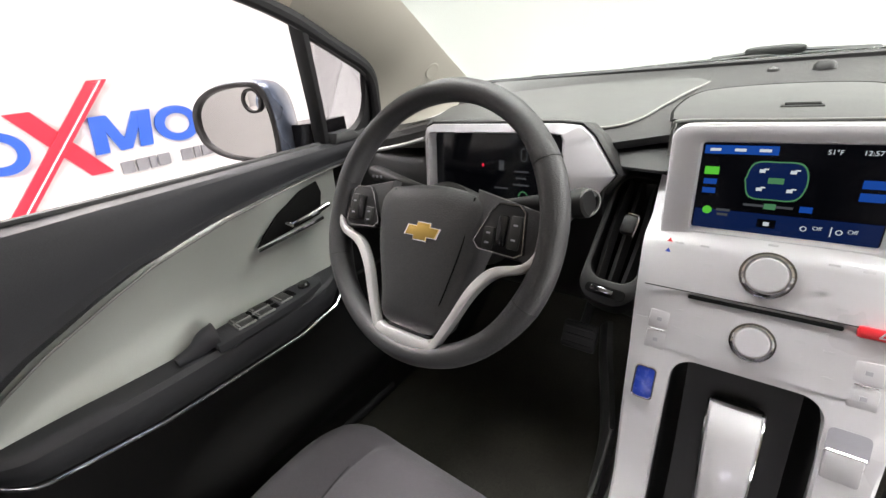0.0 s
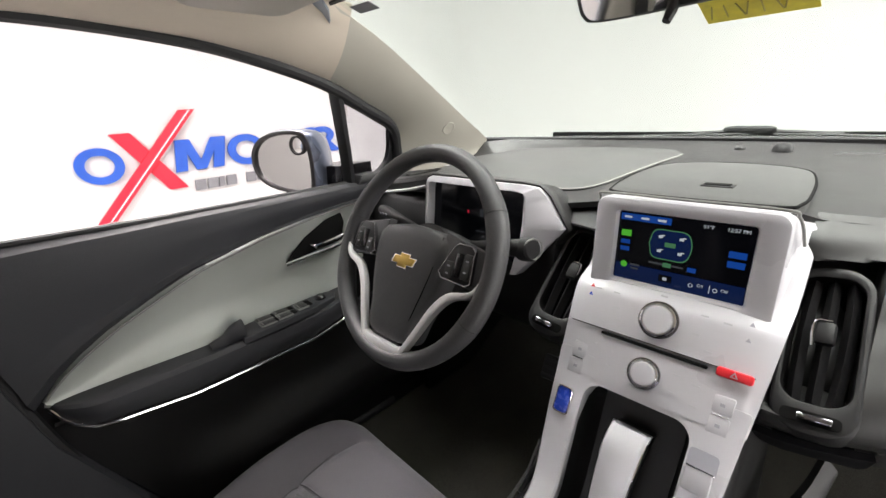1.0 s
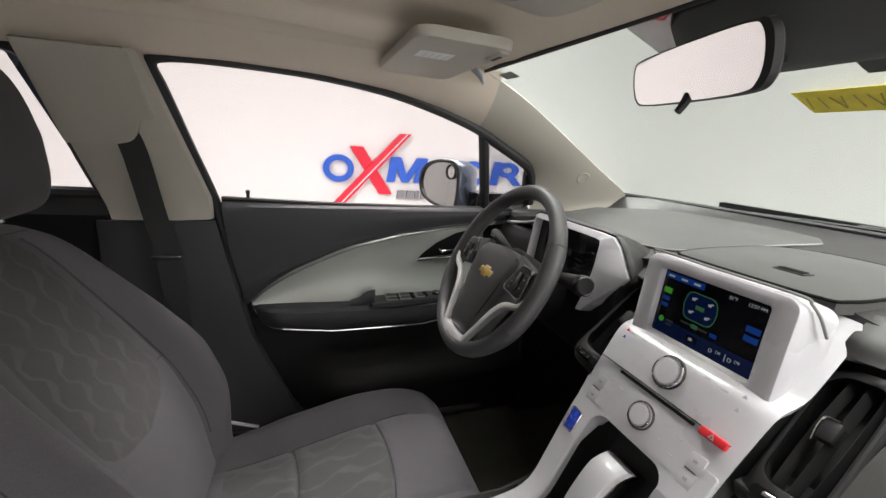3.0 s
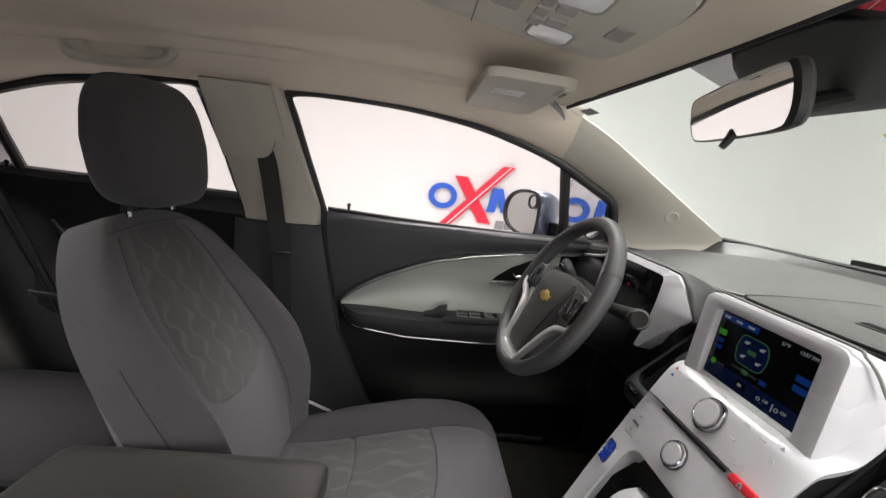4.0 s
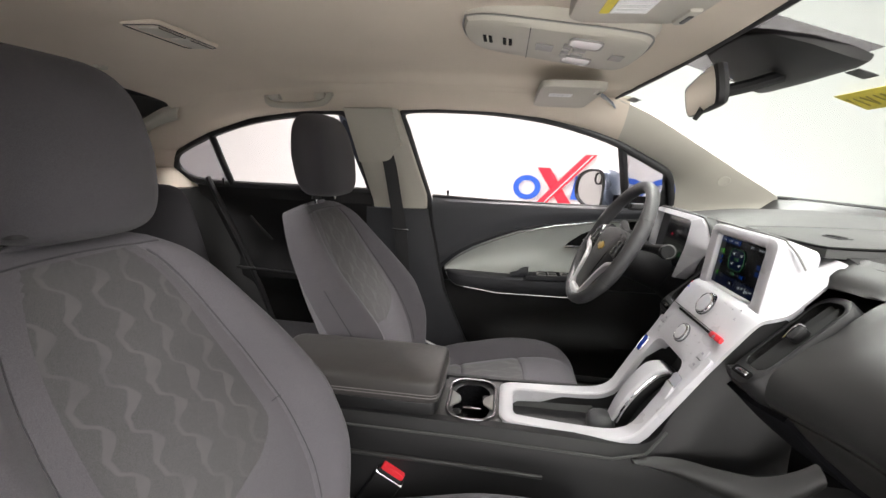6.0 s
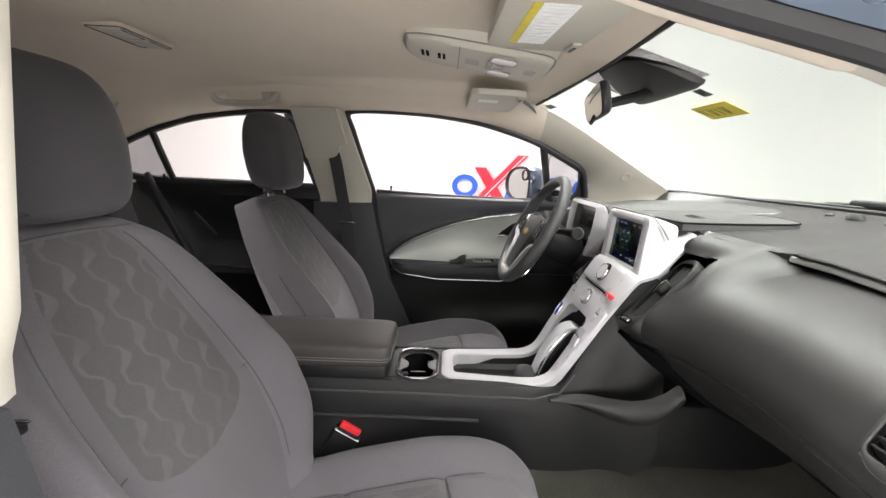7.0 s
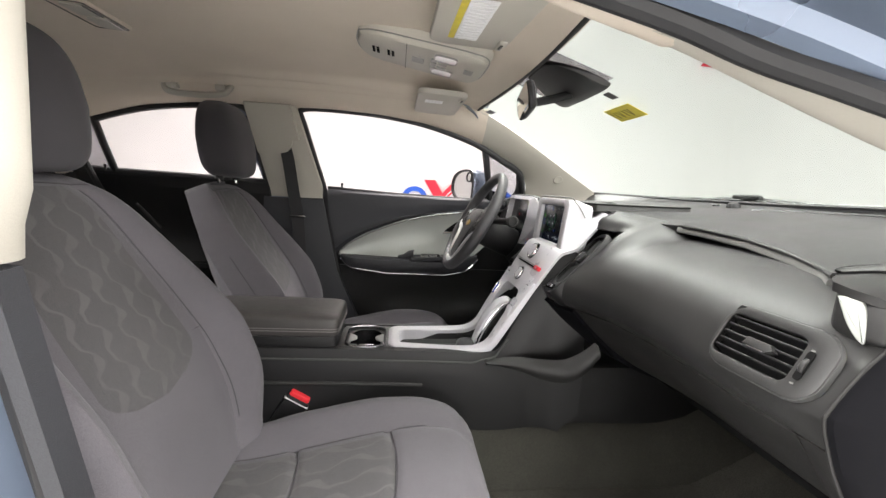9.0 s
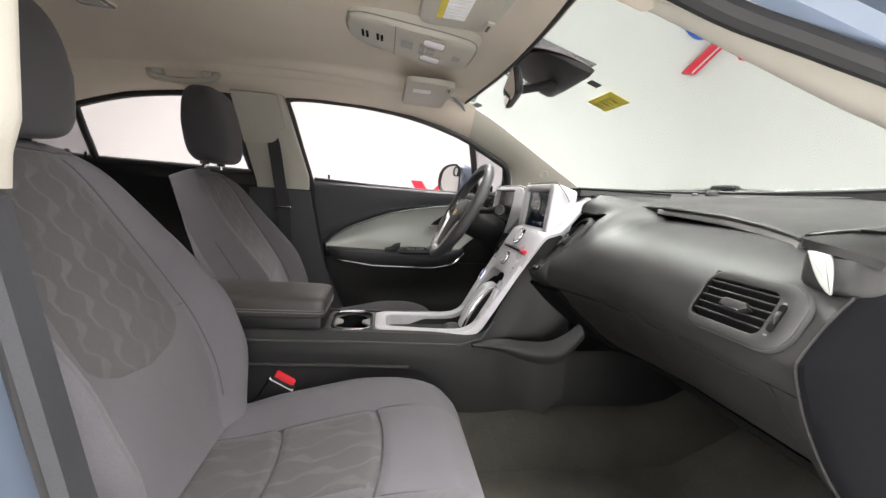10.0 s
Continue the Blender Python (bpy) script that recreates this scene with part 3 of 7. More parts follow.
# door seal line and C-pillar trims beside the rear seat
for s in (-1, 1):
    rows = []
    for i in range(10):
        f = i / 9
        z = 0.42 + f * 0.60
        y = -1.30 - 0.30 * f
        rows.append([(s * (0.735 - 0.05 * u - 0.02 * math.sin(math.pi * u)), y - 0.16 * u, z) for u in [k / 6 for k in range(7)]])
    tagged(part("rear_pillar_trim", sheet(rows, thick=0.012), "black"), "dark plastic trim beside the rear seat", "trim", kind="structure")
    tagged(part("rear_opening_seal", tube([(s * 0.705, -1.30, 0.45), (s * 0.71, -1.36, 0.62), (s * 0.712, -1.46, 0.85), (s * 0.71, -1.56, 1.06)], 0.011, 8), "rubber"), "black rubber seal of the rear door opening", "seal", kind="structure")
    # quarter trim from the rear window to the tailgate
    rows = []
    for i in range(9):
        f = i / 8
        z = 1.02 + 0.30 * f
        yo = lerp([(1.02, -1.62), (1.10, -1.70), (1.2, -1.62), (1.32, -1.47)], z)
        rows.append([(s * (side_x(z) - 0.005 + (0.47 - side_x(z)) * u - 0.02 * math.sin(math.pi * u)), yo - 0.10 * u * (1 - f), z) for u in [k / 6 for k in range(7)]])
    tagged(part("rear_quarter_trim", sheet(rows, thick=0.012), "liner"), "beige trim between the rear side window and the tailgate", "trim", kind="structure")

# windscreen
rows = []
for i in range(25):
    f = i / 24
    ex, ey, ez = spline(WS_EDGE, 25)[i]
    cy, cz = -0.035 + 0.665 * f, 1.353 - 0.298 * f + 0.028 * math.sin(math.pi * f)
    rows.append([((ex + 0.012) * u, ey + (cy - ey) * (1 - u * u), ez + (cz - ez) * (1 - u * u) + 0.004) for u in [-1 + k / 12 for k in range(25)]])
ws = part("windscreen", sheet(rows, thick=0.005), "screen_glass")
ws.visible_shadow = False
tagged(ws, "clear raked windscreen with a black rubber border", "windscreen", kind="structure")
edge = [rows[i][0] for i in range(25)] + rows[24][1:] + [rows[i][24] for i in range(23, -1, -1)] + rows[0][-2:0:-1]
part("border", tube([(x, y, z - 0.004) for x, y, z in edge], 0.0055, 8, closed=True), "rubber", ws)
WS_ROWS = rows
part("base_gasket", sheet([[(x, y - 0.004, z - 0.004) for x, y, z in rows[24]], [(x, y - 0.005, z - 0.045) for x, y, z in rows[24]]], thick=0.003), "rubber", ws)


def on_windscreen(x, f):
    """A point just under the glass, f from the top edge down."""
    r = WS_ROWS[int(round(f * 24))]
    xs = [p[0] for p in r]
    return (x, float(np.interp(x, xs, [p[1] for p in r])), float(np.interp(x, xs, [p[2] for p in r])) - 0.006)


# painted door-opening flange, roof side, sill and pillar of the body
body = thing("body_shell", 0, -0.4, 0.14, "silver-blue painted car body with its passenger door wide open", "car body", kind="structure")
for s in (1, -1):
    pts = [(0.62, 0.98), (0.45, 1.075), (0.30, 1.145), (0.158, 1.205), (0.0, 1.262), (-0.13, 1.297), (-0.265, 1.325), (-0.43, 1.345), (-0.60, 1.352), (-0.9, 1.352), (-1.2, 1.34), (-1.5, 1.28), (-1.75, 1.18)]
    line = spline(pts, 50)
    if s > 0:
        line = [(y, z - 0.062 * droop(y)) for y, z in line]
    else:
        line = [(y, z - 0.018 * droop(y - 0.15)) for y, z in line]
    prof = [(0.000, -0.022), (0.012, -0.016), (0.020, 0.0), (0.045, 0.004), (0.060, 0.010), (0.068, 0.024), (0.060, 0.045), (0.03, 0.062), (-0.05, 0.085), (-0.15, 0.10)]
    rows = []
    for y, z in line:
        cut = 1.0 if y < -0.10 else max(0.0, 1 - (y + 0.10) / 0.12)
        wide = 0.045 * droop(y) if s > 0 else 0.0
        rows.append([(s * (side_x(z - 0.035) + wide + (dx if dx > 0.02 or i < 3 else dx * cut + (1 - cut) * 0.03)), y, z + (min(dz, 0.006 + 0.056 * cut) if s < 0 else dz if i < 8 else 0.062 + (dz - 0.062) * cut)) for i, (dx, dz) in enumerate(prof)])
    part("roof_side", sheet(rows, thick=0.004), "paint", body)
    # windscreen pillar's inner flange and weather strip
    strip = [(s * (side_x(z - 0.035) - 0.001), y, z - 0.024) for y, z in line]
    if s > 0:
        strip = spline([(0.775, 0.230, 0.980), (0.775, 0.210, 1.060), (0.757, 0.150, 1.112), (0.727, 0.045, 1.153), (0.707, -0.043, 1.181), (0.697, -0.120, 1.208), (0.682, -0.220, 1.237), (0.657, -0.300, 1.269), (0.635, -0.450, 1.312)], 40) + [p for p in strip if p[1] < -0.52]
    part("weather_strip", tube(strip, 0.0135 if s > 0 else 0.010, 10), "rubber", body)
    # pillar between the doors, painted outside
    rows = []
    for i in range(16):
        z = 0.22 + i / 15 * 1.09
        yf = lerp([(0.22, -0.40), (0.45, -0.515), (0.674, -0.612), (0.965, -0.672), (1.02, -0.680), (1.31, -0.757)], z)
        x0 = side_x(z) + 0.002
        rows.append([(s * (x0 + dx), yf + dy, z) for dx, dy in ((0, 0.004), (0.022, 0.0), (0.030, -0.01), (0.034, -0.05), (0.070, -0.058), (0.080, -0.07), (0.082, -0.25))])
    part("pillar_outer", sheet(rows, thick=0.004), "paint", body)
    part("sill", box(s * 0.80, -0.2, 0.24, 0.11, 2.3, 0.16, 0.03, 3), "paint", body)
part("roof_skin", sheet([[(x, y, 1.468 - 0.07 * (x / 0.62) ** 2 - 0.10 * abs(y + 0.6) ** 2.2) for x in np.linspace(-0.62, 0.62, 13)] for y in np.linspace(-1.5, -0.02, 16)], thick=0.004), "paint", body)
part("bonnet", sheet([[(x, y, 0.985 - 0.05 * (x / 0.7) ** 2 - 0.16 * (y - 0.76) ** 1.3) for x in np.linspace(-0.78, 0.78, 13)] for y in np.linspace(0.76, 1.7, 12)], thick=0.004), "paint", body)
for s in (-1, 1):
    part("front_wing", box(s * 0.83, 1.15, 0.62, 0.08, 1.1, 0.6, 0.03, 3), "paint", body)
part("tailgate", sheet([[(x, y, 1.29 - 0.62 * (-1.48 - y) ** 1.15) for x in np.linspace(-0.6, 0.6, 9)] for y in np.linspace(-2.05, -1.90, 4)], thick=0.01), "paint", body)

# floor pan with carpet, and the wall behind the dashboard
rows = []
for y in np.linspace(-1.75, 0.90, 40):
    row = []
    for x in np.linspace(-0.78, 0.78, 79):
        z = 0.315 + 0.155 * math.exp(-(x / 0.182) ** 6)
        if y > 0.40:
            z += (y - 0.40) * 0.55
        if y > 0.70:
            z += (y - 0.70) * 1.0
        if y < -1.0:
            z += 0.03
        z += 0.006 * noise.noise((x * 7, y * 7, 0.3))
        row.append((x, y, z))
    rows.append(row)
tagged(part("car_floor", sheet(rows, thick=0.02), "carpet"), "dark carpeted car floor with a tunnel along its middle", "floor", kind="structure")
mat = part("floor_mat", sheet([[(x, y, 0.347 + (0.55 * (y - 0.40) if y > 0.40 else 0) + 0.006 * noise.noise((x * 9, y * 9, 1.7))) for x in np.linspace(0.20, 0.64, 16)] for y in np.linspace(-0.20, 0.66, 24)], thick=0.012), "mat")
tagged(mat, "dark fitted carpet mat in the passenger footwell", "floor mat")
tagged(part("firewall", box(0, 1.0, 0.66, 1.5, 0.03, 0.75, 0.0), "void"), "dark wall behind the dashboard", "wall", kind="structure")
for s in (-1, 1):
    tagged(part("footwell_side_panel", sheet([[(s * (0.690 + 0.01 * math.sin(3 * z)), y, z) for z in np.linspace(0.32, 0.86 if s > 0 else 1.0, 8)] for y in np.linspace(0.24 if s > 0 else 0.2, 0.98, 8)], thick=0.02), "black"), "dark plastic panel at the footwell's side", "trim", kind="structure")

# ---- driver's door ----
door = thing("door_1", -0.745, -0.2, 0.35, "closed driver's door with dark vinyl and a silver-green inlay", "car door", kind="structure")


def inlay_top(y):
    return lerp([(-0.600, 0.742), (-0.590, 0.758), (-0.560, 0.785), (-0.523, 0.809), (-0.472, 0.837), (-0.377, 0.877), (-0.318, 0.899), (-0.195, 0.927), (-0.06, 0.947), (0.10, 0.962), (0.3, 0.97)], y)


def door_rear(z):
    return lerp([(0.34, -0.44), (0.45, -0.505), (0.62, -0.588), (0.674, -0.600), (0.91, -0.644), (1.03, -0.656)], z)


rows = []
for j in range(41):
    u = j / 40
    row = []
    for i in range(15):
        v = i / 14
        z0 = belt_z(-0.656 + u * 0.95)
        y0 = door_rear(z0) + 0.004
        y = y0 + u * (0.30 - y0)
        y1 = door_rear(0.75) + 0.004
        y1 += u * (0.30 - y1)
        zt, zb = belt_z(y), inlay_top(y1) if y1 > -0.598 else 0.742
        z = zt + (zb - zt) * v
        yy = door_rear(z) + 0.004
        yy += u * (0.30 - yy)
        x = 0.738 - 0.024 * min(1, v / 0.10) ** 0.6 + 0.018 * max(0, (v - 0.35) / 0.65) ** 1.5 - 0.012 * math.exp(-((v - 0.93) / 0.05) ** 2)
        row.append((-x, yy, z))
    rows.append(row)
part("upper_pad", sheet(rows, thick=0.015), "door_dark", door, "dark padded vinyl top of the door")

rows = []
for j in range(33):
    u = j / 32
    y = -0.594 + u * 0.64
    zt = inlay_top(y) - 0.003
    zb = 0.726 if y < -0.05 else 0.726 + 0.9 * (y + 0.05) ** 1.0
    zb = min(zb, zt)
    if y < -0.56:
        zb = 0.726 + (0.745 - 0.726) * ((-0.56 - y) / 0.034)
    row = []
    for i in range(11):
        v = i / 10
        z = zt + (zb - zt) * v
        dish = 0.022 * math.sin(math.pi * v) ** 0.7 * min(1, (u + 0.02) * 5) * min(1, (1.05 - u) * 6)
        row.append((-(0.730 + dish), y, z))
    rows.append(row)
part("inlay", sheet(rows, thick=0.012), "inlay", door, "satin silver-green dished door inlay")
part("trim_line", tube([(-0.724, y, inlay_top(y) - 0.001) for y in np.linspace(-0.592, 0.12, 40)], 0.0024, 8), "strip", door, "thin bright line over the inlay")

# armrest: a long rounded shelf, narrowing to the rear tip
rows = []
for j in range(37):
    u = j / 36
    y = -0.597 + u * 0.60
    k = min(1.0, (u / 0.10)) ** 0.5 if u < 0.10 else 1.0
    k2 = min(1.0, ((1.03 - u) / 0.14)) ** 0.5
    zt = 0.742 - 0.006 * math.sin(math.pi * min(1, u * 1.2)) + 0.016 * max(0, (u - 0.82) / 0.18)
    zb = lerp([(0, 0.728), (0.03, 0.705), (0.08, 0.692), (0.33, 0.672), (0.75, 0.672), (0.9, 0.690), (1.0, 0.735)], u)
    reach = 0.070 * k * k2
    prof = [(0.0, 1.0), (0.55, 1.0), (0.85, 0.97), (0.97, 0.85), (1.0, 0.60), (0.97, 0.25), (0.85, 0.05), (0.5, 0.0), (0.0, 0.0)]
    rows.append([(-(0.752 - reach * a), y, zb + (zt - zb) * b) for a, b in prof])
part("armrest", sheet(rows, cap=True), "door_dark", door, "dark padded door armrest")
part("chrome_line", tube([(-0.684 - 0.05 * max(0, (abs(u - 0.5) - 0.38) / 0.12) ** 2, -0.592 + u * 0.60, lerp([(0, 0.728), (0.03, 0.703), (0.08, 0.690), (0.33, 0.671), (0.75, 0.671), (0.9, 0.690), (1.0, 0.735)], u) + 0.002) for u in np.linspace(0, 1, 50)], 0.0032, 8), "chrome", door, "thin bright line under the armrest")

# switch panel with its rockers
sw = part("switch_panel", prism([(-0.024, -0.118), (0.026, -0.118), (0.029, -0.06), (0.027, 0.05), (0.018, 0.100), (0.0, 0.112), (-0.018, 0.100), (-0.024, 0.05)], 0.014, plane_at((-0.709, -0.172, 0.739), (0.98, 0.02, -0.10), (0.02, 1, 0.03)), 0.004), "door_dark", door, "black window-switch panel on the armrest")
for dx, dy, w, h in ((-0.010, -0.060, 0.017, 0.030), (0.011, -0.060, 0.017, 0.030), (-0.010, -0.022, 0.017, 0.030), (0.011, -0.022, 0.017, 0.030), (0.0, 0.022, 0.030, 0.022)):
    zz = 0.7540 - dx * 0.10 + dy * 0.03
    part("switch_well", box(-0.708 + dx, -0.172 + dy, zz - 0.0005, w + 0.004, h + 0.004, 0.004, 0.001, 1), "strip", sw)
    part("switch", box(-0.708 + dx, -0.172 + dy, zz, w, h, 0.007, 0.002), "dash", sw)
    part("switch_pit", box(-0.708 + dx, -0.172 + dy + h / 2 + 0.006, zz + 0.0008, w, 0.012, 0.003, 0.001, 1), "void", sw)
    part("switch_edge", box(-0.708 + dx, -0.172 + dy - h / 2 + 0.002, zz + 0.0035, w * 0.9, 0.003, 0.002, 0.0005, 1), "strip", sw)
part("mirror_knob", lathe([(0.0125, 0), (0.0125, 0.005), (0.009, 0.009), (0.002, 0.0095)], 20, Matrix.Translation((-0.708, -0.100, 0.7545))), "gloss", sw)
part("grip_lip", tube(spline([(-0.712, -0.345, 0.738), (-0.711, -0.315, 0.742), (-0.710, -0.295, 0.752), (-0.709, -0.280, 0.752)], 12), [0.010 + 0.0012 * i for i in range(12)], 12), "door_dark", door)

# inner handle over a black patch painted for its recess's shade, with bright lower edge
hm = plane_at((-0.7385, -0.156, 0.854), (0, 1, 0.03), (0, -0.03, 1))
part("handle_recess", prism([(0.004, 0.000), (0.150, 0.012), (0.165, 0.055), (0.160, 0.080), (0.120, 0.072), (0.060, 0.045), (0.022, 0.018)], 0.006, hm, 0.002), "void", door, "black recess behind the door handle")
part("handle_edge", tube([(-0.729, -0.156, 0.853), (-0.726, -0.09, 0.858), (-0.724, -0.01, 0.866)], 0.0045, 8), "chrome", door)
part("handle", tube([(-0.722, -0.092, 0.884), (-0.712, -0.085, 0.879), (-0.708, -0.05, 0.884), (-0.708, 0.0, 0.893)], [0.003, 0.006, 0.0065, 0.005], 10), "chrome", door, "chrome inner door handle")

# lower panel with a map pocket swelling
rows = []
for i in range(15):
    v = i / 14
    z = 0.69 + (0.28 - 0.69) * v
    row = []
    for j in range(25):
        u = j / 24
        y0 = door_rear(z) + 0.006
        y = y0 + u * (0.30 - y0)
        swell = 0.045 * math.exp(-((z - (0.44 + 0.06 * u)) / 0.06) ** 2) * min(1, u * 5)
        row.append((-(0.748 - 0.01 * v - swell), y, z))
    rows.append(row)
part("lower_panel", sheet(rows, thick=0.015), "black", door, "black lower door panel with a map pocket")
# added black backing that stops light leaking past the panel's edges
part("inner_skin", sheet([[(-0.768, y, z) for z in (0.26, 0.6, 0.8, 0.985)] for y in (-0.78, -0.5, -0.06, 0.1, 0.32)], thick=0.012), "black", door)
part("lock_pin", lathe([(0.004, 0), (0.004, 0.018), (0.0055, 0.022), (0.005, 0.028), (0.001, 0.03)], 12, Matrix.Translation((-0.736, -0.592, 1.012))), "black", door)
for nm, pts, r in (("window_seal", [(-0.735, -0.65, 1.020), (-0.738, -0.42, 1.010), (-0.741, -0.2, 1.005), (-0.742, 0.03, 1.003), (-0.742, 0.19, 1.003)], 0.006),):
    part(nm, tube(spline(pts, 30), r, 8), "rubber", door)
part("quarter_divider", tube([(-(side_x(z) + 0.002), y, z) for y, z in ((-0.012, 1.222), (0.008, 1.15), (0.030, 1.07), (0.046, 1.002))], 0.0165, 8, flat=0.7), "rubber", door, "black bar between window and quarter pane")
qf = spline([(0.046, 1.012), (0.10, 1.008), (0.165, 1.010), (0.186, 1.03), (0.180, 1.075), (0.158, 1.122), (0.10, 1.156), (0.02, 1.195), (0.0, 1.205), (0.012, 1.15), (0.032, 1.07), (0.046, 1.012)], 60)[:-1]
part("quarter_frame", tube([(-(side_x(z) + 0.006), y, z) for y, z in qf], 0.011, 8, closed=True), "rubber", door)
rows = []
for z in np.linspace(1.004, 1.124, 9):
    yo = lerp([(1.0, 0.172), (1.03, 0.187), (1.075, 0.181), (1.124, 0.157)], z)
    w = lerp([(1.0, 0.075), (1.02, 0.046), (1.05, 0.032), (1.09, 0.024), (1.124, 0.012)], z)
    rows.append([(-(side_x(z) - 0.004 + 0.004 * a), yo - w * (1 - a), z) for a in (0, 0.3, 0.7, 1)])
part("corner_filler", sheet(rows, thick=0.012), "rubber", door, "black corner of the quarter pane")
part("corner_trim", prism([(0.05, 1.0), (0.13, 1.0), (0.10, 1.022), (0.06, 1.02)], 0.03, plane_at((-0.740, 0, 0), (0, 1, 0), (0, 0, 1)), 0.004), "black", door, "black cover of the mirror's mount")
g = part("pane", sheet([[(-(side_x(z) + 0.012), y, z) for z in np.linspace(0.99, lerp(RAIL, y) + 0.006, 5)] for y in np.linspace(-0.74, 0.03, 16)], thick=0.004), "glass", door)
g.visible_shadow = False
bm = bmesh.new()
bm.faces.new([bm.verts.new((-(side_x(z) + 0.010), y, z)) for y, z in qf])
bmesh.ops.solidify(bm, geom=bm.faces[:], thickness=0.004)
g = part("pane", bm, "quarter_glass", door)
g.visible_shadow = False

# ---- outside mirror ----
mir = thing("side_mirror", -0.80, 0.06, 1.0, "silver-blue door mirror with a black base and round blind-spot mirror", "mirror")
mm = plane_at((-0.858, -0.058, 1.056), (0.915, 0.40, 0.0), (0, 0.03, 1)) @ Matrix.Diagonal((0.93, 0.98, 1, 1))
mo = [(-0.105, 0.0), (-0.098, 0.035), (-0.070, 0.062), (-0.02, 0.078), (0.05, 0.080), (0.085, 0.068), (0.098, 0.02), (0.095, -0.05), (0.080, -0.072), (0.02, -0.072), (-0.05, -0.058), (-0.092, -0.032)]
mo = spline(mo + mo[:1], 49)[:-1]


def mscale(pts, k, c=(0, 0)):
    return [(c[0] + (x - c[0]) * k, c[1] + (y - c[1]) * k) for x, y in pts]


rows = []
for k, d in ((1.0, 0.006), (1.03, 0.0), (1.04, -0.02), (1.0, -0.05), (0.88, -0.08), (0.6, -0.10), (0.2, -0.107)):
    rows.append([tuple(mm @ Vector((x, y, d))) for x, y in mscale(mo, k)])
part("shell", sheet(rows, close_u=True, cap=False), "paint", mir)
part("bezel", ring(mscale(mo, 1.0), mscale(mo, 0.88), 0.010, mm, 0.003), "black", mir)
part("mirror_glass", prism(mscale(mo, 0.885), 0.003, mm), "mirror", mir)
bs = mm @ Matrix.Translation((0.055, 0.045, 0.004))
part("blind_spot_rim", ring(oval(0.046, 0.046), oval(0.038, 0.038), 0.005, bs), "black", mir)
part("blind_spot_glass", lathe([(0.020, 0), (0.0195, 0.0015), (0.013, 0.0028), (0.006, 0.0036), (0.001, 0.0038)], 28, bs), "mirror", mir)
part("base", sheet([[(x, y + dy, z) for dy, z in ((-0.03, 0.985), (-0.03, 1.045), (0.06, 1.045), (0.06, 0.985))] for x, y in ((-0.752, 0.06), (-0.79, 0.04), (-0.84, 0.02))], close_u=True, cap=True), "gloss", mir)

def on(m, x, y, w, h, d=0.0):
    return prism([(x - w / 2, y - h / 2), (x + w / 2, y - h / 2), (x + w / 2, y + h / 2), (x - w / 2, y + h / 2)], 0.0008, m @ Matrix.Translation((0, 0, d)))


# ---- dashboard ----
dash = thing("dashboard", 0, 0.3, 0.6, "dark grey grained plastic dashboard with pads and vents", "dashboard")


def ws_base_y(x):
    return 0.625 - 0.32 * (x / 0.665) ** 2 * 0.45


def dash_top_z(x, y):
    a = abs(x)
    z = 1.025 - 0.010 * (a / 0.6) ** 2 + 0.022 * max(0, (y - 0.40) / 0.2)
    k = min(1.0, max(0.0, (y - ws_base_y(x) + 0.06) / 0.06))
    z += 0.034 * min(1.0, (a / 0.6) ** 2) * k * k if x < 0 else 0.0
    return z


def lip_y(x):
    """Rear edge of the dashboard's top."""
    return lerp([(-0.70, 0.13), (-0.52, 0.10), (-0.20, 0.12), (-0.13, 0.14), (0.13, 0.15), (0.20, 0.20), (0.24, 0.247), (0.30, 0.262), (0.40, 0.262), (0.50, 0.245), (0.58, 0.215), (0.62, 0.185), (0.645, 0.148), (0.67, 0.120), (0.70, 0.114), (0.74, 0.140)], x)


def lip_z(x):
    return lerp([(-0.70, 0.985), (-0.5, 1.00), (-0.2, 1.0), (0.0, 1.024), (0.13, 1.016), (0.24, 0.999), (0.40, 0.990), (0.50, 0.980), (0.60, 0.968), (0.66, 0.972), (0.72, 0.965)], x)


def rise(x):
    """How soon the top swells up from its rear edge."""
    return lerp([(0.50, 2.2), (0.62, 1.05)], abs(x))


rows = []
XS = np.concatenate([np.linspace(-0.70, 0.20, 37), np.linspace(0.21, 0.742, 46)])
for x in XS:
    row = []
    y0, y1 = lip_y(x), ws_base_y(x)
    for k in range(15):
        f = k / 14
        y = y0 + (y1 - y0) * f
        z = lip_z(x) + (dash_top_z(x, y) - lip_z(x)) * (1 - (1 - f) ** rise(x)) - 0.010 * max(0.0, (x - 0.698) / 0.044) ** 2
        if 0.12 < x < 0.245:
            z -= 0.005 * max(0.0, 1 - f / 0.15) * min(1.0, (0.245 - x) / 0.02)
        row.append((x, y, z))
    rows.append(row)
part("top_panel", sheet(rows, thick=0.010), "dash", dash, "grained grey dashboard top")

# passenger side: overhanging lip with a bright strip, then the swelling face and glovebox
lipx = np.linspace(0.236, 0.605, 36)
part("lip_strip", tube([(x, lip_y(x) - 0.001, lip_z(x) - 0.0115) for x in lipx], [0.0026 + 0.0010 * i / 35 for i in range(36)], 8, flat=2.2), "strip", dash, "satin strip under the dashboard's lip")
part("lip_edge", tube([(x, lip_y(x) - 0.001, lip_z(x) - 0.002) for x in np.linspace(0.246, 0.615, 36)], 0.0045, 8), "dash", dash)
FACE = [(0.33, 0.975), (0.27, 0.968), (0.20, 0.955), (0.140, 0.930), (0.104, 0.900), (0.086, 0.868), (0.077, 0.838), (0.081, 0.815), (0.092, 0.800)]
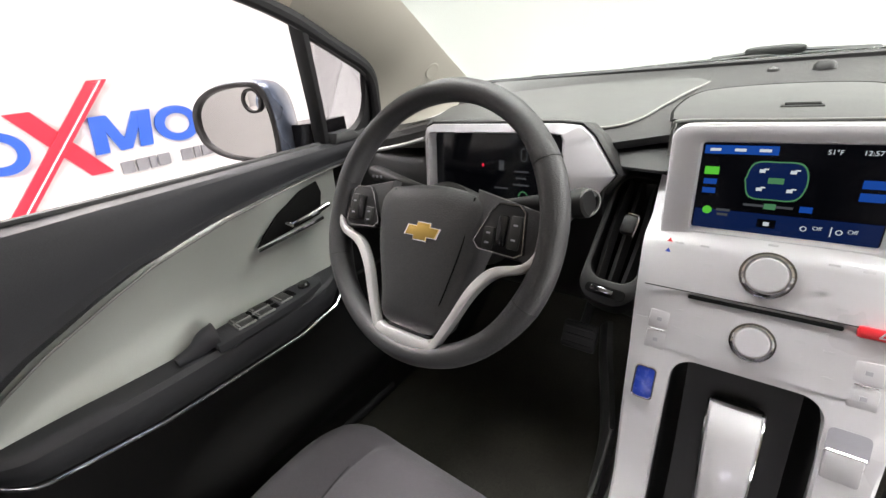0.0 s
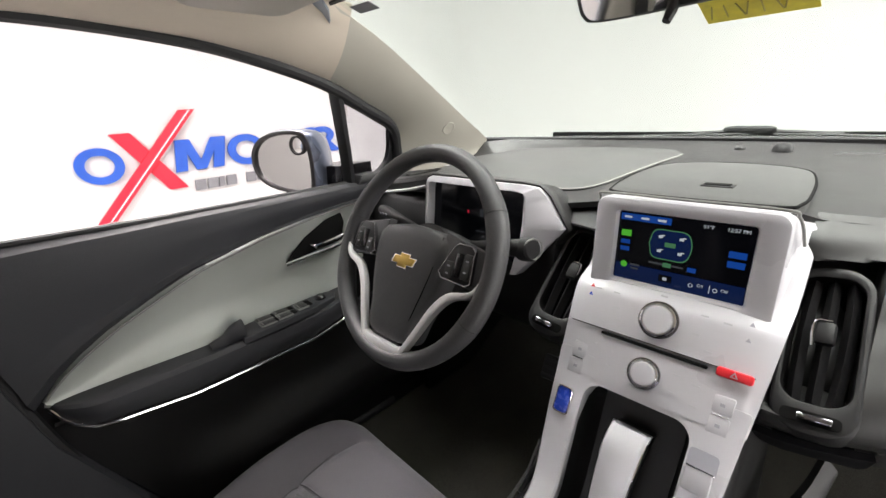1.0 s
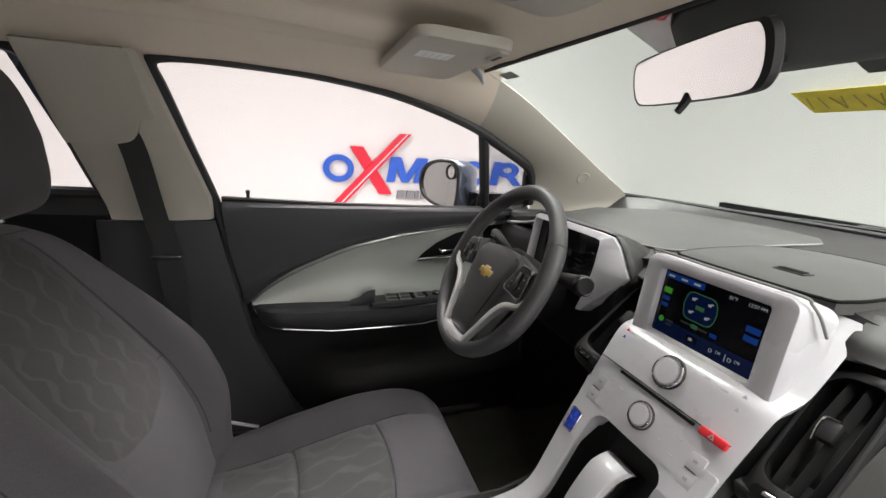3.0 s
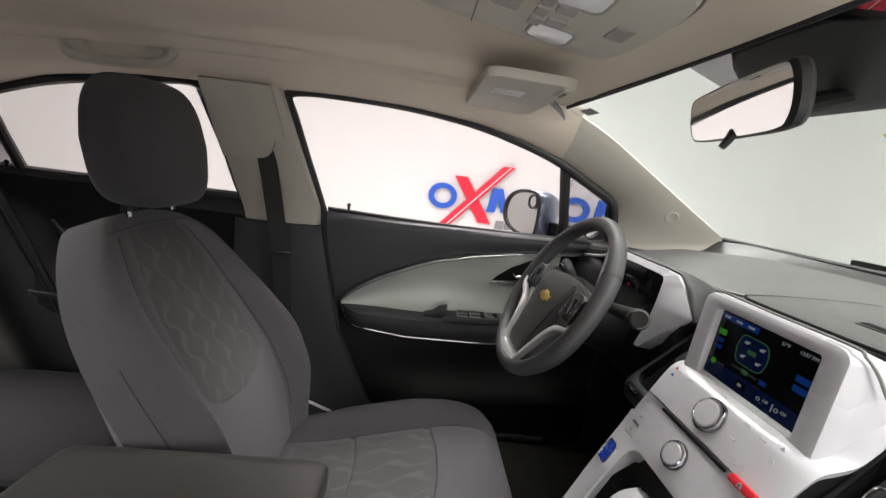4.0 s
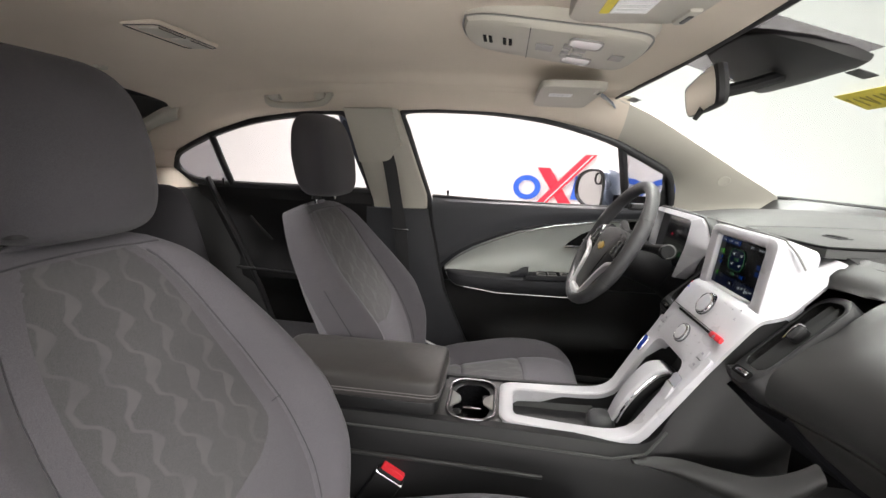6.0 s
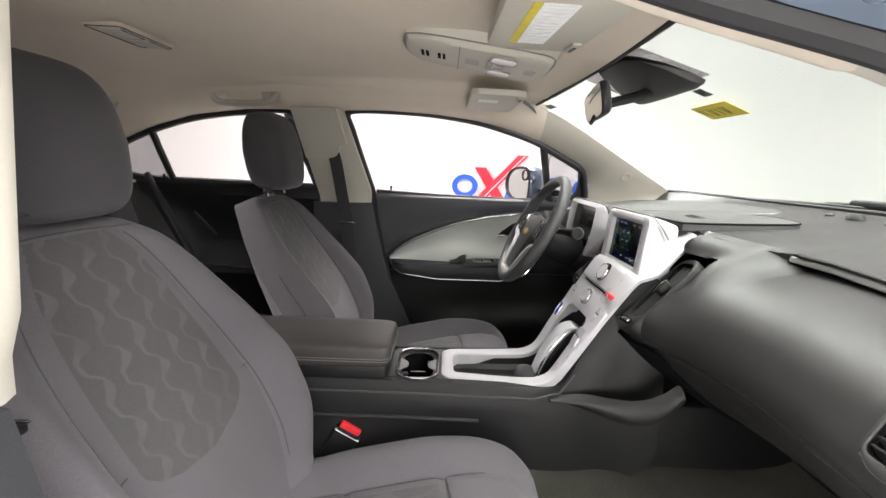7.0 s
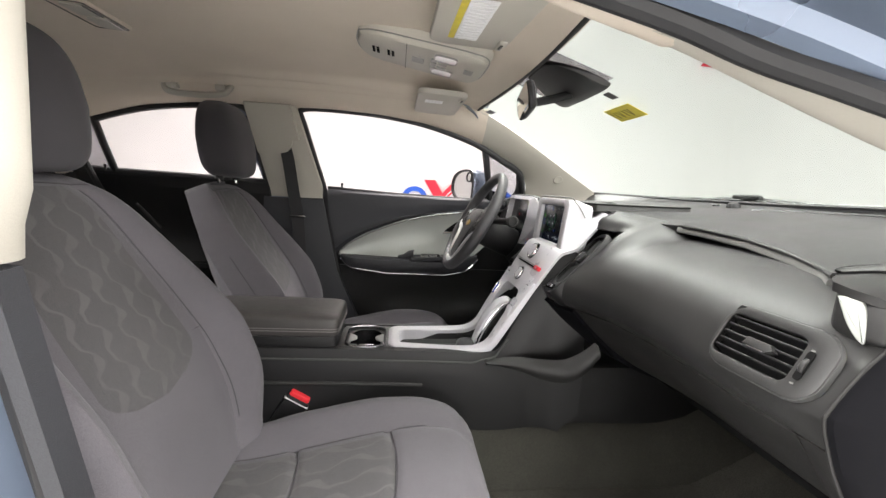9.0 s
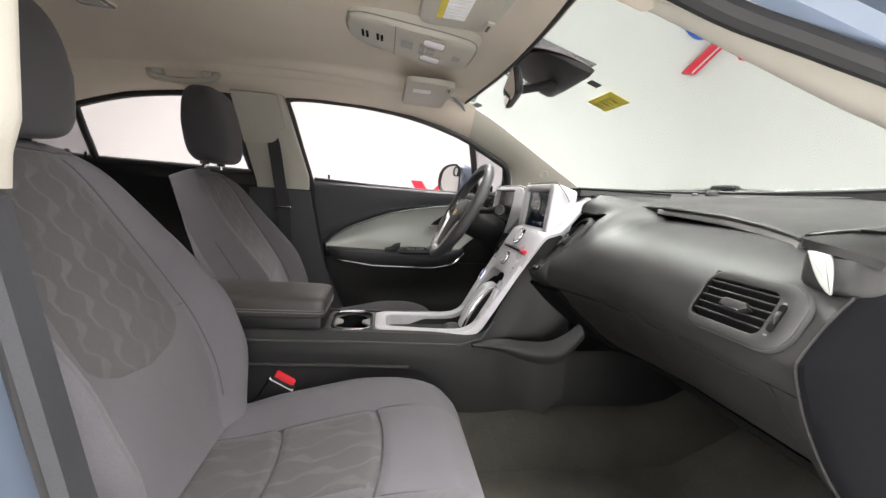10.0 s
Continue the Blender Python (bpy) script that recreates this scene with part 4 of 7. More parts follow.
LOW = [(0.092, 0.797), (0.108, 0.782), (0.135, 0.752), (0.165, 0.722), (0.20, 0.690), (0.26, 0.655), (0.36, 0.63), (0.5, 0.62)]


def face_shift(x):
    return -0.050 * (1 - min(1, max(0, (x - 0.14) / 0.28))) ** 1.5 + 0.006 * max(0, (x - 0.62) / 0.1) ** 2


def face_profile(x, prof):
    """Near the stack the face runs up into the dashboard's top without a lip."""
    k = min(1.0, max(0.0, (0.262 - x) / 0.05))
    p = [(y + face_shift(x), z) for y, z in prof]
    if prof is FACE and k > 0:
        top = (lip_y(x) + 0.014, lip_z(x) + 0.0012)
        for i in range(4):
            f = i / 4
            bend = 0.012 * math.sin(math.pi * f)
            q = (top[0] + (p[4][0] - top[0]) * f - bend, top[1] + (p[4][1] - top[1]) * f + bend)
            p[i] = (p[i][0] + (q[0] - p[i][0]) * k, p[i][1] + (q[1] - p[i][1]) * k)
    return p


END_EDGE = [(0.34, 0.990), (0.25, 0.972), (0.169, 0.938), (0.137, 0.911), (0.110, 0.882), (0.087, 0.848), (0.083, 0.833), (0.095, 0.801), (0.115, 0.761), (0.163, 0.691), (0.24, 0.62), (0.36, 0.56)]


def ease(v):
    v = min(1.0, max(0.0, v))
    return v * v * (3 - 2 * v)


def settle(x, y, z):
    """Bulge towards the stack's foot, and run out to the end panel's edge."""
    y -= 0.028 * ease((0.31 - x) / 0.15) * ease((0.905 - z) / 0.06) * ease((z - 0.64) / 0.15)
    y += 0.016 * ease((0.225 - x) / 0.05) * ease((z - 0.895) / 0.03) * ease((1.0 - z) / 0.03)
    k = ease((x - 0.655) / 0.06)
    e = lerp([(b, a) for a, b in reversed(END_EDGE)], z)
    return y + (e - y) * k


def soft_box(a, b, r):
    """1 inside |a| < 1, |b| < 1, falling to 0 over the share r outside."""
    d = max(abs(a), abs(b)) - 1
    return min(1.0, max(0.0, 1 - d / r))


def vent_pocket(x, z):
    """How far the face steps back behind the vents' openings."""
    return 0.050 * soft_box((x - 0.622) / 0.050, (z - 0.878) / 0.029, 0.12) + 0.060 * soft_box((abs(x) - 0.150) / 0.033, (z - 0.900) / 0.064, 0.12)


def profile_sheet(x0, x1, prof, n=60, m=24):
    if prof is FACE:
        n, m = 160, 70
    rows = [[(x, settle(x, y, z), z) for y, z in spline(face_profile(x, prof), m)] for x in np.linspace(x0, x1, n)]
    if prof is FACE:
        rows = [[(x, y + vent_pocket(x, z), z) for x, y, z in r] for r in rows]
    return sheet(rows, thick=0.008)


part("passenger_face", profile_sheet(0.118, 0.718, FACE), "dash", dash, "swelling grained passenger-side dashboard face")
part("glovebox_door", profile_sheet(0.215, 0.684, LOW), "glovebox", dash, "dark glovebox door")
# same surface in near-black, with the shade beside the stack painted in
part("glovebox_side", profile_sheet(0.112, 0.213, LOW), "end_black", dash)
part("glovebox_latch", box(0.305, 0.150, 0.752, 0.050, 0.016, 0.014, 0.005, 2, Matrix.Rotation(radians(-42), 4, "X")), "black", dash)
# strip between glovebox and end panel, and an underside with footwell shade in its near-black
part("glovebox_edge", profile_sheet(0.686, 0.721, LOW), "glovebox", dash)
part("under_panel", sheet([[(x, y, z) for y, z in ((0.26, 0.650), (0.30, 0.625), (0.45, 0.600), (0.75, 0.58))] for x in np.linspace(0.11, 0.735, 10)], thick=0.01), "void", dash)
# rounded end block at the passenger door, its pearl leaf and the dark end panel
part("end_block", cushion(0.6945, 0.226, 0.9370, 0.084, 0.205, 0.058, 0.36, 0.36, 40, 24, shape=lambda x, y, z: (x, y + 0.016 * (x / 0.043) ** 2, z + 0.04 * max(0, y))), "dash", dash)
LM = plane_at((0.694, 0.121, 0.937), (0.83, 0.55, -0.05), (0.05, 0.0, 1))
part("end_leaf", prism(spline([(-0.015, 0.022), (-0.004, 0.0235), (0.008, 0.021), (0.0135, 0.006), (0.0165, -0.012), (0.017, -0.026), (0.009, -0.0215), (-0.001, -0.008), (-0.009, 0.008), (-0.015, 0.022)], 37)[:-1], 0.010, LM @ Matrix.Translation((0, 0, -0.005)) @ Matrix.Diagonal((0.9, 0.92, 1, 1)), 0.003), "inlay", dash, "pearl accent on the dashboard's end")
EDGE = spline(END_EDGE, 48)
rows = [[(0.700, y + 0.030, z), (0.716, y + 0.008, z), (0.7225, y, z), (0.728, y + 0.002, z), (0.736, y + 0.014, z), (0.742, y + 0.05, z), (0.744, max(y + 0.12, 0.4), z), (0.744, 0.62, z)] for y, z in EDGE[5:]]
part("end_cap", sheet(rows), "end_black", dash, "dark end panel of the dashboard")
# slim paler bead that stands for the highlight on the panel's rounded edge
part("end_rib", tube([(0.7205, y - 0.001, z) for y, z in EDGE[6:]], 0.0022, 8), "glovebox", dash)


def vent(name, centre, xdir, ydir, label):
    return thing(name, *centre, label, "air vent", group="dashboard vents"), plane_at(centre, xdir, ydir)


def moved(m, x, y, z=0.0):
    return m @ Matrix.Translation((x, y, z))


def walls(outline, m, depth):
    """The inside walls and floor of an opening."""
    return sheet([[tuple(m @ Vector((x * k, y * k, d))) for x, y in outline] for k, d in ((1.0, 0.002), (1.0, -depth), (0.02, -depth))], close_u=True)


pv, pm = vent("air_vent", (0.637, 0.0895, 0.879), (1, 0.07, -0.01), (0.0, 0.50, 0.866), "rectangular dashboard air vent with five slats and a tab")
po = moved(pm, -0.014, 0.0, -0.002)
OPEN = rrect(0.100, 0.058, 0.010, 5)
part("surround", ring(rrect(0.141, 0.087, 0.030, 5, 0.014), OPEN, 0.010, moved(po, 0, 0, -0.006), 0.0025), "dash", pv)
part("outer_line", ring(rrect(0.1425, 0.0885, 0.031, 5, 0.014), rrect(0.1405, 0.0865, 0.030, 5, 0.014), 0.0078, moved(po, 0, 0, -0.006)), "dash_pad", pv)
part("duct", walls(OPEN, po, 0.034), "void", pv)
for i in range(5):
    f = -0.0215 + 0.0108 * i
    part("slat", box(0, 0, 0, 0.099, 0.0030, 0.020, 0.001, 1, moved(po, 0, f, -0.008) @ Matrix.Rotation(-0.35, 4, "X")), "black", pv)
for i in range(4):
    part("deflector", box(0, 0, 0, 0.003, 0.050, 0.012, 0.001, 1, moved(po, -0.036 + 0.024 * i, 0, -0.024)), "black", pv)
part("tab", prism([(-0.019, -0.006), (0.014, -0.007), (0.022, -0.001), (0.016, 0.006), (-0.015, 0.006)], 0.011, moved(po, 0.004, -0.0005, -0.003), 0.003), "dash", pv)
part("tab_edge", box(0, 0, 0, 0.022, 0.0022, 0.003, 0.0008, 1, moved(po, 0.004, -0.0065, 0.006)), "chrome", pv)
part("wheel_slot", prism(rrect(0.008, 0.036, 0.0035, 4), 0.001, moved(pm, 0.0475, -0.002, 0.0035)), "void", pv)
part("thumb_wheel", lathe([(0.010, -0.0025), (0.011, -0.0015), (0.011, 0.0015), (0.010, 0.0025)], 22, moved(pm, 0.0475, -0.002, -0.002) @ Matrix.Rotation(radians(90), 4, "Y")), "dash", pv)
for dy in (-0.023, 0.019):
    part("mark", on(pm, 0.0475, -0.002 + dy, 0.004, 0.002, 0.0045), "strip", pv)

for s in (-1, 1):
    cv, cm = vent("air_vent", (s * 0.1520, 0.0575, 0.895), (1, -0.04 * s, 0.14 * s), (-0.12 * s, 0.69, 0.71), "tall dashboard air vent beside the centre stack")
    cm = moved(cm, 0, 0, -0.006)
    OPEN = rrect(0.058, 0.148, 0.020, 6, 0, 0.010)
    part("surround", ring(rrect(0.074, 0.194, 0.030, 6, 0, 0.0), OPEN, 0.050, moved(cm, 0, 0, -0.046), 0.004), "black", cv)
    part("duct", walls(OPEN, cm, 0.040), "void", cv)
    for i in range(3):
        rows = []
        for f in np.linspace(-0.5, 0.5, 9):
            x = (-0.019 + 0.019 * i) * (1 - 0.5 * f * f) + s * 0.004 * f
            rows.append([tuple(cm @ Vector((x + s * a, 0.010 + 0.144 * f, b))) for a, b in ((-0.0065, -0.016), (0.0005, -0.003), (0.0065, -0.014), (0.004, -0.018), (0.0, -0.009))])
        part("slat", sheet(rows, close_u=True, cap=True), "black", cv)
    part("tab", box(0, 0, 0, 0.018, 0.026, 0.014, 0.004, 2, moved(cm, s * 0.001, 0.016, 0.000)), "black", cv)
    part("tab_edge", tube([tuple(cm @ Vector(p)) for p in spline([(-s * 0.0085, -0.001, 0.005), (-s * 0.0095, 0.016, 0.007), (-s * 0.007, 0.029, 0.007), (s * 0.006, 0.030, 0.006)], 14)], 0.0013, 6), "chrome", cv)
    part("lever_slot", prism(rrect(0.050, 0.013, 0.005, 4), 0.001, moved(cm, 0, -0.0805, 0.0055)), "void", cv)
    part("lever", box(0, 0, 0, 0.030, 0.008, 0.008, 0.003, 2, moved(cm, s * 0.004, -0.0805, 0.008)), "dark_chrome", cv)

# defroster grilles and small fittings on top


def top_z(x, y):
    f = min(1.0, max(0.0, (y - lip_y(x)) / (ws_base_y(x) - lip_y(x))))
    return lip_z(x) + (dash_top_z(x, y) - lip_z(x)) * (1 - (1 - f) ** rise(x))


for s in (-1, 1):
    gv = thing("side_grille", s * 0.64, 0.24, 0.99, "curved slotted speaker grille on the dashboard's corner", "grille", group="corner grilles")
    spread = [(b, 0.056 * math.sqrt(max(0.0, 1 - (b / 0.052) ** 2))) for b in np.linspace(-0.046, 0.046, 8)]

    def spot(a, b, half, lift):
        x, y = s * (0.655 + a * half + 0.3 * b), 0.245 + b + 0.10 * a * half
        return (x, y, top_z(x, y) + lift)
    part("backing", sheet([[spot(a, b, h + 0.004, 0.001) for a in np.linspace(-1, 1, 9)] for b, h in spread], thick=-0.003), "void", gv)
    for b, h in spread:
        part("slat", tube([spot(a, b, h, 0.0028) for a in np.linspace(-1, 1, 9)], 0.0022, 6), "dash", gv)
sens = part("light_sensor", lathe([(0.017, 0), (0.016, 0.008), (0.011, 0.014), (0.002, 0.016)], 20, Matrix.Translation((0.024, 0.548, 1.040))), "black")
tagged(sens, "small black domed light sensor on the dashboard", "sensor")
sens2 = part("alarm_sensor", lathe([(0.010, 0), (0.0095, 0.005), (0.006, 0.009), (0.001, 0.010)], 18, Matrix.Translation((-0.047, 0.554, 1.040))), "dash")
tagged(sens2, "small grey button sensor on the dashboard", "sensor")

# raised centre panel with its slot
CP = spline([(-0.125, 0.125), (-0.137, 0.20), (-0.138, 0.31), (-0.118, 0.380), (-0.05, 0.412), (0.030, 0.408), (0.082, 0.375), (0.100, 0.30), (0.106, 0.20), (0.103, 0.140), (0.078, 0.116), (-0.09, 0.112), (-0.125, 0.125)], 56)[:-1]
part("centre_panel", prism(CP, 0.018, plane_at((0, 0, 1.0115), (1, 0, 0), (0, 1, 0.012)), 0.002), "dash_pad", dash, "raised lid panel in the dashboard's middle")
part("slot_frame", box(0.000, 0.204, 1.031, 0.042, 0.024, 0.006, 0.002), "black", dash, "small black slot in the dashboard")
part("slot_gap", box(0.000, 0.202, 1.0342, 0.034, 0.013, 0.002, 0), "void", dash)
# driver's side pad with a bright curved edge
PADL = spline([(-0.138, 0.505), (-0.158, 0.42), (-0.174, 0.33), (-0.188, 0.24), (-0.212, 0.192), (-0.26, 0.176), (-0.36, 0.165), (-0.50, 0.165), (-0.60, 0.19)], 50)
PM = plane_at((0, 0.18, 1.005), (1, 0, 0), (0, 1, 0.075))
bmp = prism([(x, y - 0.18) for x, y in PADL + [(-0.645, 0.36), (-0.53, 0.525), (-0.33, 0.585), (-0.18, 0.565)]], 0.032, PM @ Matrix.Translation((0, 0, -0.025)), 0.003)
part("driver_pad", bmp, "dash_pad", dash, "smooth pad on the driver's side of the dashboard")
part("pad_edge", tube([tuple(PM @ Vector((x, y - 0.18, 0.0045))) for x, y in PADL], 0.0019, 8), "strip", dash, "bright curved edge of the driver's pad")
part("panel_seam", tube([tuple(plane_at((0, 0, 1.0115), (1, 0, 0), (0, 1, 0.012)) @ Vector((x, y, 0.0165))) for x, y in CP], 0.0022, 6, closed=True), "void", dash)

# driver's side of the dashboard under and beside the cluster
rows = []
for x in np.linspace(-0.715, -0.112, 120):
    k = -0.03 * (1 - min(1, abs(x + 0.125) / 0.12))
    rows.append([(x, y + k + vent_pocket(x, z), z) for y, z in spline([(0.20, 0.995), (0.14, 0.985), (0.10, 0.96), (0.085, 0.92), (0.09, 0.87), (0.11, 0.80), (0.16, 0.72), (0.26, 0.66), (0.5, 0.62)], 60)])
part("driver_face", sheet(rows, thick=0.012), "black", dash, "dark dashboard face behind the steering wheel")
part("driver_line", tube(spline([(-0.70, 0.105, 0.972), (-0.62, 0.095, 0.985), (-0.55, 0.085, 0.998), (-0.49, 0.070, 1.012)], 20), 0.0035, 8), "silver", dash, "thin bright line running on from the door")
part("driver_shoulder", tube(spline([(-0.71, 0.13, 0.985), (-0.60, 0.12, 1.000), (-0.50, 0.11, 1.018)], 16), 0.018, 10), "dash", dash)

# ---- instrument cluster ----
clu = thing("instrument_cluster", -0.355, 0.09, 0.9, "hooded instrument display in a pearl white surround", "instrument cluster")
CM = plane_at((-0.357, 0.073, 0.968), (1, 0.0, 0), (0, 0.14, 0.985))
PAIRS = [((-0.127, -0.09), (-0.117, -0.09)), ((-0.127, 0.050), (-0.117, 0.045)), ((-0.122, 0.062), (-0.115, 0.052)), ((-0.110, 0.067), (-0.108, 0.054)), ((0.110, 0.067), (0.096, 0.054)),
         ((0.135, 0.064), (0.112, 0.052)), ((0.150, 0.050), (0.115, 0.045)), ((0.180, 0.0), (0.115, 0.0)), ((0.165, -0.022), (0.113, -0.022)), ((0.130, -0.062), (0.105, -0.06)), ((0.108, -0.09), (0.098, -0.09))]
CO, CI = [], []
for (o0, i0), (o1, i1) in zip(PAIRS, PAIRS[1:]):
    for k in range(5):
        f = k / 5
        CO.append((o0[0] + (o1[0] - o0[0]) * f, o0[1] + (o1[1] - o0[1]) * f))
        CI.append((i0[0] + (i1[0] - i0[0]) * f, i0[1] + (i1[1] - i0[1]) * f))
CO.append(PAIRS[-1][0])
CI.append(PAIRS[-1][1])
def slope_back(x):
    return 0.026 * max(0.0, (x - 0.105) / 0.075)


part("surround", sheet([[tuple(CM @ Vector((ox, oy, -0.010 - slope_back(ox)))), tuple(CM @ Vector((ox, oy, 0.012 - slope_back(ox)))), tuple(CM @ Vector((ox * 0.94 + ix * 0.06, oy * 0.94 + iy * 0.06, 0.0155 - slope_back(ox) * 0.94))),
                          tuple(CM @ Vector((ox * 0.10 + ix * 0.90, oy * 0.10 + iy * 0.90, 0.0185))), tuple(CM @ Vector((ix, iy, 0.016))), tuple(CM @ Vector((ix, iy, -0.006)))] for (ox, oy), (ix, iy) in zip(CO, CI)]), "pearl", clu, "pearl white display surround")
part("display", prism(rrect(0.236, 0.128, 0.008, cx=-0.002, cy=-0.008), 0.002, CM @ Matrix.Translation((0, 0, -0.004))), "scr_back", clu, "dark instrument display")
rows = []
for f, out, d in ((0, 0.0, 0.010), (0.05, 0.003, 0.007), (0.1, 0.004, 0.000), (0.3, 0.002, -0.03), (0.6, -0.006, -0.06), (1.0, -0.02, -0.10)):
    row = []
    for x, y in CO[2:42]:
        n = math.hypot(x, y) or 1
        row.append(tuple(CM @ Vector((x + out * x / n, y + out * y / n - 0.012 * f, d - slope_back(x)))))
    rows.append(row)
part("hood", sheet(rows, thick=0.004), "dash", clu, "grey hood over the display")


CD = -0.0018
part("speed_digit", ring(rrect(0.011, 0.020, 0.005, cx=0.050, cy=0.022), rrect(0.008, 0.017, 0.0035, cx=0.050, cy=0.022), 0.0008, CM @ Matrix.Translation((0, 0, CD))), "scr_grey", clu)
part("battery_mark", on(CM, 0.012, 0.005, 0.009, 0.015, CD), "scr_grey", clu)
part("warning_mark", on(CM, -0.022, 0.004, 0.003, 0.005, CD), "scr_red", clu)
for x, y, w in ((0.046, -0.003, 0.030), (0.046, -0.013, 0.022), (0.046, -0.023, 0.034), (0.012, -0.030, 0.030)):
    part("text_bar", on(CM, x, y, w * 0.8, 0.0025, CD), "scr_grey", clu)
part("eco_ring", ring(oval(0.016, 0.016, 20, 0.050, -0.040), oval(0.012, 0.012, 20, 0.050, -0.040), 0.0008, CM @ Matrix.Translation((0, 0, CD))), "scr_dim", clu)

# ---- steering wheel ----
T = radians(28)
SW = plane_at((-0.362, -0.091, 0.939), (1, 0, 0), (0, math.sin(T), math.cos(T)))
wheel = thing("steering_wheel", -0.355, -0.083, 0.941, "black leather steering wheel with silver spokes and a gold emblem", "steering wheel")
rim = []
for k in range(72):
    a = 2 * math.pi * k / 72
    rr = 0.175
    grip = 0.0142 + 0.0022 * math.exp(-((abs(math.cos(a)) - 0.92) / 0.12) ** 2) + 0.001 * abs(math.sin(a))
    ring_pts = []
    for j in range(14):
        b = 2 * math.pi * j / 14
        ring_pts.append(tuple(SW @ Vector(((rr + grip * math.cos(b)) * math.cos(a), (rr + grip * math.cos(b)) * math.sin(a), grip * 1.12 * math.sin(b)))))
    rim.append(ring_pts)
part("rim", sheet(rim, close_u=True, close_v=True), "leather", wheel, "black leather rim")
for a in (22, 158, 205, 335):
    a = radians(a + (8 if math.sin(radians(a)) > 0 else 0))
    c = Vector((0.175 * math.cos(a), 0.175 * math.sin(a), 0))
    pts = [tuple(SW @ (c + Vector((0.0166 * math.cos(b) * math.cos(a), 0.0166 * math.cos(b) * math.sin(a), 0.0185 * math.sin(b))))) for b in np.linspace(0, 2 * math.pi, 21)[:-1]]
    part("stitching", tube(pts, 0.0007, 5, closed=True), "dash", wheel)
HD = Matrix.Translation((0.004, -0.016, 0))
hub = spline([(-0.072, 0.058), (0.0, 0.066), (0.072, 0.058), (0.088, 0.040), (0.086, 0.0), (0.074, -0.045), (0.060, -0.085), (0.048, -0.125), (0.0, -0.132), (-0.048, -0.125), (-0.060, -0.085), (-0.074, -0.045), (-0.086, 0.0), (-0.088, 0.040), (-0.072, 0.058)], 65)[:-1]
rows = []
for k, d in ((1.0, -0.035), (1.0, -0.006), (0.97, 0.003), (0.90, 0.008), (0.75, 0.011), (0.5, 0.013), (0.2, 0.0138), (0.02, 0.014)):
    rows.append([tuple(SW @ Vector((x * k, (y + 0.02) * k - 0.036, d))) for x, y in hub])
part("airbag_cover", sheet(rows, close_u=True, cap=True), "leather", wheel, "black airbag cover")
for s in (-1, 1):
    seam = spline([(s * 0.066, 0.054, 0.0058), (s * 0.064, 0.0, 0.0098), (s * 0.052, -0.06, 0.0098), (s * 0.040, -0.10, 0.0070)], 18)
    part("seam", tube([tuple(SW @ HD @ Vector(p)) for p in seam], 0.0011, 5), "void", wheel)
    spoke = [(s * 0.070, 0.050), (s * 0.165, 0.030), (s * 0.168, -0.030), (s * 0.080, -0.020)]
    part("spoke", prism(spoke if s > 0 else spoke[::-1], 0.016, SW @ Matrix.Translation((0, 0, -0.012)), 0.004), "leather", wheel)
    v_out = spline([(s * 0.166, -0.004), (s * 0.150, -0.028), (s * 0.112, -0.040), (s * 0.086, -0.068), (s * 0.066, -0.110), (s * 0.044, -0.156)], 20)
    v_in = spline([(s * 0.166, -0.034), (s * 0.150, -0.044), (s * 0.122, -0.056), (s * 0.100, -0.082), (s * 0.080, -0.120), (s * 0.058, -0.160)], 20)
    v_in = [(a[0] + (b[0] - a[0]) * 0.68, a[1] + (b[1] - a[1]) * 0.68) for a, b in zip(v_out, v_in)]
    outl = v_out + v_in[::-1]
    part("silver_spoke", prism(outl if s < 0 else outl[::-1], 0.012, SW @ Matrix.Translation((0, 0, 0.000)), 0.003), "silver", wheel, "satin silver spoke trim")
    quad = [(0.120 + a, 0.008 + b) for a, b in ((0.027, -0.026), (0.022, 0.020), (0.014, 0.027), (-0.012, 0.027), (-0.020, 0.018), (-0.038, -0.020), (-0.030, -0.028), (0.018, -0.031))]
    quad = [(s * x, y) for x, y in quad]
    quad = quad if s > 0 else quad[::-1]
    pad = part("button_pad", prism(quad, 0.010, SW, 0.002), "black", wheel)
    mid = (s * 0.116, 0.006)
    part("pad_frame", ring(mscale(quad, 1.03, mid), mscale(quad, 0.985, mid), 0.0106, SW, 0.0), "dark_chrome", pad, "thin silver frame")
    part("rocker", box(0, 0, 0, 0.013, 0.036, 0.007, 0.003, 2, SW @ Matrix.Translation((s * 0.118, 0.004, 0.011))), "gloss", pad)
    for dx, dy, h in ((-0.0165, -0.010, 0.026), (0.0165, 0.0, 0.038)):
        part("button", box(0, 0, 0, 0.015, h, 0.005, 0.002, 2, SW @ Matrix.Translation((s * (0.118 + dx), 0.004 + dy, 0.010))), "dash", pad)
        for k in (-1, 1):
            part("mark", on(SW, s * (0.118 + dx), 0.004 + dy + k * h * 0.22, 0.005, 0.0022, 0.0124), "button_mark", pad)
bot = [(-0.058, -0.160), (-0.044, -0.146), (-0.036, -0.150), (0.036, -0.150), (0.044, -0.146), (0.058, -0.160), (0.040, -0.166), (-0.040, -0.166)]
part("silver_spoke", prism(bot, 0.012, SW, 0.003), "silver", wheel, "satin silver spoke trim")
part("lower_pocket", prism([(-0.048, -0.120), (0.048, -0.120), (0.038, -0.150), (-0.038, -0.150)], 0.004, SW @ Matrix.Translation((0, 0, -0.004))), "gloss", wheel)
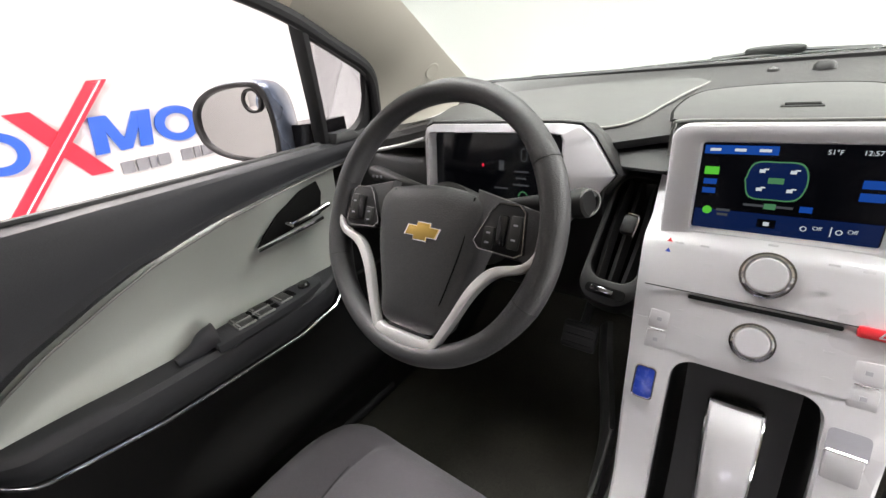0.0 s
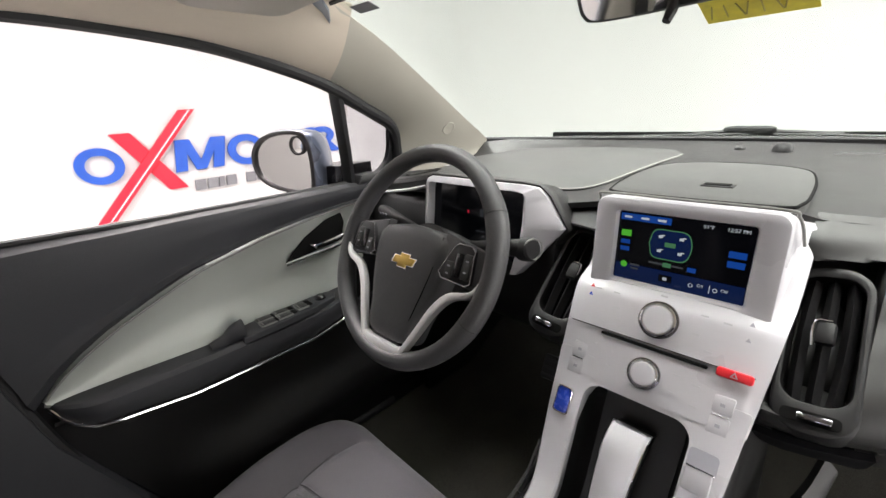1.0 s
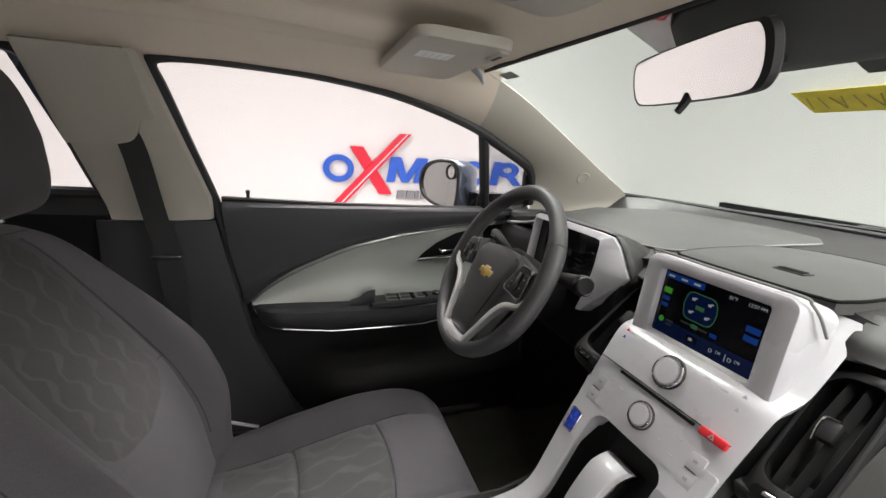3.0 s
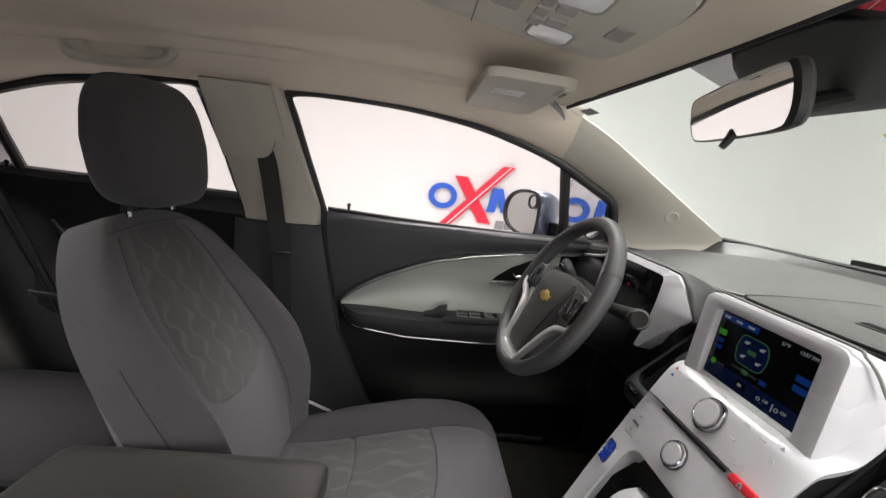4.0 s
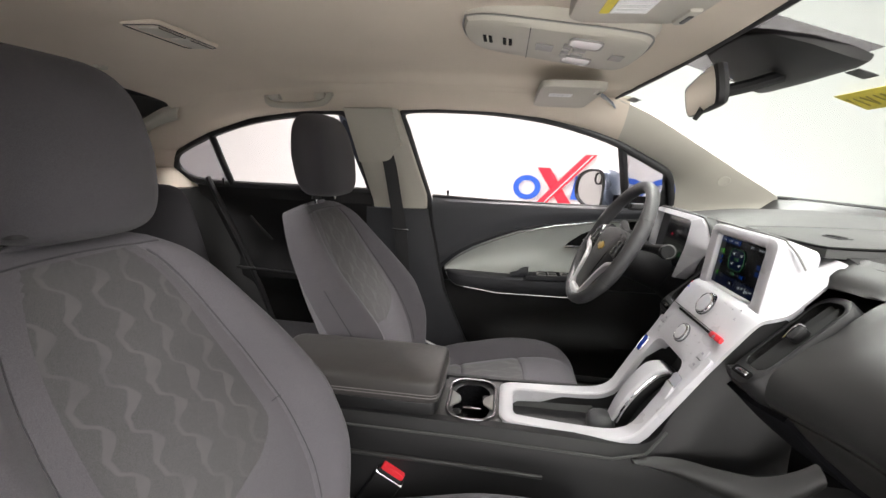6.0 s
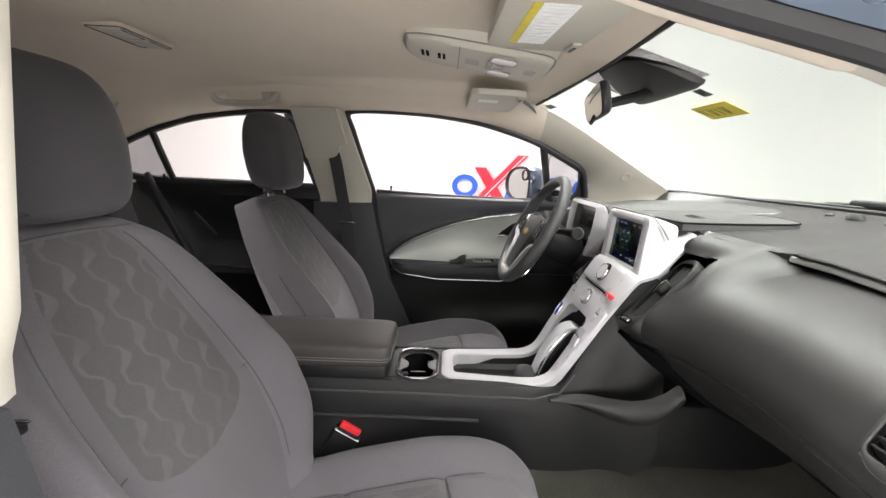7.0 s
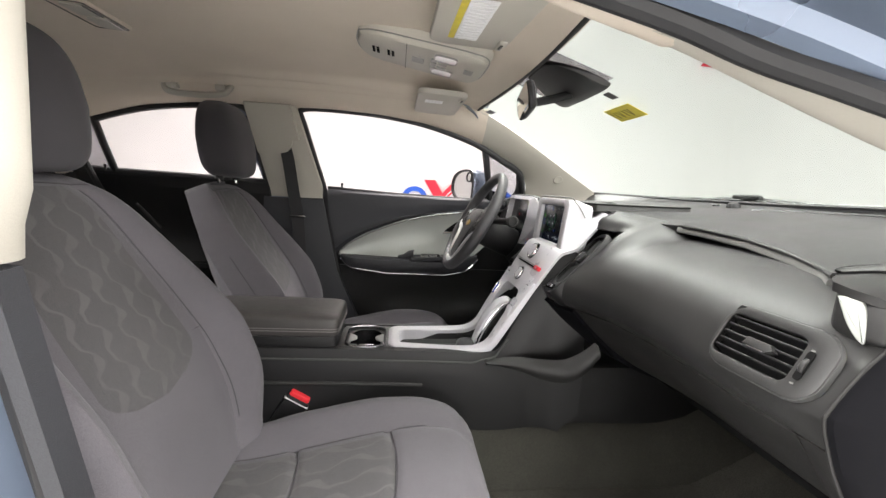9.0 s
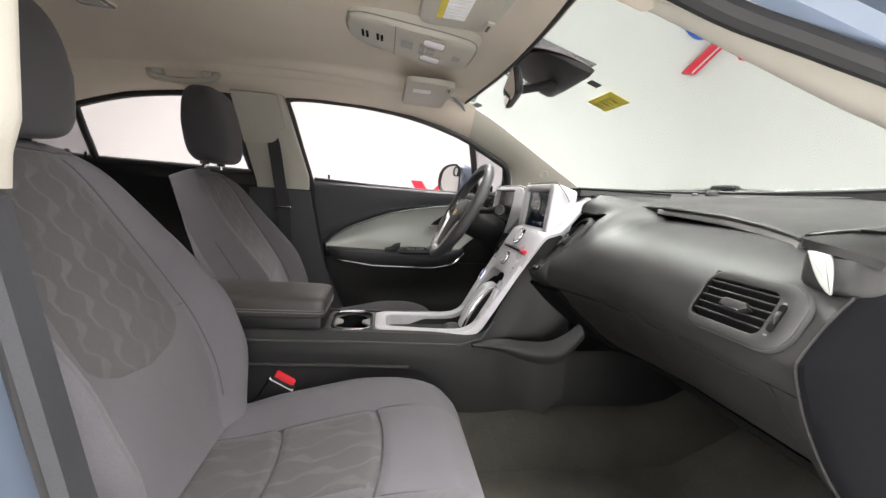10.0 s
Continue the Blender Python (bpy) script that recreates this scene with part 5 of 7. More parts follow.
emb = mscale([(-0.029, -0.007), (-0.0125, -0.007), (-0.0125, -0.0125), (0.0105, -0.0125), (0.0105, -0.007), (0.026, -0.007), (0.031, 0.007), (0.0145, 0.007), (0.0145, 0.0125), (-0.0085, 0.0125), (-0.0085, 0.007), (-0.024, 0.007)], 0.9)
part("emblem_rim", prism(mscale(emb, 1.12), 0.003, SW @ Matrix.Translation((0.004, -0.014, 0.0120))), "chrome", wheel)
part("emblem", prism(emb, 0.0015, SW @ Matrix.Translation((0.004, -0.014, 0.0150)), 0.0005), "gold", wheel, "gold emblem")

col = thing("steering_column", -0.355, 0.03, 0.9, "black plastic steering column with two stalks", "steering column")
part("shroud", lathe([(0.050, -0.16), (0.058, -0.08), (0.060, -0.03), (0.045, -0.022)], 28, SW), "black", col)
rs = part("stalk", tube([(-0.30, -0.03, 0.945), (-0.25, -0.012, 0.950), (-0.20, -0.003, 0.955)], [0.009, 0.011, 0.015], 14), "black", col)
part("stalk_knob", lathe([(0.017, -0.020), (0.0185, -0.012), (0.0185, 0.0), (0.016, 0.003), (0.001, 0.003)], 24, plane_at((-0.183, -0.001, 0.956), (0, 1, 0.3), (-0.25, -0.3, 0.9))), "black", rs)
part("stalk_ring", ring(oval(0.033, 0.033, 24), oval(0.029, 0.029, 24), 0.003, plane_at((-0.181, -0.003, 0.957), (0.5, 0.85, 0), (-0.25, -0.2, 0.9))), "strip", rs)
ls = part("stalk", tube([(-0.41, -0.03, 0.955), (-0.47, -0.018, 0.962), (-0.535, -0.008, 0.970), (-0.548, -0.006, 0.972)], [0.009, 0.010, 0.013, 0.010], 12), "black", col)
for k in range(3):
    part("mark", box(-0.512 - 0.009 * k, -0.024, 0.970, 0.004, 0.001, 0.004, 0), "button_mark", ls)

# ---- centre stack ----
stack = thing("centre_stack", 0, 0.0, 0.65, "pearl white centre stack with touch buttons, two dials and a screen", "centre stack")
U = Vector((0, 0.475, 0.88)).normalized()
N = Vector((0, -0.88, 0.475)).normalized()
KM = plane_at((0, 0.0126, 0.900), (1, 0, 0), tuple(U)) @ Matrix.Translation((0, 0, 0.001))
# rows: middle (y, z), half width, how far the sides lie back
ST = [(-0.0382, 0.806, 0.1145, 0.0065), (-0.0305, 0.820, 0.1160, 0.007), (-0.008, 0.862, 0.1200, 0.010), (0.0126, 0.900, 0.1235, 0.014), (0.0225, 0.9130, 0.1245, 0.018), (0.036, 0.9190, 0.1250, 0.022), (0.053, 0.927, 0.1255, 0.022), (0.074, 0.950, 0.1260, 0.020), (0.10, 0.982, 0.1255, 0.020), (0.125, 1.002, 0.1230, 0.010), (0.140, 1.011, 0.1190, 0.0)]
rows = []
for y, z, w, back in spline(ST, 34):
    rows.append([(w * u, y + back * abs(u) ** 5, z - 0.002 * abs(u) ** 8) for u in np.linspace(-1, 1, 29)])
part("face", sheet(rows, thick=0.008), "pearl", stack, "pearl white touch panel")
# screen housing and screen
HM = plane_at((0, 0.0515, 0.9705), (1, 0, 0), (0, 0.095, 0.99))
HO = rrect(0.218, 0.136, 0.016, 6, 0, -0.001)
HI = rrect(0.157, 0.097, 0.004, 6)
part("housing", ring(HO, HI, 0.025, HM @ Matrix.Translation((0, 0, -0.016)), 0.006), "pearl", stack, "pearl white screen frame")
rows = []
for f in np.linspace(0, 0.72, 7):
    rows.append([tuple(HM @ Vector((x * (1 + 0.085 * f ** 1.4), y - (0.012 * f if y > 0 else -0.004 * f), -0.016 - 0.048 * f))) for x, y in HO])
part("housing_flank", sheet(rows, close_u=True), "pearl", stack, "pearl flanks behind the screen")
LINE = [(-0.1175, 0.028, -0.034), (-0.1140, 0.050, -0.018), (-0.1095, 0.064, -0.004), (-0.098, 0.0705, 0.002), (0.0, 0.0705, 0.003), (0.098, 0.0705, 0.002), (0.1095, 0.064, -0.004), (0.1140, 0.050, -0.018), (0.1175, 0.028, -0.034)]
part("top_line", tube([tuple(HM @ Vector(p)) for p in spline(LINE, 50)], 0.0018, 8), "strip", stack, "thin bright line over the screen")
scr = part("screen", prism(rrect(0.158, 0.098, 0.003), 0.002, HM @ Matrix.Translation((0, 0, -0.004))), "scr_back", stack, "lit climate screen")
SD = -0.0016


def mark(name, x, y, w, h, mat, d=0.0):
    part(name, on(HM, x, y, w, h, SD + d), mat, scr)


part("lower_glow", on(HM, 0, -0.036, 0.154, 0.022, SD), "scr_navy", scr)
mark("tab_bar", -0.044, 0.0405, 0.064, 0.009, "scr_blue")
for x in (-0.066, -0.044, -0.023):
    mark("word_bar", x, 0.0405, 0.010, 0.003, "scr_white", 0.0009)
mark("green_key", -0.0665, 0.018, 0.0135, 0.0085, "scr_green")
mark("blue_key", -0.0665, 0.006, 0.0125, 0.006, "scr_blue")
mark("blue_key", -0.0665, -0.004, 0.0125, 0.006, "scr_blue")
mark("blue_key", 0.0635, 0.012, 0.018, 0.008, "scr_blue")
mark("blue_key", 0.0635, 0.000, 0.018, 0.008, "scr_blue")
GO = spline([(-0.026, 0.010), (-0.020, 0.028), (0.0, 0.030), (0.020, 0.028), (0.026, 0.010), (0.020, -0.008), (0.0, -0.010), (-0.020, -0.008), (-0.026, 0.010)], 41)[:-1]
GO = [(x - 0.010, y) for x, y in GO]
part("gauge_ring", ring(GO, [((x + 0.010) * 0.95 - 0.010, (y - 0.010) * 0.93 + 0.010) for x, y in GO], 0.0006, HM @ Matrix.Translation((0, 0, SD + 0.0009))), "scr_dim", scr)
part("gauge", prism([((x + 0.010) * 0.95 - 0.010, (y - 0.010) * 0.93 + 0.010) for x, y in GO], 0.0006, HM @ Matrix.Translation((0, 0, SD + 0.0002))), "scr_navy", scr)
for x, y in ((-0.022, 0.020), (0.003, 0.020), (-0.022, 0.001), (0.003, 0.001)):
    mark("seat_icon", x, y, 0.005, 0.0035, "scr_white", 0.001)
    mark("seat_icon", x + 0.003, y + 0.002, 0.004, 0.0015, "scr_white", 0.001)
mark("auto_key", -0.0095, 0.0105, 0.013, 0.006, "scr_dim", 0.001)
mark("fan_bar", -0.012, -0.0165, 0.042, 0.0025, "scr_grey", 0.0003)
mark("fan_value", -0.010, -0.0165, 0.010, 0.006, "scr_dim", 0.0012)
mark("fan_key", 0.019, -0.0165, 0.010, 0.006, "scr_blue", 0.0012)
part("leaf_mark", prism(oval(0.009, 0.009, 18, -0.065, -0.026), 0.0006, HM @ Matrix.Translation((0, 0, SD + 0.0006))), "scr_green", scr)
mark("word_bar", -0.050, -0.0245, 0.013, 0.0028, "scr_grey", 0.0012)
mark("word_bar", -0.050, -0.0295, 0.010, 0.0028, "scr_grey", 0.0012)
mark("dark_key", -0.010, -0.035, 0.016, 0.009, "scr_back", 0.0010)
mark("word_bar", -0.010, -0.035, 0.005, 0.004, "scr_white", 0.0018)


def lettering(name, words, m, size, mat, parent):
    c = bpy.data.curves.new(name, "FONT")
    c.body, c.size, c.align_x, c.align_y, c.extrude = words, size, "CENTER", "CENTER", 0.0002
    tmp = new(name + "_outline", c)
    me = bpy.data.meshes.new_from_object(tmp)
    bpy.data.objects.remove(tmp)
    bpy.data.curves.remove(c)
    me.materials.append(M[mat])
    me.transform(m)
    ob = new(name, me)
    ob.parent = parent
    ob.matrix_parent_inverse = parent.matrix_world.inverted()
    return ob


for x, y, sz, words in ((0.030, 0.0405, 0.0062, "51\u00b0F"), (0.0605, 0.0405, 0.0062, "12:57 PM"), (0.031, -0.0345, 0.0056, "Off"), (0.057, -0.0345, 0.0056, "Off")):
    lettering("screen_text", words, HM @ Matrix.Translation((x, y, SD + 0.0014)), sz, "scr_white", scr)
mark("divider", 0.0415, -0.036, 0.001, 0.010, "scr_white", 0.0012)
for x in (0.0205, 0.0475):
    part("round_icon", ring(oval(0.0055, 0.0055, 14, x, -0.036), oval(0.0036, 0.0036, 14, x, -0.036), 0.0006, HM @ Matrix.Translation((0, 0, SD + 0.0012))), "scr_white", scr)

# the two dials
for name, v, r in (("tune_dial", -0.006, 0.0215), ("volume_dial", -0.0763, 0.0180)):
    dm = KM @ Matrix.Translation((0, v, -0.006))
    d = part("dial", lathe([(r * 1.04, -0.004), (r * 1.04, 0.007), (r * 1.0, 0.0105), (r * 0.90, 0.0112), (r * 0.85, 0.0095), (0.001, 0.0094)], 44, dm), "chrome", stack, "chrome-ringed dial")
    part("dial_face", lathe([(r * 0.83, 0.0090), (r * 0.82, 0.0108), (r * 0.76, 0.0118), (0.001, 0.0122)], 40, dm), "pearl", d)
    part("dial_gap", lathe([(r * 1.12, 0.003), (r * 1.10, 0.0072), (r * 1.04, 0.0074)], 40, dm), "dark_chrome", stack)
part("disc_slot", box(0, 0, 0, 0.128, 0.0042, 0.004, 0.001, 1, KM @ Matrix.Translation((0, -0.0432, 0.000))), "void", stack, "narrow black disc slot")
part("seam", box(0, 0, 0, 0.218, 0.0012, 0.002, 0, 1, KM @ Matrix.Translation((0, -0.0385, 0.000))), "dash", stack)
hz = part("hazard_button", box(0, 0, 0, 0.036, 0.011, 0.008, 0.003, 2, KM @ Matrix.Translation((0.0905, -0.042, 0.001))), "red", stack, "red hazard button")
part("mark", ring([(-0.004, -0.003), (0.004, -0.003), (0, 0.004)], [(-0.002, -0.002), (0.002, -0.002), (0, 0.0018)], 0.0006, KM @ Matrix.Translation((0.0905, -0.042, 0.0052))), "button_mark", hz)
# printed touch keys, faint
TOUCH = [(-0.083, 0.020), (-0.058, 0.020), (0.048, 0.020), (0.072, 0.018), (-0.052, 0.000), (-0.048, -0.016), (-0.068, -0.022), (0.044, -0.004), (0.060, -0.020), (0.028, -0.030), (-0.030, -0.030),
        (-0.070, -0.055), (-0.048, -0.058), (-0.068, -0.075), (-0.045, -0.078), (0.036, -0.058), (0.058, -0.062), (0.036, -0.080), (0.060, -0.086), (0.058, -0.104), (0.000, 0.031)]
for x, v in TOUCH:
    part("touch_key", on(KM, x, v - 0.006, 0.0085, 0.0022, 0.0002), "touch_print", stack)
for x, v, mt in ((-0.093, 0.022, "red"), (-0.093, 0.010, "blue_button"), (0.094, 0.024, "button_mark"), (0.094, 0.006, "button_mark")):
    part("arrow_key", prism([(x - 0.003, v - 0.002), (x + 0.003, v - 0.002), (x, v + 0.003)], 0.0008, KM @ Matrix.Translation((0, -0.006, -0.001))), mt, stack)
# side buttons
for s, v0, v1 in ((-1, -0.058, -0.112), (1, -0.060, -0.112)):
    for v in (v0 - 0.012, v0 - 0.036):
        part("side_button", box(0, 0, 0, 0.022, 0.021, 0.005, 0.002, 2, KM @ Matrix.Translation((s * 0.087, v - 0.006, -0.0042))), "pearl", stack)
        part("mark", on(KM, s * 0.087, v - 0.006, 0.005, 0.004, -0.0016), "button_mark", stack)
    part("button_line", box(0, 0, 0, 0.016, 0.0012, 0.002, 0.0004, 1, KM @ Matrix.Translation((s * 0.087, v0 - 0.030, -0.0014))), "dark_chrome", stack)
part("power_button", prism(rrect(0.019, 0.034, 0.004), 0.004, KM @ Matrix.Translation((-0.0885, -0.150, 0.001)), 0.001), "blue_button", stack, "blue power button")
part("power_frame", ring(rrect(0.023, 0.038, 0.005), rrect(0.019, 0.034, 0.004), 0.005, KM @ Matrix.Translation((-0.0885, -0.150, 0.001)), 0.001), "chrome", stack)
part("park_brake_pocket", prism(rrect(0.030, 0.026, 0.005), 0.0012, KM @ Matrix.Translation((0.0835, -0.146, 0.003))), "button_mark", stack)
part("park_brake_switch", box(0, 0, 0, 0.028, 0.028, 0.010, 0.003, 2, KM @ Matrix.Translation((0.0825, -0.168, 0.0012)) @ Matrix.Rotation(0.12, 4, "X")), "pearl", stack, "pearl parking brake switch")
part("park_brake_line", box(0, 0, 0, 0.029, 0.0025, 0.003, 0.001, 1, KM @ Matrix.Translation((0.083, -0.154, 0.0062))), "chrome", stack)

# trim loop round the shifter well and the tray: runs down the slope and along the console
LOOP_PATH = spline([(-0.0147, 0.8495), (-0.0385, 0.8055), (-0.048, 0.788), (-0.0735, 0.741), (-0.1005, 0.692), (-0.116, 0.667), (-0.140, 0.652), (-0.170, 0.647), (-0.23, 0.646), (-0.30, 0.647), (-0.37, 0.649)], 80)
ARC = [0.0]
for a, b in zip(LOOP_PATH, LOOP_PATH[1:]):
    ARC.append(ARC[-1] + math.dist(a, b))


def on_loop(x, s, lift=0.0):
    y, z = np.interp(s, ARC, [p[0] for p in LOOP_PATH]), np.interp(s, ARC, [p[1] for p in LOOP_PATH])
    y2, z2 = np.interp(s + 0.01, ARC, [p[0] for p in LOOP_PATH]), np.interp(s + 0.01, ARC, [p[1] for p in LOOP_PATH])
    d = math.hypot(y2 - y, z2 - z) or 1
    ny, nz = (z2 - z) / d, -(y2 - y) / d
    return (x, float(y + ny * lift), float(z + nz * lift))


def loop_outline(s0, s1, w0, w1, r0, r1, bulge=0.0):
    """Closed outline in (x, run): half widths w0 at s0, w1 at s1, rounded corners."""
    half = []
    for i in range(9):
        a = math.pi / 2 * i / 8
        half.append((w0 - r0 + r0 * math.sin(a), s0 + r0 - r0 * math.cos(a)))
    for i in range(1, 26):
        f = i / 26
        s = s0 + r0 + (s1 - r1 - s0 - r0) * f
        w = w0 + (w1 - w0) * f + bulge * math.sin(math.pi * f)
        half.append((w, s))
    for i in range(9):
        a = math.pi / 2 * i / 8
        half.append((w1 - r1 + r1 * math.cos(a), s1 - r1 + r1 * math.sin(a)))
    return half + [(-x, s) for x, s in half[::-1]]


END = ARC[-1] - 0.004
lo = loop_outline(0.020, END, 0.1150, 0.078, 0.004, 0.030, 0.002)
li = loop_outline(0.056, END - 0.028, 0.066, 0.050, 0.022, 0.018, 0.004)
bm = bmesh.new()
levels = []
for out, lift in ((lo, -0.014), (lo, 0.001), (mscale(lo, 0.97, (0, 0.26)), 0.004), (mscale(li, 1.04, (0, 0.26)), 0.004), (li, 0.001), (li, -0.030)):
    levels.append([bm.verts.new(on_loop(x, s, lift if lift < 0 else lift * min(1.0, max(0.0, s - 0.05) / 0.09) - 0.0022 * max(0.0, 1 - max(0.0, s - 0.05) / 0.05))) for x, s in out])
for a, b in zip(levels, levels[1:]):
    for i in range(len(a)):
        j = (i + 1) % len(a)
        bm.faces.new((a[i], a[j], b[j], b[i]))
part("trim_loop", bm, "pearl", stack, "pearl white trim running round the shifter and tray")
# well and tray lining
rows = []
for s in np.linspace(0.050, END - 0.026, 34):
    w = 0.070 - 0.018 * (s / END)
    depth = 0.055 if s < 0.25 else 0.034
    y, z = on_loop(0, s)[1:]
    rows.append([on_loop(-w, s, -0.008), on_loop(-w * 0.97, s, -depth * 0.7), on_loop(-w * 0.8, s, -depth), on_loop(w * 0.8, s, -depth), on_loop(w * 0.97, s, -depth * 0.7), on_loop(w, s, -0.008)])
part("well", sheet(rows, cap=True), "black", stack, "black shifter well and tray")

# ---- gear shifter ----
sh = thing("gear_shifter", 0, -0.13, 0.62, "pearl white gear lever with a chrome edge and black boot", "gear shifter")
GM = plane_at((0.0, -0.088, 0.706), (1, 0, 0), tuple(U)) @ Matrix.Translation((0, 0, -0.010))
gl_rows = []
for f in np.linspace(0, 1, 17):
    v = -0.082 + 0.150 * f
    w = 0.0165 + 0.0075 * f
    top = 0.020 + 0.014 * math.sin(math.pi * (0.15 + 0.8 * f)) - 0.016 * max(0, (f - 0.82) / 0.18) ** 2
    bot = top - 0.016 - 0.004 * f
    gl_rows.append([tuple(GM @ Vector((w * a, v, bot + (top - bot) * b))) for a, b in ((-0.92, 0.0), (-1, 0.35), (-1, 0.7), (-0.9, 0.9), (-0.6, 0.99), (0, 1.0), (0.6, 0.99), (0.9, 0.9), (1, 0.7), (1, 0.35), (0.92, 0.0))])
part("lever", sheet(gl_rows, close_u=True, cap=True), "pearl", sh, "pearl white lever top")
for s in (-1, 1):
    part("lever_edge", tube([tuple(Vector(r[9 if s > 0 else 1]) + N * 0.001) for r in gl_rows], 0.0025, 6), "chrome", sh)
part("lever_body", sheet([[tuple(Vector(p) - N * d) for p in gl_rows[i]] for i, d in zip(range(0, 17, 2), [0.018] * 9)], close_u=True, cap=True), "black", sh)
part("boot", cushion(0, -0.156, 0.622, 0.062, 0.056, 0.048, 0.8, 0.8, 28, 16), "leather", sh, "wrinkled black boot")

# ---- centre console ----
con = thing("centre_console", 0, -0.5, 0.33, "dark plastic centre console between the seats", "console")
rows = []
CPATH = [(-0.98, 0.640, 0.098, 0.33), (-0.70, 0.641, 0.098, 0.33), (-0.40, 0.641, 0.100, 0.33), (-0.20, 0.640, 0.106, 0.33), (-0.13, 0.640, 0.106, 0.33), (-0.085, 0.660, 0.103, 0.34), (-0.055, 0.718, 0.100, 0.36), (-0.012, 0.800, 0.101, 0.40), (0.022, 0.865, 0.106, 0.45), (0.07, 0.915, 0.110, 0.5)]
for y, z, w, zb in spline(CPATH, 40):
    back = 0.0 if y < -0.14 else 0.02
    rows.append([(-w - 0.012, y + back + 0.03, zb), (-w - 0.008, y + back + 0.03, zb + 0.10), (-w - 0.003, y + back + 0.02, z - 0.05 if zb + 0.11 < z - 0.05 else zb + 0.11), (-w, y + back, z - 0.012), (-w + 0.008, y + 0.002, z - 0.001), (-w + 0.02, y, z)])
left = rows
right = [[(-x, y, z) for x, y, z in r] for r in rows]
part("side", sheet(left, thick=0.01), "black", con)
part("side", sheet(right, thick=0.01), "black", con)
part("top", sheet([[(-0.094 + 0.0235 * k, y, 0.6412) for k in range(9)] for y in (-0.98, -0.80, -0.60, -0.484)], thick=0.006), "dash", con)
part("top_front", ring(rrect(0.196, 0.126, 0.004, 8, 0, -0.422), rrect(0.152, 0.096, 0.034, 8, 0.006, -0.424), 0.006, Matrix.Translation((0, 0, 0.6405))), "dash", con)
for s in (-1, 1):
    # highlight of the console's rounded lip, drawn as a paler bead
    part("edge_line", tube([(s * (0.1125 + 0.008 * max(0, (y + 0.42) / 0.26)), y, 0.629) for y in np.linspace(-0.95, -0.16, 10)] + [(s * 0.1195, -0.105, 0.645), (s * 0.1165, -0.075, 0.69)], 0.0026, 6), "dash_pad", con)
    part("lower_step", tube([(s * 0.117, y, 0.572 - 0.02 * max(0, (y + 0.45))) for y in np.linspace(-0.95, -0.28, 12)], 0.0045, 8), "dash", con)
    # knee bar sweeping up to the dashboard
    part("knee_brace", sheet([[(s * (x + 0.010 * math.sin(math.pi * k) + 0.008 * k), y + 0.012 * k, z - h * k) for k in (0, 0.2, 0.4, 0.6, 0.8, 1)] for x, y, z, h in spline([(0.113, -0.13, 0.634, 0.008), (0.124, -0.06, 0.648, 0.032), (0.142, 0.0, 0.650, 0.050), (0.160, 0.05, 0.657, 0.055), (0.175, 0.085, 0.681, 0.050), (0.184, 0.115, 0.712, 0.036)], 28)], thick=0.010), "dash", con, "grey brace between console and dashboard")
part("tunnel_side", box(0, 0.2, 0.47, 0.22, 0.75, 0.30, 0.03, 2), "black", con)

cup = thing("cup_holder", 0, -0.424, 0.62, "double cup holder with a bright oblong rim", "cup holder")
cupm = Matrix.Translation((0.006, -0.424, 0.6455))
part("rim", ring(rrect(0.160, 0.104, 0.038, 8), rrect(0.150, 0.094, 0.034, 8), 0.007, cupm, 0.002), "dark_chrome", cup)
HOLE = []
for i in range(len(rrect(0.150, 0.094, 0.034, 8))):
    ox, oy = rrect(0.150, 0.094, 0.034, 8)[i]
    an = math.atan2(oy, ox)
    c, d = math.cos(an), math.sin(an)
    far = 0.031 * abs(c) + math.sqrt(max(0.0, 0.038 ** 2 - (0.031 * d) ** 2))
    HOLE.append((far * c, far * d))
part("deck", ring(rrect(0.150, 0.094, 0.034, 8), HOLE, 0.003, cupm @ Matrix.Translation((0, 0, -0.006)), 0.0), "black", cup, "black insert round the bowls")
part("twin_bowl", sheet([[tuple(cupm @ Vector((x * k, y * k, d))) for x, y in HOLE] for k, d in ((1.0, -0.003), (0.99, -0.012), (0.94, -0.030), (0.90, -0.056), (0.5, -0.058), (0.02, -0.058))], close_u=True), "gloss", cup, "glossy black bowl pair")
for s in (-1, 1):
    wing = [(-0.030, s * 0.0445), (-0.012, s * 0.026), (0.0, s * 0.0235), (0.012, s * 0.026), (0.030, s * 0.0445)]
    part("wing", prism(wing if s < 0 else wing[::-1], 0.003, cupm @ Matrix.Translation((0, 0, -0.0025)), 0.0008), "strip", cup, "satin silver wing")
    part("grip_finger", box(0.006 + s * 0.030, -0.424 - s * 0.030, 0.634, 0.012, 0.016, 0.010, 0.004, 2), "black", cup)
part("divider", box(0.006, -0.424, 0.618, 0.008, 0.040, 0.018, 0.003, 2), "dark_chrome", cup)

arm = thing("armrest_box", 0, -0.66, 0.642, "dark leatherette armrest lid on a storage box", "armrest")
part("lid", cushion(0, -0.675, 0.6975, 0.182, 0.380, 0.056, 0.30, 0.16, 48, 20, shape=lambda x, y, z: (x, y, z + (0.006 * (1 - (x / 0.09) ** 2) if z > 0 else 0))), "arm_leather", arm, "padded lid")
part("box", box(0, -0.675, 0.658, 0.172, 0.368, 0.046, 0.012, 3), "black", arm)
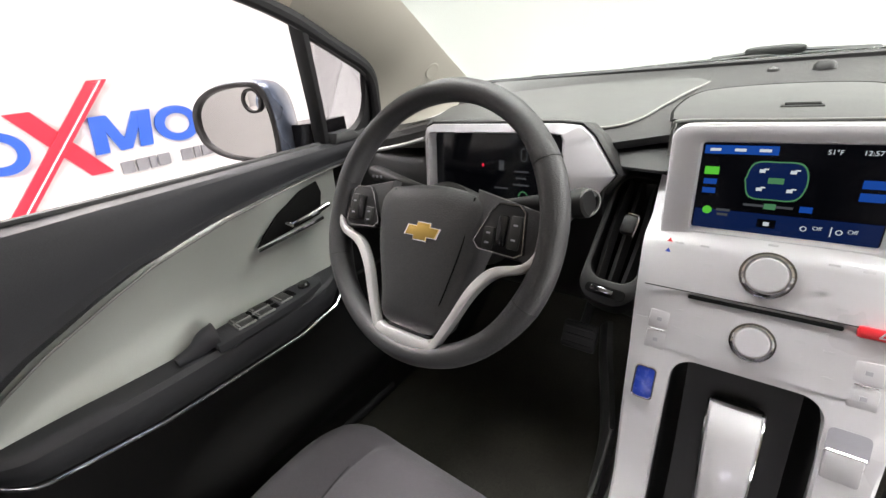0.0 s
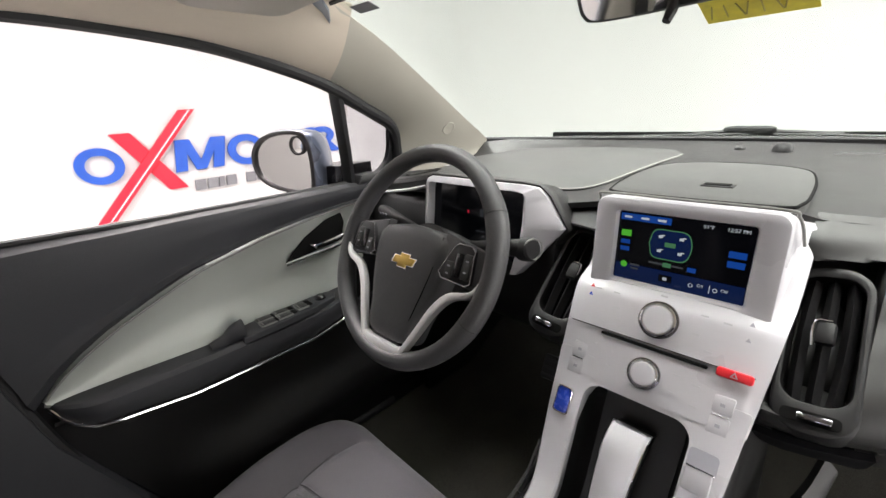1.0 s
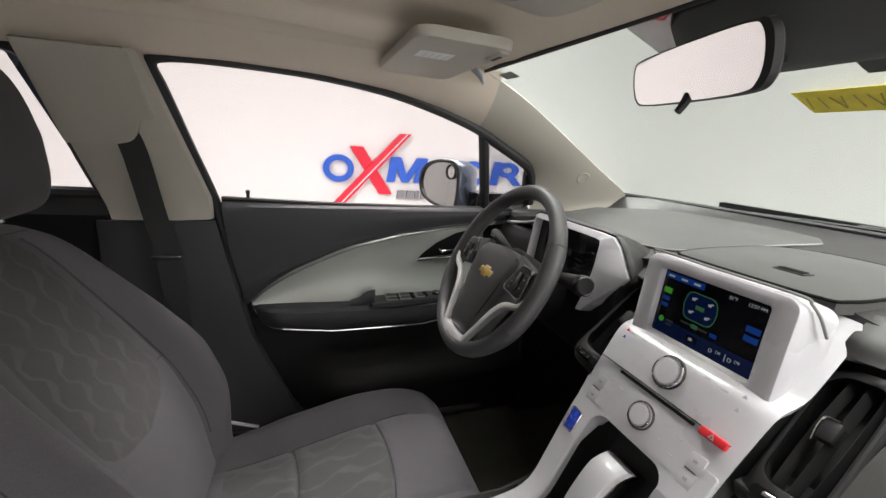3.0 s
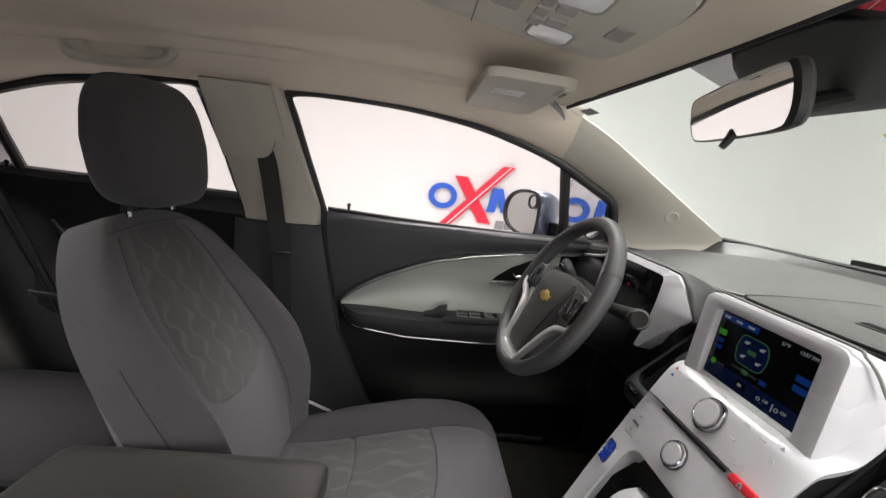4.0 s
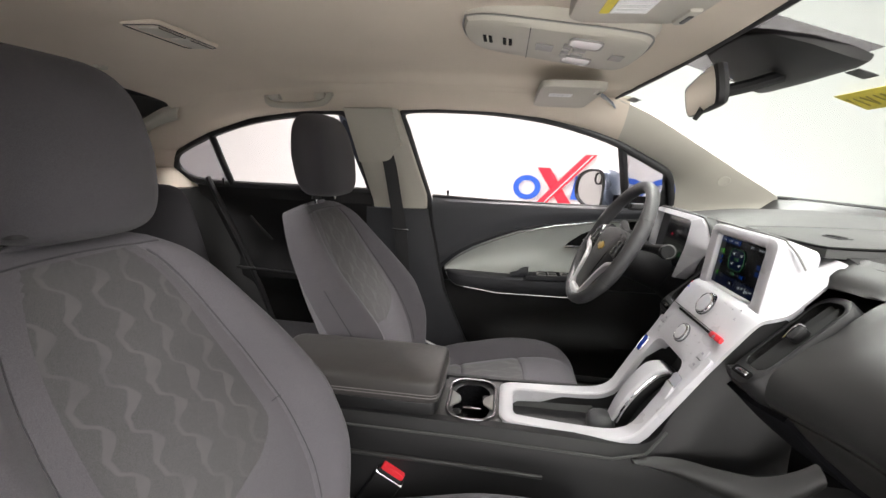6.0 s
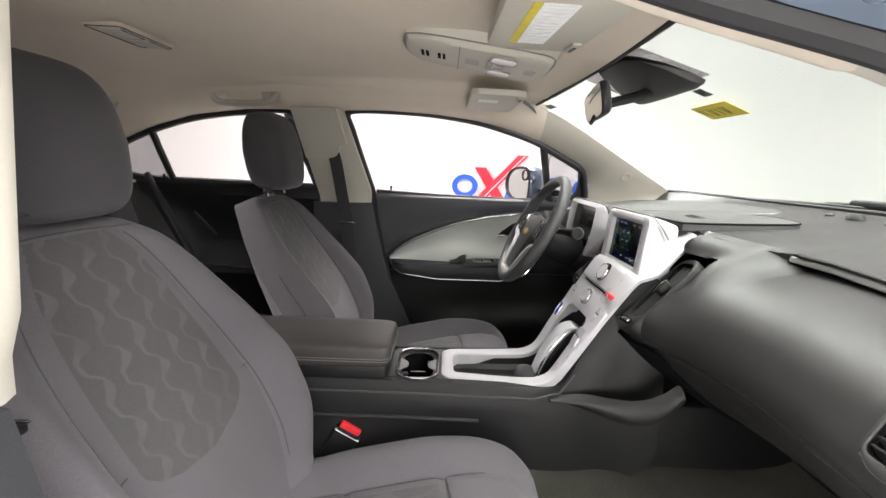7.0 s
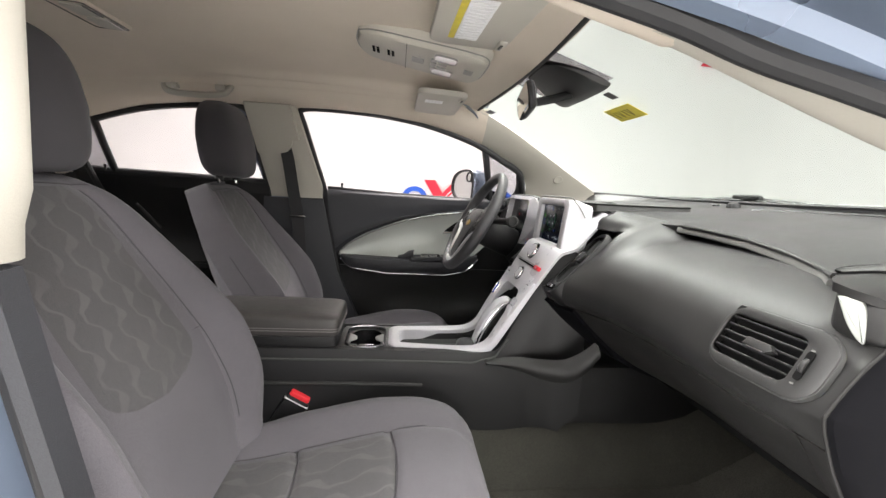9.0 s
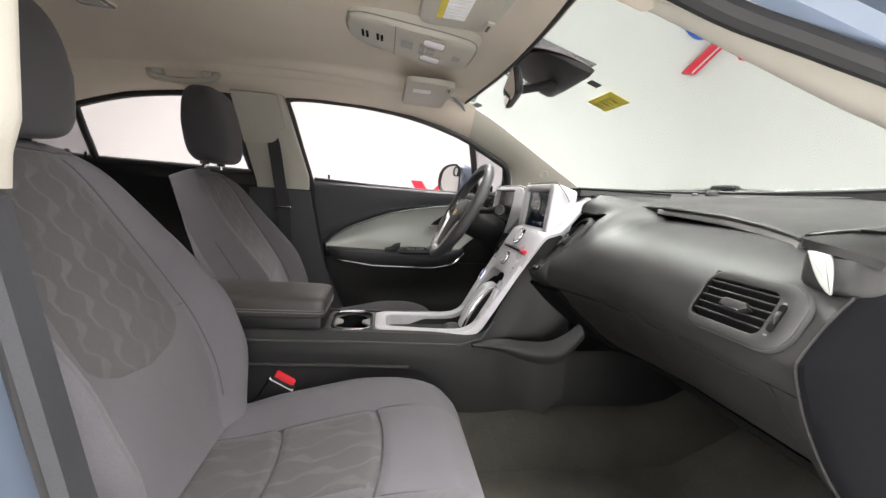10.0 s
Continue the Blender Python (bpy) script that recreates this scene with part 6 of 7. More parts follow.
for dz in (0.0, 0.006):
    outline = rrect(0.1830, 0.3810, 0.020, 5, 0, -0.675)
    part("stitching", tube([(x, y, 0.689 + dz) for x, y in outline], 0.0012, 5, closed=True), "belt_grey", arm)

# ---- front seats ----
RC = radians(24.5)
seat = thing("bucket_seat", -0.36, -0.40, 0.33, "charcoal fabric bucket seat with a wavy patterned insert", "car seat", group="front seats")
AX, FW = Vector((0, -math.sin(RC), math.cos(RC))), Vector((0, math.cos(RC), math.sin(RC)))
BASE = Vector((-0.36, -0.655, 0.475))
BL = 0.612
WID = [(0, 0.210), (0.10, 0.240), (0.25, 0.262), (0.42, 0.265), (0.6, 0.252), (0.75, 0.228), (0.86, 0.198), (0.94, 0.160), (0.985, 0.115), (1.0, 0.08)]
BOL = [(0, 0.030), (0.2, 0.062), (0.4, 0.066), (0.6, 0.045), (0.8, 0.020), (1.0, 0.0)]
THK = [(0, 0.10), (0.3, 0.115), (0.6, 0.10), (0.85, 0.075), (0.95, 0.055), (1.0, 0.02)]
CRV = [(0, 0.0), (0.2, 0.018), (0.4, 0.020), (0.7, 0.0), (0.9, -0.005), (0.97, -0.018), (1.0, -0.04)]


def soft(table, v, reach=0.055):
    """Value at v of a table of rows, its corners rounded off."""
    reach = min(reach, 0.9 * (1.0 - v))
    return sum(lerp(table, min(1.0, max(0.0, v + reach * k))) * w for k, w in ((-1, 0.12), (-0.6, 0.2), (0, 0.36), (0.6, 0.2), (1, 0.12)))


def back_front(u, v):
    a = abs(u)
    w = soft(BOL, v)
    return soft(CRV, v) + w * math.exp(-((a - 0.81) / 0.17) ** 2) - 0.060 * max(0, (a - 0.87) / 0.13) ** 2 - 0.007 * math.exp(-((a - 0.60) / 0.045) ** 2) * min(1, 8 * (1 - v))


def back_point(u, v, lift=0.0):
    return tuple(BASE + AX * (BL * v) + FW * (back_front(u, v) + lift) + Vector((soft(WID, v) * u, 0, 0)))


rows = []
for i in range(61):
    v = i / 60
    w, th = soft(WID, v), soft(THK, v)
    row = [back_point(u, v) for u in np.linspace(-1, 1, 45)]
    f1 = back_front(1, v)
    for k in range(1, 16):
        u = 1 - 2 * k / 16
        d = f1 - (th + f1) * (1 - abs(u) ** 5)
        row.append(tuple(BASE + AX * (BL * v) + FW * d + Vector((w * u * (1.0), 0, 0))))
    rows.append(row)
part("backrest", sheet(rows, close_u=True, cap=True), "fabric", seat, "charcoal fabric backrest with side bolsters")
# insert: patterned panel with a rounded lower end
rows = []
for i in range(33):
    f = i / 32
    v = 0.330 + f * 0.615
    lim = 0.555 * min(1.0, math.sqrt(max(0.0, 1 - max(0, (0.17 - f) / 0.17) ** 2)) + 0.02)
    lim *= lerp([(0, 1.0), (0.8, 1.0), (1.0, 0.95)], f)
    rows.append([back_point(u * lim, v, 0.0012 - 0.0030 * abs(u) ** 6) for u in np.linspace(-1, 1, 17)])
part("back_insert", sheet(rows), "pattern", seat, "wavy patterned fabric insert")
for s in (-1, 1):
    part("seam", tube([back_point(s * (0.605 + 0.05 * max(0.0, 0.45 - v)), v, 0.0009) for v in np.linspace(0.10, 0.93, 40)], 0.0014, 5), "headrest", seat)
    part("seam", tube([back_point(s * 0.955, v, 0.0009) for v in np.linspace(0.06, 0.62, 40)], 0.0012, 5), "headrest", seat)
    part("seam", tube([back_point(s * u, 0.435 - 0.02 * (u - 0.55), 0.0004) for u in np.linspace(0.545, 0.615, 5)], 0.0013, 5), "headrest", seat)
part("seam", tube([back_point(u, 0.957 - 0.02 * u * u, 0.0004) for u in np.linspace(-0.8, 0.8, 25)], 0.0013, 5), "headrest", seat)

# cushion
CY0, CY1 = -0.690, -0.115


def cush_point(u, f, lift=0.0):
    y = CY0 + (CY1 - CY0) * f
    w = soft([(0, 0.205), (0.15, 0.228), (0.5, 0.240), (0.8, 0.240), (0.93, 0.222), (1.0, 0.19)], f)
    base = soft([(0, 0.455), (0.2, 0.462), (0.4, 0.486), (0.6, 0.513), (0.75, 0.529), (0.88, 0.530), (0.95, 0.515), (0.985, 0.485), (1.0, 0.45)], f)
    a = abs(u)
    bol = soft([(0, 0.02), (0.3, 0.045), (0.6, 0.042), (0.85, 0.018), (1.0, 0.0)], f)
    z = base + bol * math.exp(-((a - 0.80) / 0.17) ** 2) - 0.075 * max(0, (a - 0.86) / 0.14) ** 2 - 0.008 * math.exp(-((a - 0.55) / 0.04) ** 2) * min(1, (1 - f) * 6)
    for q in (0.330, 0.655):
        z -= 0.007 * math.exp(-((f - q - 0.03 * (1 - (u / 0.55) ** 2)) / 0.012) ** 2) if a < 0.55 else 0
    return (-0.36 + w * u, y, z + lift)


rows = []
for i in range(61):
    f = i / 60
    row = [cush_point(u, f) for u in np.linspace(-1, 1, 49)]
    x0, x1 = row[0], row[-1]
    low = 0.38
    row += [(x1[0] - 0.004, x1[1], x1[2] - 0.03), (x1[0] - 0.02, x1[1], low), (x0[0] + 0.02, x0[1], low), (x0[0] + 0.004, x0[1], x0[2] - 0.03)]
    rows.append(row)
part("cushion", sheet(rows, close_u=True, cap=True), "fabric", seat, "charcoal fabric seat cushion")
rows = [[cush_point(u * 0.525, f + 0.026 * (1 - u * u) * (f - 0.10) / 0.56, 0.0012 - 0.0030 * abs(u) ** 6) for u in np.linspace(-1, 1, 17)] for f in np.linspace(0.10, 0.66, 40)]
part("cushion_insert", sheet(rows), "pattern", seat, "wavy patterned cushion insert")
for s in (-1, 1):
    part("cushion_seam", tube([cush_point(s * (0.530 + 0.16 * max(0.0, f - 0.62)), f, 0.0006) for f in np.linspace(0.10, 0.80, 26)], 0.0017, 5), "headrest", seat)
for q in (0.340, 0.665):
    part("cushion_seam", tube([cush_point(u, q + 0.026 * (1 - (u / 0.53) ** 2), 0.0022) for u in np.linspace(-0.53, 0.53, 15)], 0.0016, 5), "headrest", seat)
part("seat_base", box(-0.36, -0.42, 0.36, 0.40, 0.44, 0.07, 0.015, 2), "black", seat)
for s in (-1, 1):
    part("seat_rail", box(-0.36 + s * 0.19, -0.40, 0.335, 0.03, 0.55, 0.03, 0.004, 1), "black", seat)
    part("side_shield", box(-0.36 + s * 0.232, -0.50, 0.425, 0.030, 0.40, 0.075, 0.012, 3), "black", seat)
# headrest on two posts
HR = Vector((-0.36, -0.905, 1.152))


def hr_shape(x, y, z):
    k = 1 - 0.14 * max(0, z / 0.115) ** 2 - 0.10 * max(0, -z / 0.115)
    return (x * k, y * (1 - 0.25 * max(0, z / 0.115)) + 0.022 * (z / 0.115) * -0.6, z)


part("headrest", cushion(*HR, 0.250, 0.125, 0.228, 0.46, 0.58, 56, 28, None, hr_shape), "headrest", seat, "dark fabric headrest")
for s in (-1, 1):
    part("headrest_post", tube([(-0.36 + s * 0.065, -0.915, 1.09), (-0.36 + s * 0.065, -0.905, 1.02)], 0.005, 10), "dark_chrome", seat)
    part("post_guide", lathe([(0.013, 0), (0.012, 0.010), (0.007, 0.012)], 16, Matrix.Translation((-0.36 + s * 0.065, -0.905, 1.032))), "black", seat)
part("belt_anchor", tube([(-0.36 - 0.228, -0.640, 0.500), (-0.36 - 0.240, -0.58, 0.468)], 0.004, 6), "silver", seat)
BK = Matrix.Translation((-0.108, -0.596, 0.490)) @ Matrix.Rotation(radians(-30), 4, "X")
bk = part("belt_buckle", box(0, 0, 0, 0.036, 0.060, 0.106, 0.007, 2, BK), "black", seat, "black belt buckle with a red button")
part("red_button", box(0, 0, 0, 0.031, 0.050, 0.022, 0.005, 2, BK @ Matrix.Translation((0, 0, 0.053))), "red", bk)
part("button_frame", box(0, 0, 0, 0.037, 0.061, 0.004, 0.001, 1, BK @ Matrix.Translation((0, 0, 0.042))), "silver", bk)
part("buckle_strap", tube([(-0.112, -0.625, 0.450), (-0.118, -0.655, 0.410)], 0.014, 8), "black", bk)
part("belt_anchor", tube([(-0.150, -0.595, 0.466), (-0.166, -0.645, 0.478), (-0.176, -0.680, 0.486)], 0.0045, 8), "silver", seat)
part("recline_lever", box(-0.155, -0.655, 0.470, 0.012, 0.05, 0.03, 0.004, 2), "black", seat)
bpy.context.view_layer.update()
# passenger's seat: its mirror image along the aisle
seat2 = copy_thing(seat, Matrix.Translation((0.379, -0.40, 0.347)))
for ob in seat2.children_recursive:
    if ob.name.split(".")[0] in ("belt_buckle", "belt_anchor", "recline_lever"):
        me = ob.data.copy()
        me.transform(Matrix.Translation((-0.379, 0, -0.017)) @ Matrix.Diagonal((-1, 1, 1, 1)) @ Matrix.Translation((0.36, 0, 0)))
        me.flip_normals()
        ob.data = me
        for ch in ob.children:
            m2 = ch.data.copy()
            m2.transform(Matrix.Translation((-0.379, 0, -0.017)) @ Matrix.Diagonal((-1, 1, 1, 1)) @ Matrix.Translation((0.36, 0, 0)))
            m2.flip_normals()
            ch.data = m2

# it is slid further back on its rails
for ob in seat2.children:
    if ob.name.split(".")[0] in ("cushion", "cushion_insert", "cushion_seam"):
        ob.data = ob.data.copy()
        ob.data.transform(Matrix.Translation((0, -0.045, 0)))
    elif ob.name.split(".")[0] in ("headrest", "headrest_post"):
        ob.data = ob.data.copy()
        ob.data.transform(Matrix.Translation((-0.017, -0.042, -0.022)))

# ---- rear seats ----
rear = thing("bench_seat", 0, -1.35, 0.33, "rear bench seat with upright fabric backrests darkened for shade", "car seat")
for s in (-1, 1):
    part("seat_back", cushion(s * 0.36, -1.56, 0.73, 0.50, 0.17, 0.62, 0.3, 0.35, 40, 22, Matrix.Rotation(radians(14), 4, "X")), "shaded_rear_fabric", rear)
    part("seat_cushion", cushion(s * 0.36, -1.22, 0.46, 0.50, 0.52, 0.17, 0.35, 0.35, 40, 16), "headrest", rear, "charcoal fabric seat cushion")
    part("headrest", cushion(s * 0.250, -1.63, 1.140, 0.235, 0.09, 0.15, 0.4, 0.5, 32, 16), "shaded_rear_fabric", rear)
    part("headrest_post", tube([(s * 0.30, -1.63, 1.08), (s * 0.30, -1.625, 1.01)], 0.006, 8), "chrome", rear)
    part("release_latch", box(s * 0.41, -1.605, 1.047, 0.060, 0.030, 0.010, 0.003, 2), "chrome", rear, "chrome backrest release latch")
part("tunnel_console", box(0, -1.30, 0.52, 0.20, 0.60, 0.22, 0.03, 3), "black", rear)


def ribbon(pts, width, across, thick=0.002):
    a = Vector(across).normalized() * (width / 2)
    return sheet([[tuple(Vector(p) - a), tuple(Vector(p)), tuple(Vector(p) + a)] for p in pts], thick=thick)


for s in (-1, 1):
    rb = thing("rear_seat_belt", s * 0.52, -1.5, 0.6, "black rear seat belt with a metal tongue", "seat belt", group="rear seat belts")
    part("webbing", ribbon(spline([(s * 0.525, -1.635, 1.035), (s * 0.53, -1.575, 0.95), (s * 0.53, -1.545, 0.87), (s * 0.52, -1.49, 0.70), (s * 0.50, -1.45, 0.58)], 20), 0.046, (1, 0.1, 0.35 * s)), "belt", rb)
    part("tongue", prism(rrect(0.034, 0.030, 0.006), 0.004, plane_at((s * 0.530, -1.530, 0.878), (1, 0.1, 0.2 * s), (0, -0.4, 0.9)), 0.001), "chrome", rb)

# ---- seat belts at the door pillars ----
for s in (-1, 1):
    fb = thing("front_seat_belt", s * 0.68, -0.75, 0.9, "black seat belt hanging from the door pillar", "seat belt", group="front seat belts")
    high = [(s * 0.626, -0.800, 1.178), (s * 0.642, -0.788, 1.12), (s * 0.658, -0.772, 1.0)] if s < 0 else [(s * 0.672, -0.795, 1.170), (s * 0.664, -0.775, 1.12), (s * 0.662, -0.765, 1.0)]
    pts = spline(high + [(s * 0.656, -0.752, 0.89), (s * 0.650, -0.735, 0.70), (s * 0.645, -0.70, 0.50)], 24)
    part("webbing", ribbon(pts, 0.046, (0.12 * s, 1, 0)), "belt", fb)
    cover = [(-0.897, 1.134)] + spline([(-0.845, 1.134), (-0.805, 1.138), (-0.780, 1.150), (-0.764, 1.186)], 12) + [(-0.742, 1.192), (-0.766, 1.318), (-0.928, 1.318)]
    if s < 0:
        part("slot_cover", prism([(y, z - 1.19) for y, z in cover], s * 0.020, plane_at((s * 0.610, 0, 1.19), (0, 1, 0), (s * -0.38, 0, 1))), "pillar", fb, "cream cover over the belt's slot")
    part("tongue", box(s * 0.648, -0.752, 0.897, 0.012, 0.060, 0.008, 0.002), "black", fb)
    part("tongue_edge", box(s * 0.641, -0.745, 0.901, 0.004, 0.045, 0.003, 0.001), "chrome", fb)

# ---- overhead ----
rvm = thing("rear_view_mirror", 0.0, -0.04, 1.27, "black framed rear-view mirror on an arm", "mirror")
RM = plane_at((-0.002, -0.050, 1.270), (0.985, -0.16, 0.02), (0.0, -0.19, 0.98)) @ Matrix.Diagonal((0.87, 0.83, 1, 1))
ro = spline([(-0.118, 0.0), (-0.114, 0.026), (-0.095, 0.036), (0.0, 0.040), (0.095, 0.040), (0.116, 0.030), (0.120, 0.0), (0.112, -0.026), (0.09, -0.036), (0.0, -0.036), (-0.09, -0.032), (-0.112, -0.022), (-0.118, 0.0)], 61)[:-1]
rows = [[tuple(RM @ Vector((x * k, y * k, d))) for x, y in ro] for k, d in ((0.94, 0.006), (1.0, 0.003), (1.02, -0.004), (0.97, -0.011), (0.8, -0.016), (0.4, -0.019), (0.05, -0.020))]
part("shell", sheet(rows, close_u=True), "black", rvm)
part("mirror_glass", prism(mscale(ro, 0.945), 0.002, RM @ Matrix.Translation((0, 0, 0.0035))), "mirror", rvm)
part("arm", tube([(0.0, -0.020, 1.275), (0.004, 0.02, 1.285), (0.008, 0.065, 1.300)], 0.011, 10), "black", rvm)
part("toggle", tube([(0.0, -0.048, 1.248), (-0.001, -0.052, 1.238), (-0.003, -0.057, 1.229)], [0.0055, 0.005, 0.004], 10), "black", rvm)
pod = thing("windscreen_sensor_pod", 0.0, 0.05, 1.31, "black sensor housing on the windscreen behind the mirror", "sensor housing")
rows = []
for y, zt, zb, w in ((-0.030, 1.356, 1.348, 0.070), (-0.005, 1.347, 1.334, 0.095), (0.035, 1.333, 1.312, 0.118), (0.075, 1.317, 1.291, 0.130), (0.090, 1.310, 1.287, 0.131), (0.104, 1.304, 1.289, 0.130), (0.110, 1.302, 1.298, 0.122)):
    rows.append([(w * a + 0.004, y, zb + (zt - zb) * b) for a, b in ((-1, 0.9), (-0.97, 0.4), (-0.8, 0.08), (0, 0), (0.8, 0.08), (0.97, 0.4), (1, 0.9), (0.9, 1.0), (0, 1.0), (-0.9, 1.0))])
part("housing", sheet(rows, close_u=True, cap=True), "dash", pod)
p0 = [on_windscreen(-0.140, 0.01), on_windscreen(0.150, 0.01), on_windscreen(0.158, 0.21), on_windscreen(-0.152, 0.21)]
fp = part("frit_patch", sheet([[p0[0], p0[1]], [p0[3], p0[2]]], thick=0.0008), "quarter_glass", pod, "greyed glass round the sensor housing")
fp.visible_shadow = False

st1 = [on_windscreen(-0.052, 0.335), on_windscreen(0.070, 0.335), on_windscreen(0.072, 0.43), on_windscreen(-0.050, 0.43)]
yel = part("yellow_sticker", sheet([[st1[0], st1[1]], [st1[3], st1[2]]], thick=0.0008), "yellow")
tagged(yel, "yellow paper sticker with unreadable marks on the windscreen", "sticker")
yv = [Vector(p) for p in st1]
for k in range(7):
    a = 0.12 + 0.11 * k
    q = [yv[0].lerp(yv[1], a).lerp(yv[3].lerp(yv[2], a), v) + Vector((0, -0.002, -0.002)) for v in (0.25, 0.75)]
    part("ink_bar", tube([tuple(q[0]), tuple(q[1] + Vector((0.006 * (k % 3 - 1), 0, 0)))], 0.0010, 5), "ink", yel)
sq = [on_windscreen(0.046, 0.27), on_windscreen(0.075, 0.27), on_windscreen(0.076, 0.30), on_windscreen(0.047, 0.30)]
tagged(part("toll_tag", sheet([[sq[0], sq[1]], [sq[3], sq[2]]], thick=0.001), "dash"), "small dark sticker on the windscreen", "sticker")
cs = [on_windscreen(-0.515, 0.06), on_windscreen(-0.47, 0.06), on_windscreen(-0.47, 0.09), on_windscreen(-0.515, 0.09)]
tagged(part("corner_sticker", sheet([[cs[0], cs[1]], [cs[3], cs[2]]], thick=0.001), "sign_grey"), "small grey mark in the windscreen's upper corner", "sticker")

for s in (-1, 1):
    vis = thing("sun_visor", s * 0.33, -0.22, 1.335, "cream sun visor folded up with paper warning labels", "sun visor", group="sun visors")
    vm = plane_at((s * 0.368, -0.237, 1.327), (1, 0, -0.065 if s > 0 else 0.0), (0, -1, 0.03))
    part("panel", prism(rrect(0.335, 0.150, 0.030, 6), 0.016, vm @ Matrix.Translation((0, 0, -0.004)), 0.005), "pillar", vis)
    if s > 0:
        part("label_paper", prism(rrect(0.200, 0.042, 0.002), 0.0006, vm @ Matrix.Translation((-0.015, 0.010, 0.0123))), "paper", vis, "white printed warning label")
        part("label_stripe", prism(rrect(0.200, 0.011, 0.002), 0.0006, vm @ Matrix.Translation((-0.015, 0.0375, 0.0123))), "yellow", vis, "yellow stripe of the label")
        for k in range(13):
            part("text_bar", on(vm, -0.108 + 0.015 * k, 0.010, 0.0022, 0.034, 0.0130), "paper_print", vis)
    else:
        part("label_paper", prism(rrect(0.046, 0.056, 0.002), 0.0006, vm @ Matrix.Translation((0.060, 0.020, 0.0123))), "paper", vis, "white printed warning label")
        for k in range(4):
            part("text_bar", on(vm, 0.060, 0.036 - 0.011 * k, 0.036, 0.0018, 0.0130), "paper_print", vis)
    part("clip", box(0, 0, 0, 0.060, 0.016, 0.012, 0.004, 2, vm @ Matrix.Translation((-s * 0.125, -0.060, 0.010))), "pillar", vis)
    part("clip_slot", box(0, 0, 0, 0.030, 0.006, 0.004, 0.001, 1, vm @ Matrix.Translation((-s * 0.125, -0.060, 0.0155))), "dash", vis)

oh = thing("overhead_console", 0.0, -0.30, 1.36, "cream overhead console with grilles, buttons and map lamps", "overhead console")
OM = plane_at((0.0, -0.298, 1.3545), (-1, 0, 0), (0, 1, -0.155)) @ Matrix.Diagonal((1.12, 1.0, 1, 1))
OUT = spline([(-0.060, -0.165), (0.0, -0.175), (0.060, -0.165), (0.082, -0.12), (0.092, 0.0), (0.096, 0.08), (0.082, 0.130), (0.0, 0.140), (-0.082, 0.130), (-0.096, 0.08), (-0.092, 0.0), (-0.082, -0.12), (-0.060, -0.165)], 61)[:-1]
rows = [[tuple(OM @ Vector((x * k, y * k, d))) for x, y in OUT] for k, d in ((1.05, -0.022), (1.0, -0.006), (0.97, 0.004), (0.92, 0.008), (0.5, 0.009), (0.02, 0.009))]
part("body", sheet(rows, close_u=True, cap=True), "pillar", oh)
for gy in (-0.128, -0.092):
    for dy in (-0.0052, 0.0052):
        for x in (-0.013, 0.0, 0.013):
            part("grille_slot", box(0, 0, 0, 0.009, 0.0062, 0.002, 0.0005, 1, OM @ Matrix.Translation((x, gy + dy, 0.0094))), "void", oh)
part("outline", tube([tuple(OM @ Vector((x * 1.005, y * 1.005, -0.003))) for x, y in OUT], 0.0016, 6, closed=True), "strip", oh)
part("seam", box(0, 0, 0, 0.165, 0.0015, 0.002, 0, 1, OM @ Matrix.Translation((0, -0.055, 0.0088))), "dash", oh)
part("sensor_window", box(0, 0, 0, 0.034, 0.030, 0.003, 0.001, 1, OM @ Matrix.Translation((0.0, -0.026, 0.0095))), "console_grey", oh)
for s in (-1, 1):
    part("lens_frame", ring(rrect(0.045, 0.055, 0.012), rrect(0.039, 0.049, 0.010), 0.0035, OM @ Matrix.Translation((s * 0.048, 0.038, 0.008))), "console_grey", oh)
    part("map_lens", prism(rrect(0.040, 0.050, 0.010), 0.003, OM @ Matrix.Translation((s * 0.048, 0.038, 0.008)), 0.001), "lens", oh, "clear map lamp lens")
    part("lamp_button", box(0, 0, 0, 0.016, 0.022, 0.005, 0.002, 2, OM @ Matrix.Translation((s * 0.016, 0.034, 0.0095))), "console_grey", oh)
for k in range(3):
    part("call_button", box(0, 0, 0, 0.020, 0.014, 0.005, 0.002, 2, OM @ Matrix.Translation((-0.026 + 0.026 * k, 0.012, 0.0095))), "console_grey", oh)
part("mic_patch", box(0, 0, 0, 0.030, 0.022, 0.002, 0.0005, 1, OM @ Matrix.Translation((0.0, 0.100, 0.0095))), "console_grey", oh)

for s in (-1, 1):
    gh = thing("grab_handle", s * 0.47, -1.06, 1.33, "beige folding grab handle on the roof rail", "grab handle", group="grab handles")
    part("bar", tube(spline([(s * 0.500, -1.158, 1.345), (s * 0.486, -1.146, 1.318), (s * 0.476, -1.11, 1.308), (s * 0.473, -1.05, 1.306), (s * 0.476, -0.99, 1.310), (s * 0.488, -0.956, 1.322), (s * 0.505, -0.944, 1.348)], 26), 0.0105, 10), "pillar", gh)
    for y in (-1.13, -0.975):
        part("foot", box(s * 0.500, y, 1.338, 0.034, 0.036, 0.026, 0.008, 2), "pillar", gh)
dome = thing("dome_lamp", 0.02, -1.04, 1.375, "narrow cream roof lamp with bright lens edges", "lamp")
DM = plane_at((0.033, -1.033, 1.3705), (-1, 0.0, 0), (0.0, 1.0, -0.02))
part("body", prism(rrect(0.165, 0.082, 0.012), 0.007, DM @ Matrix.Translation((0, 0, -0.003)), 0.003), "liner", dome)
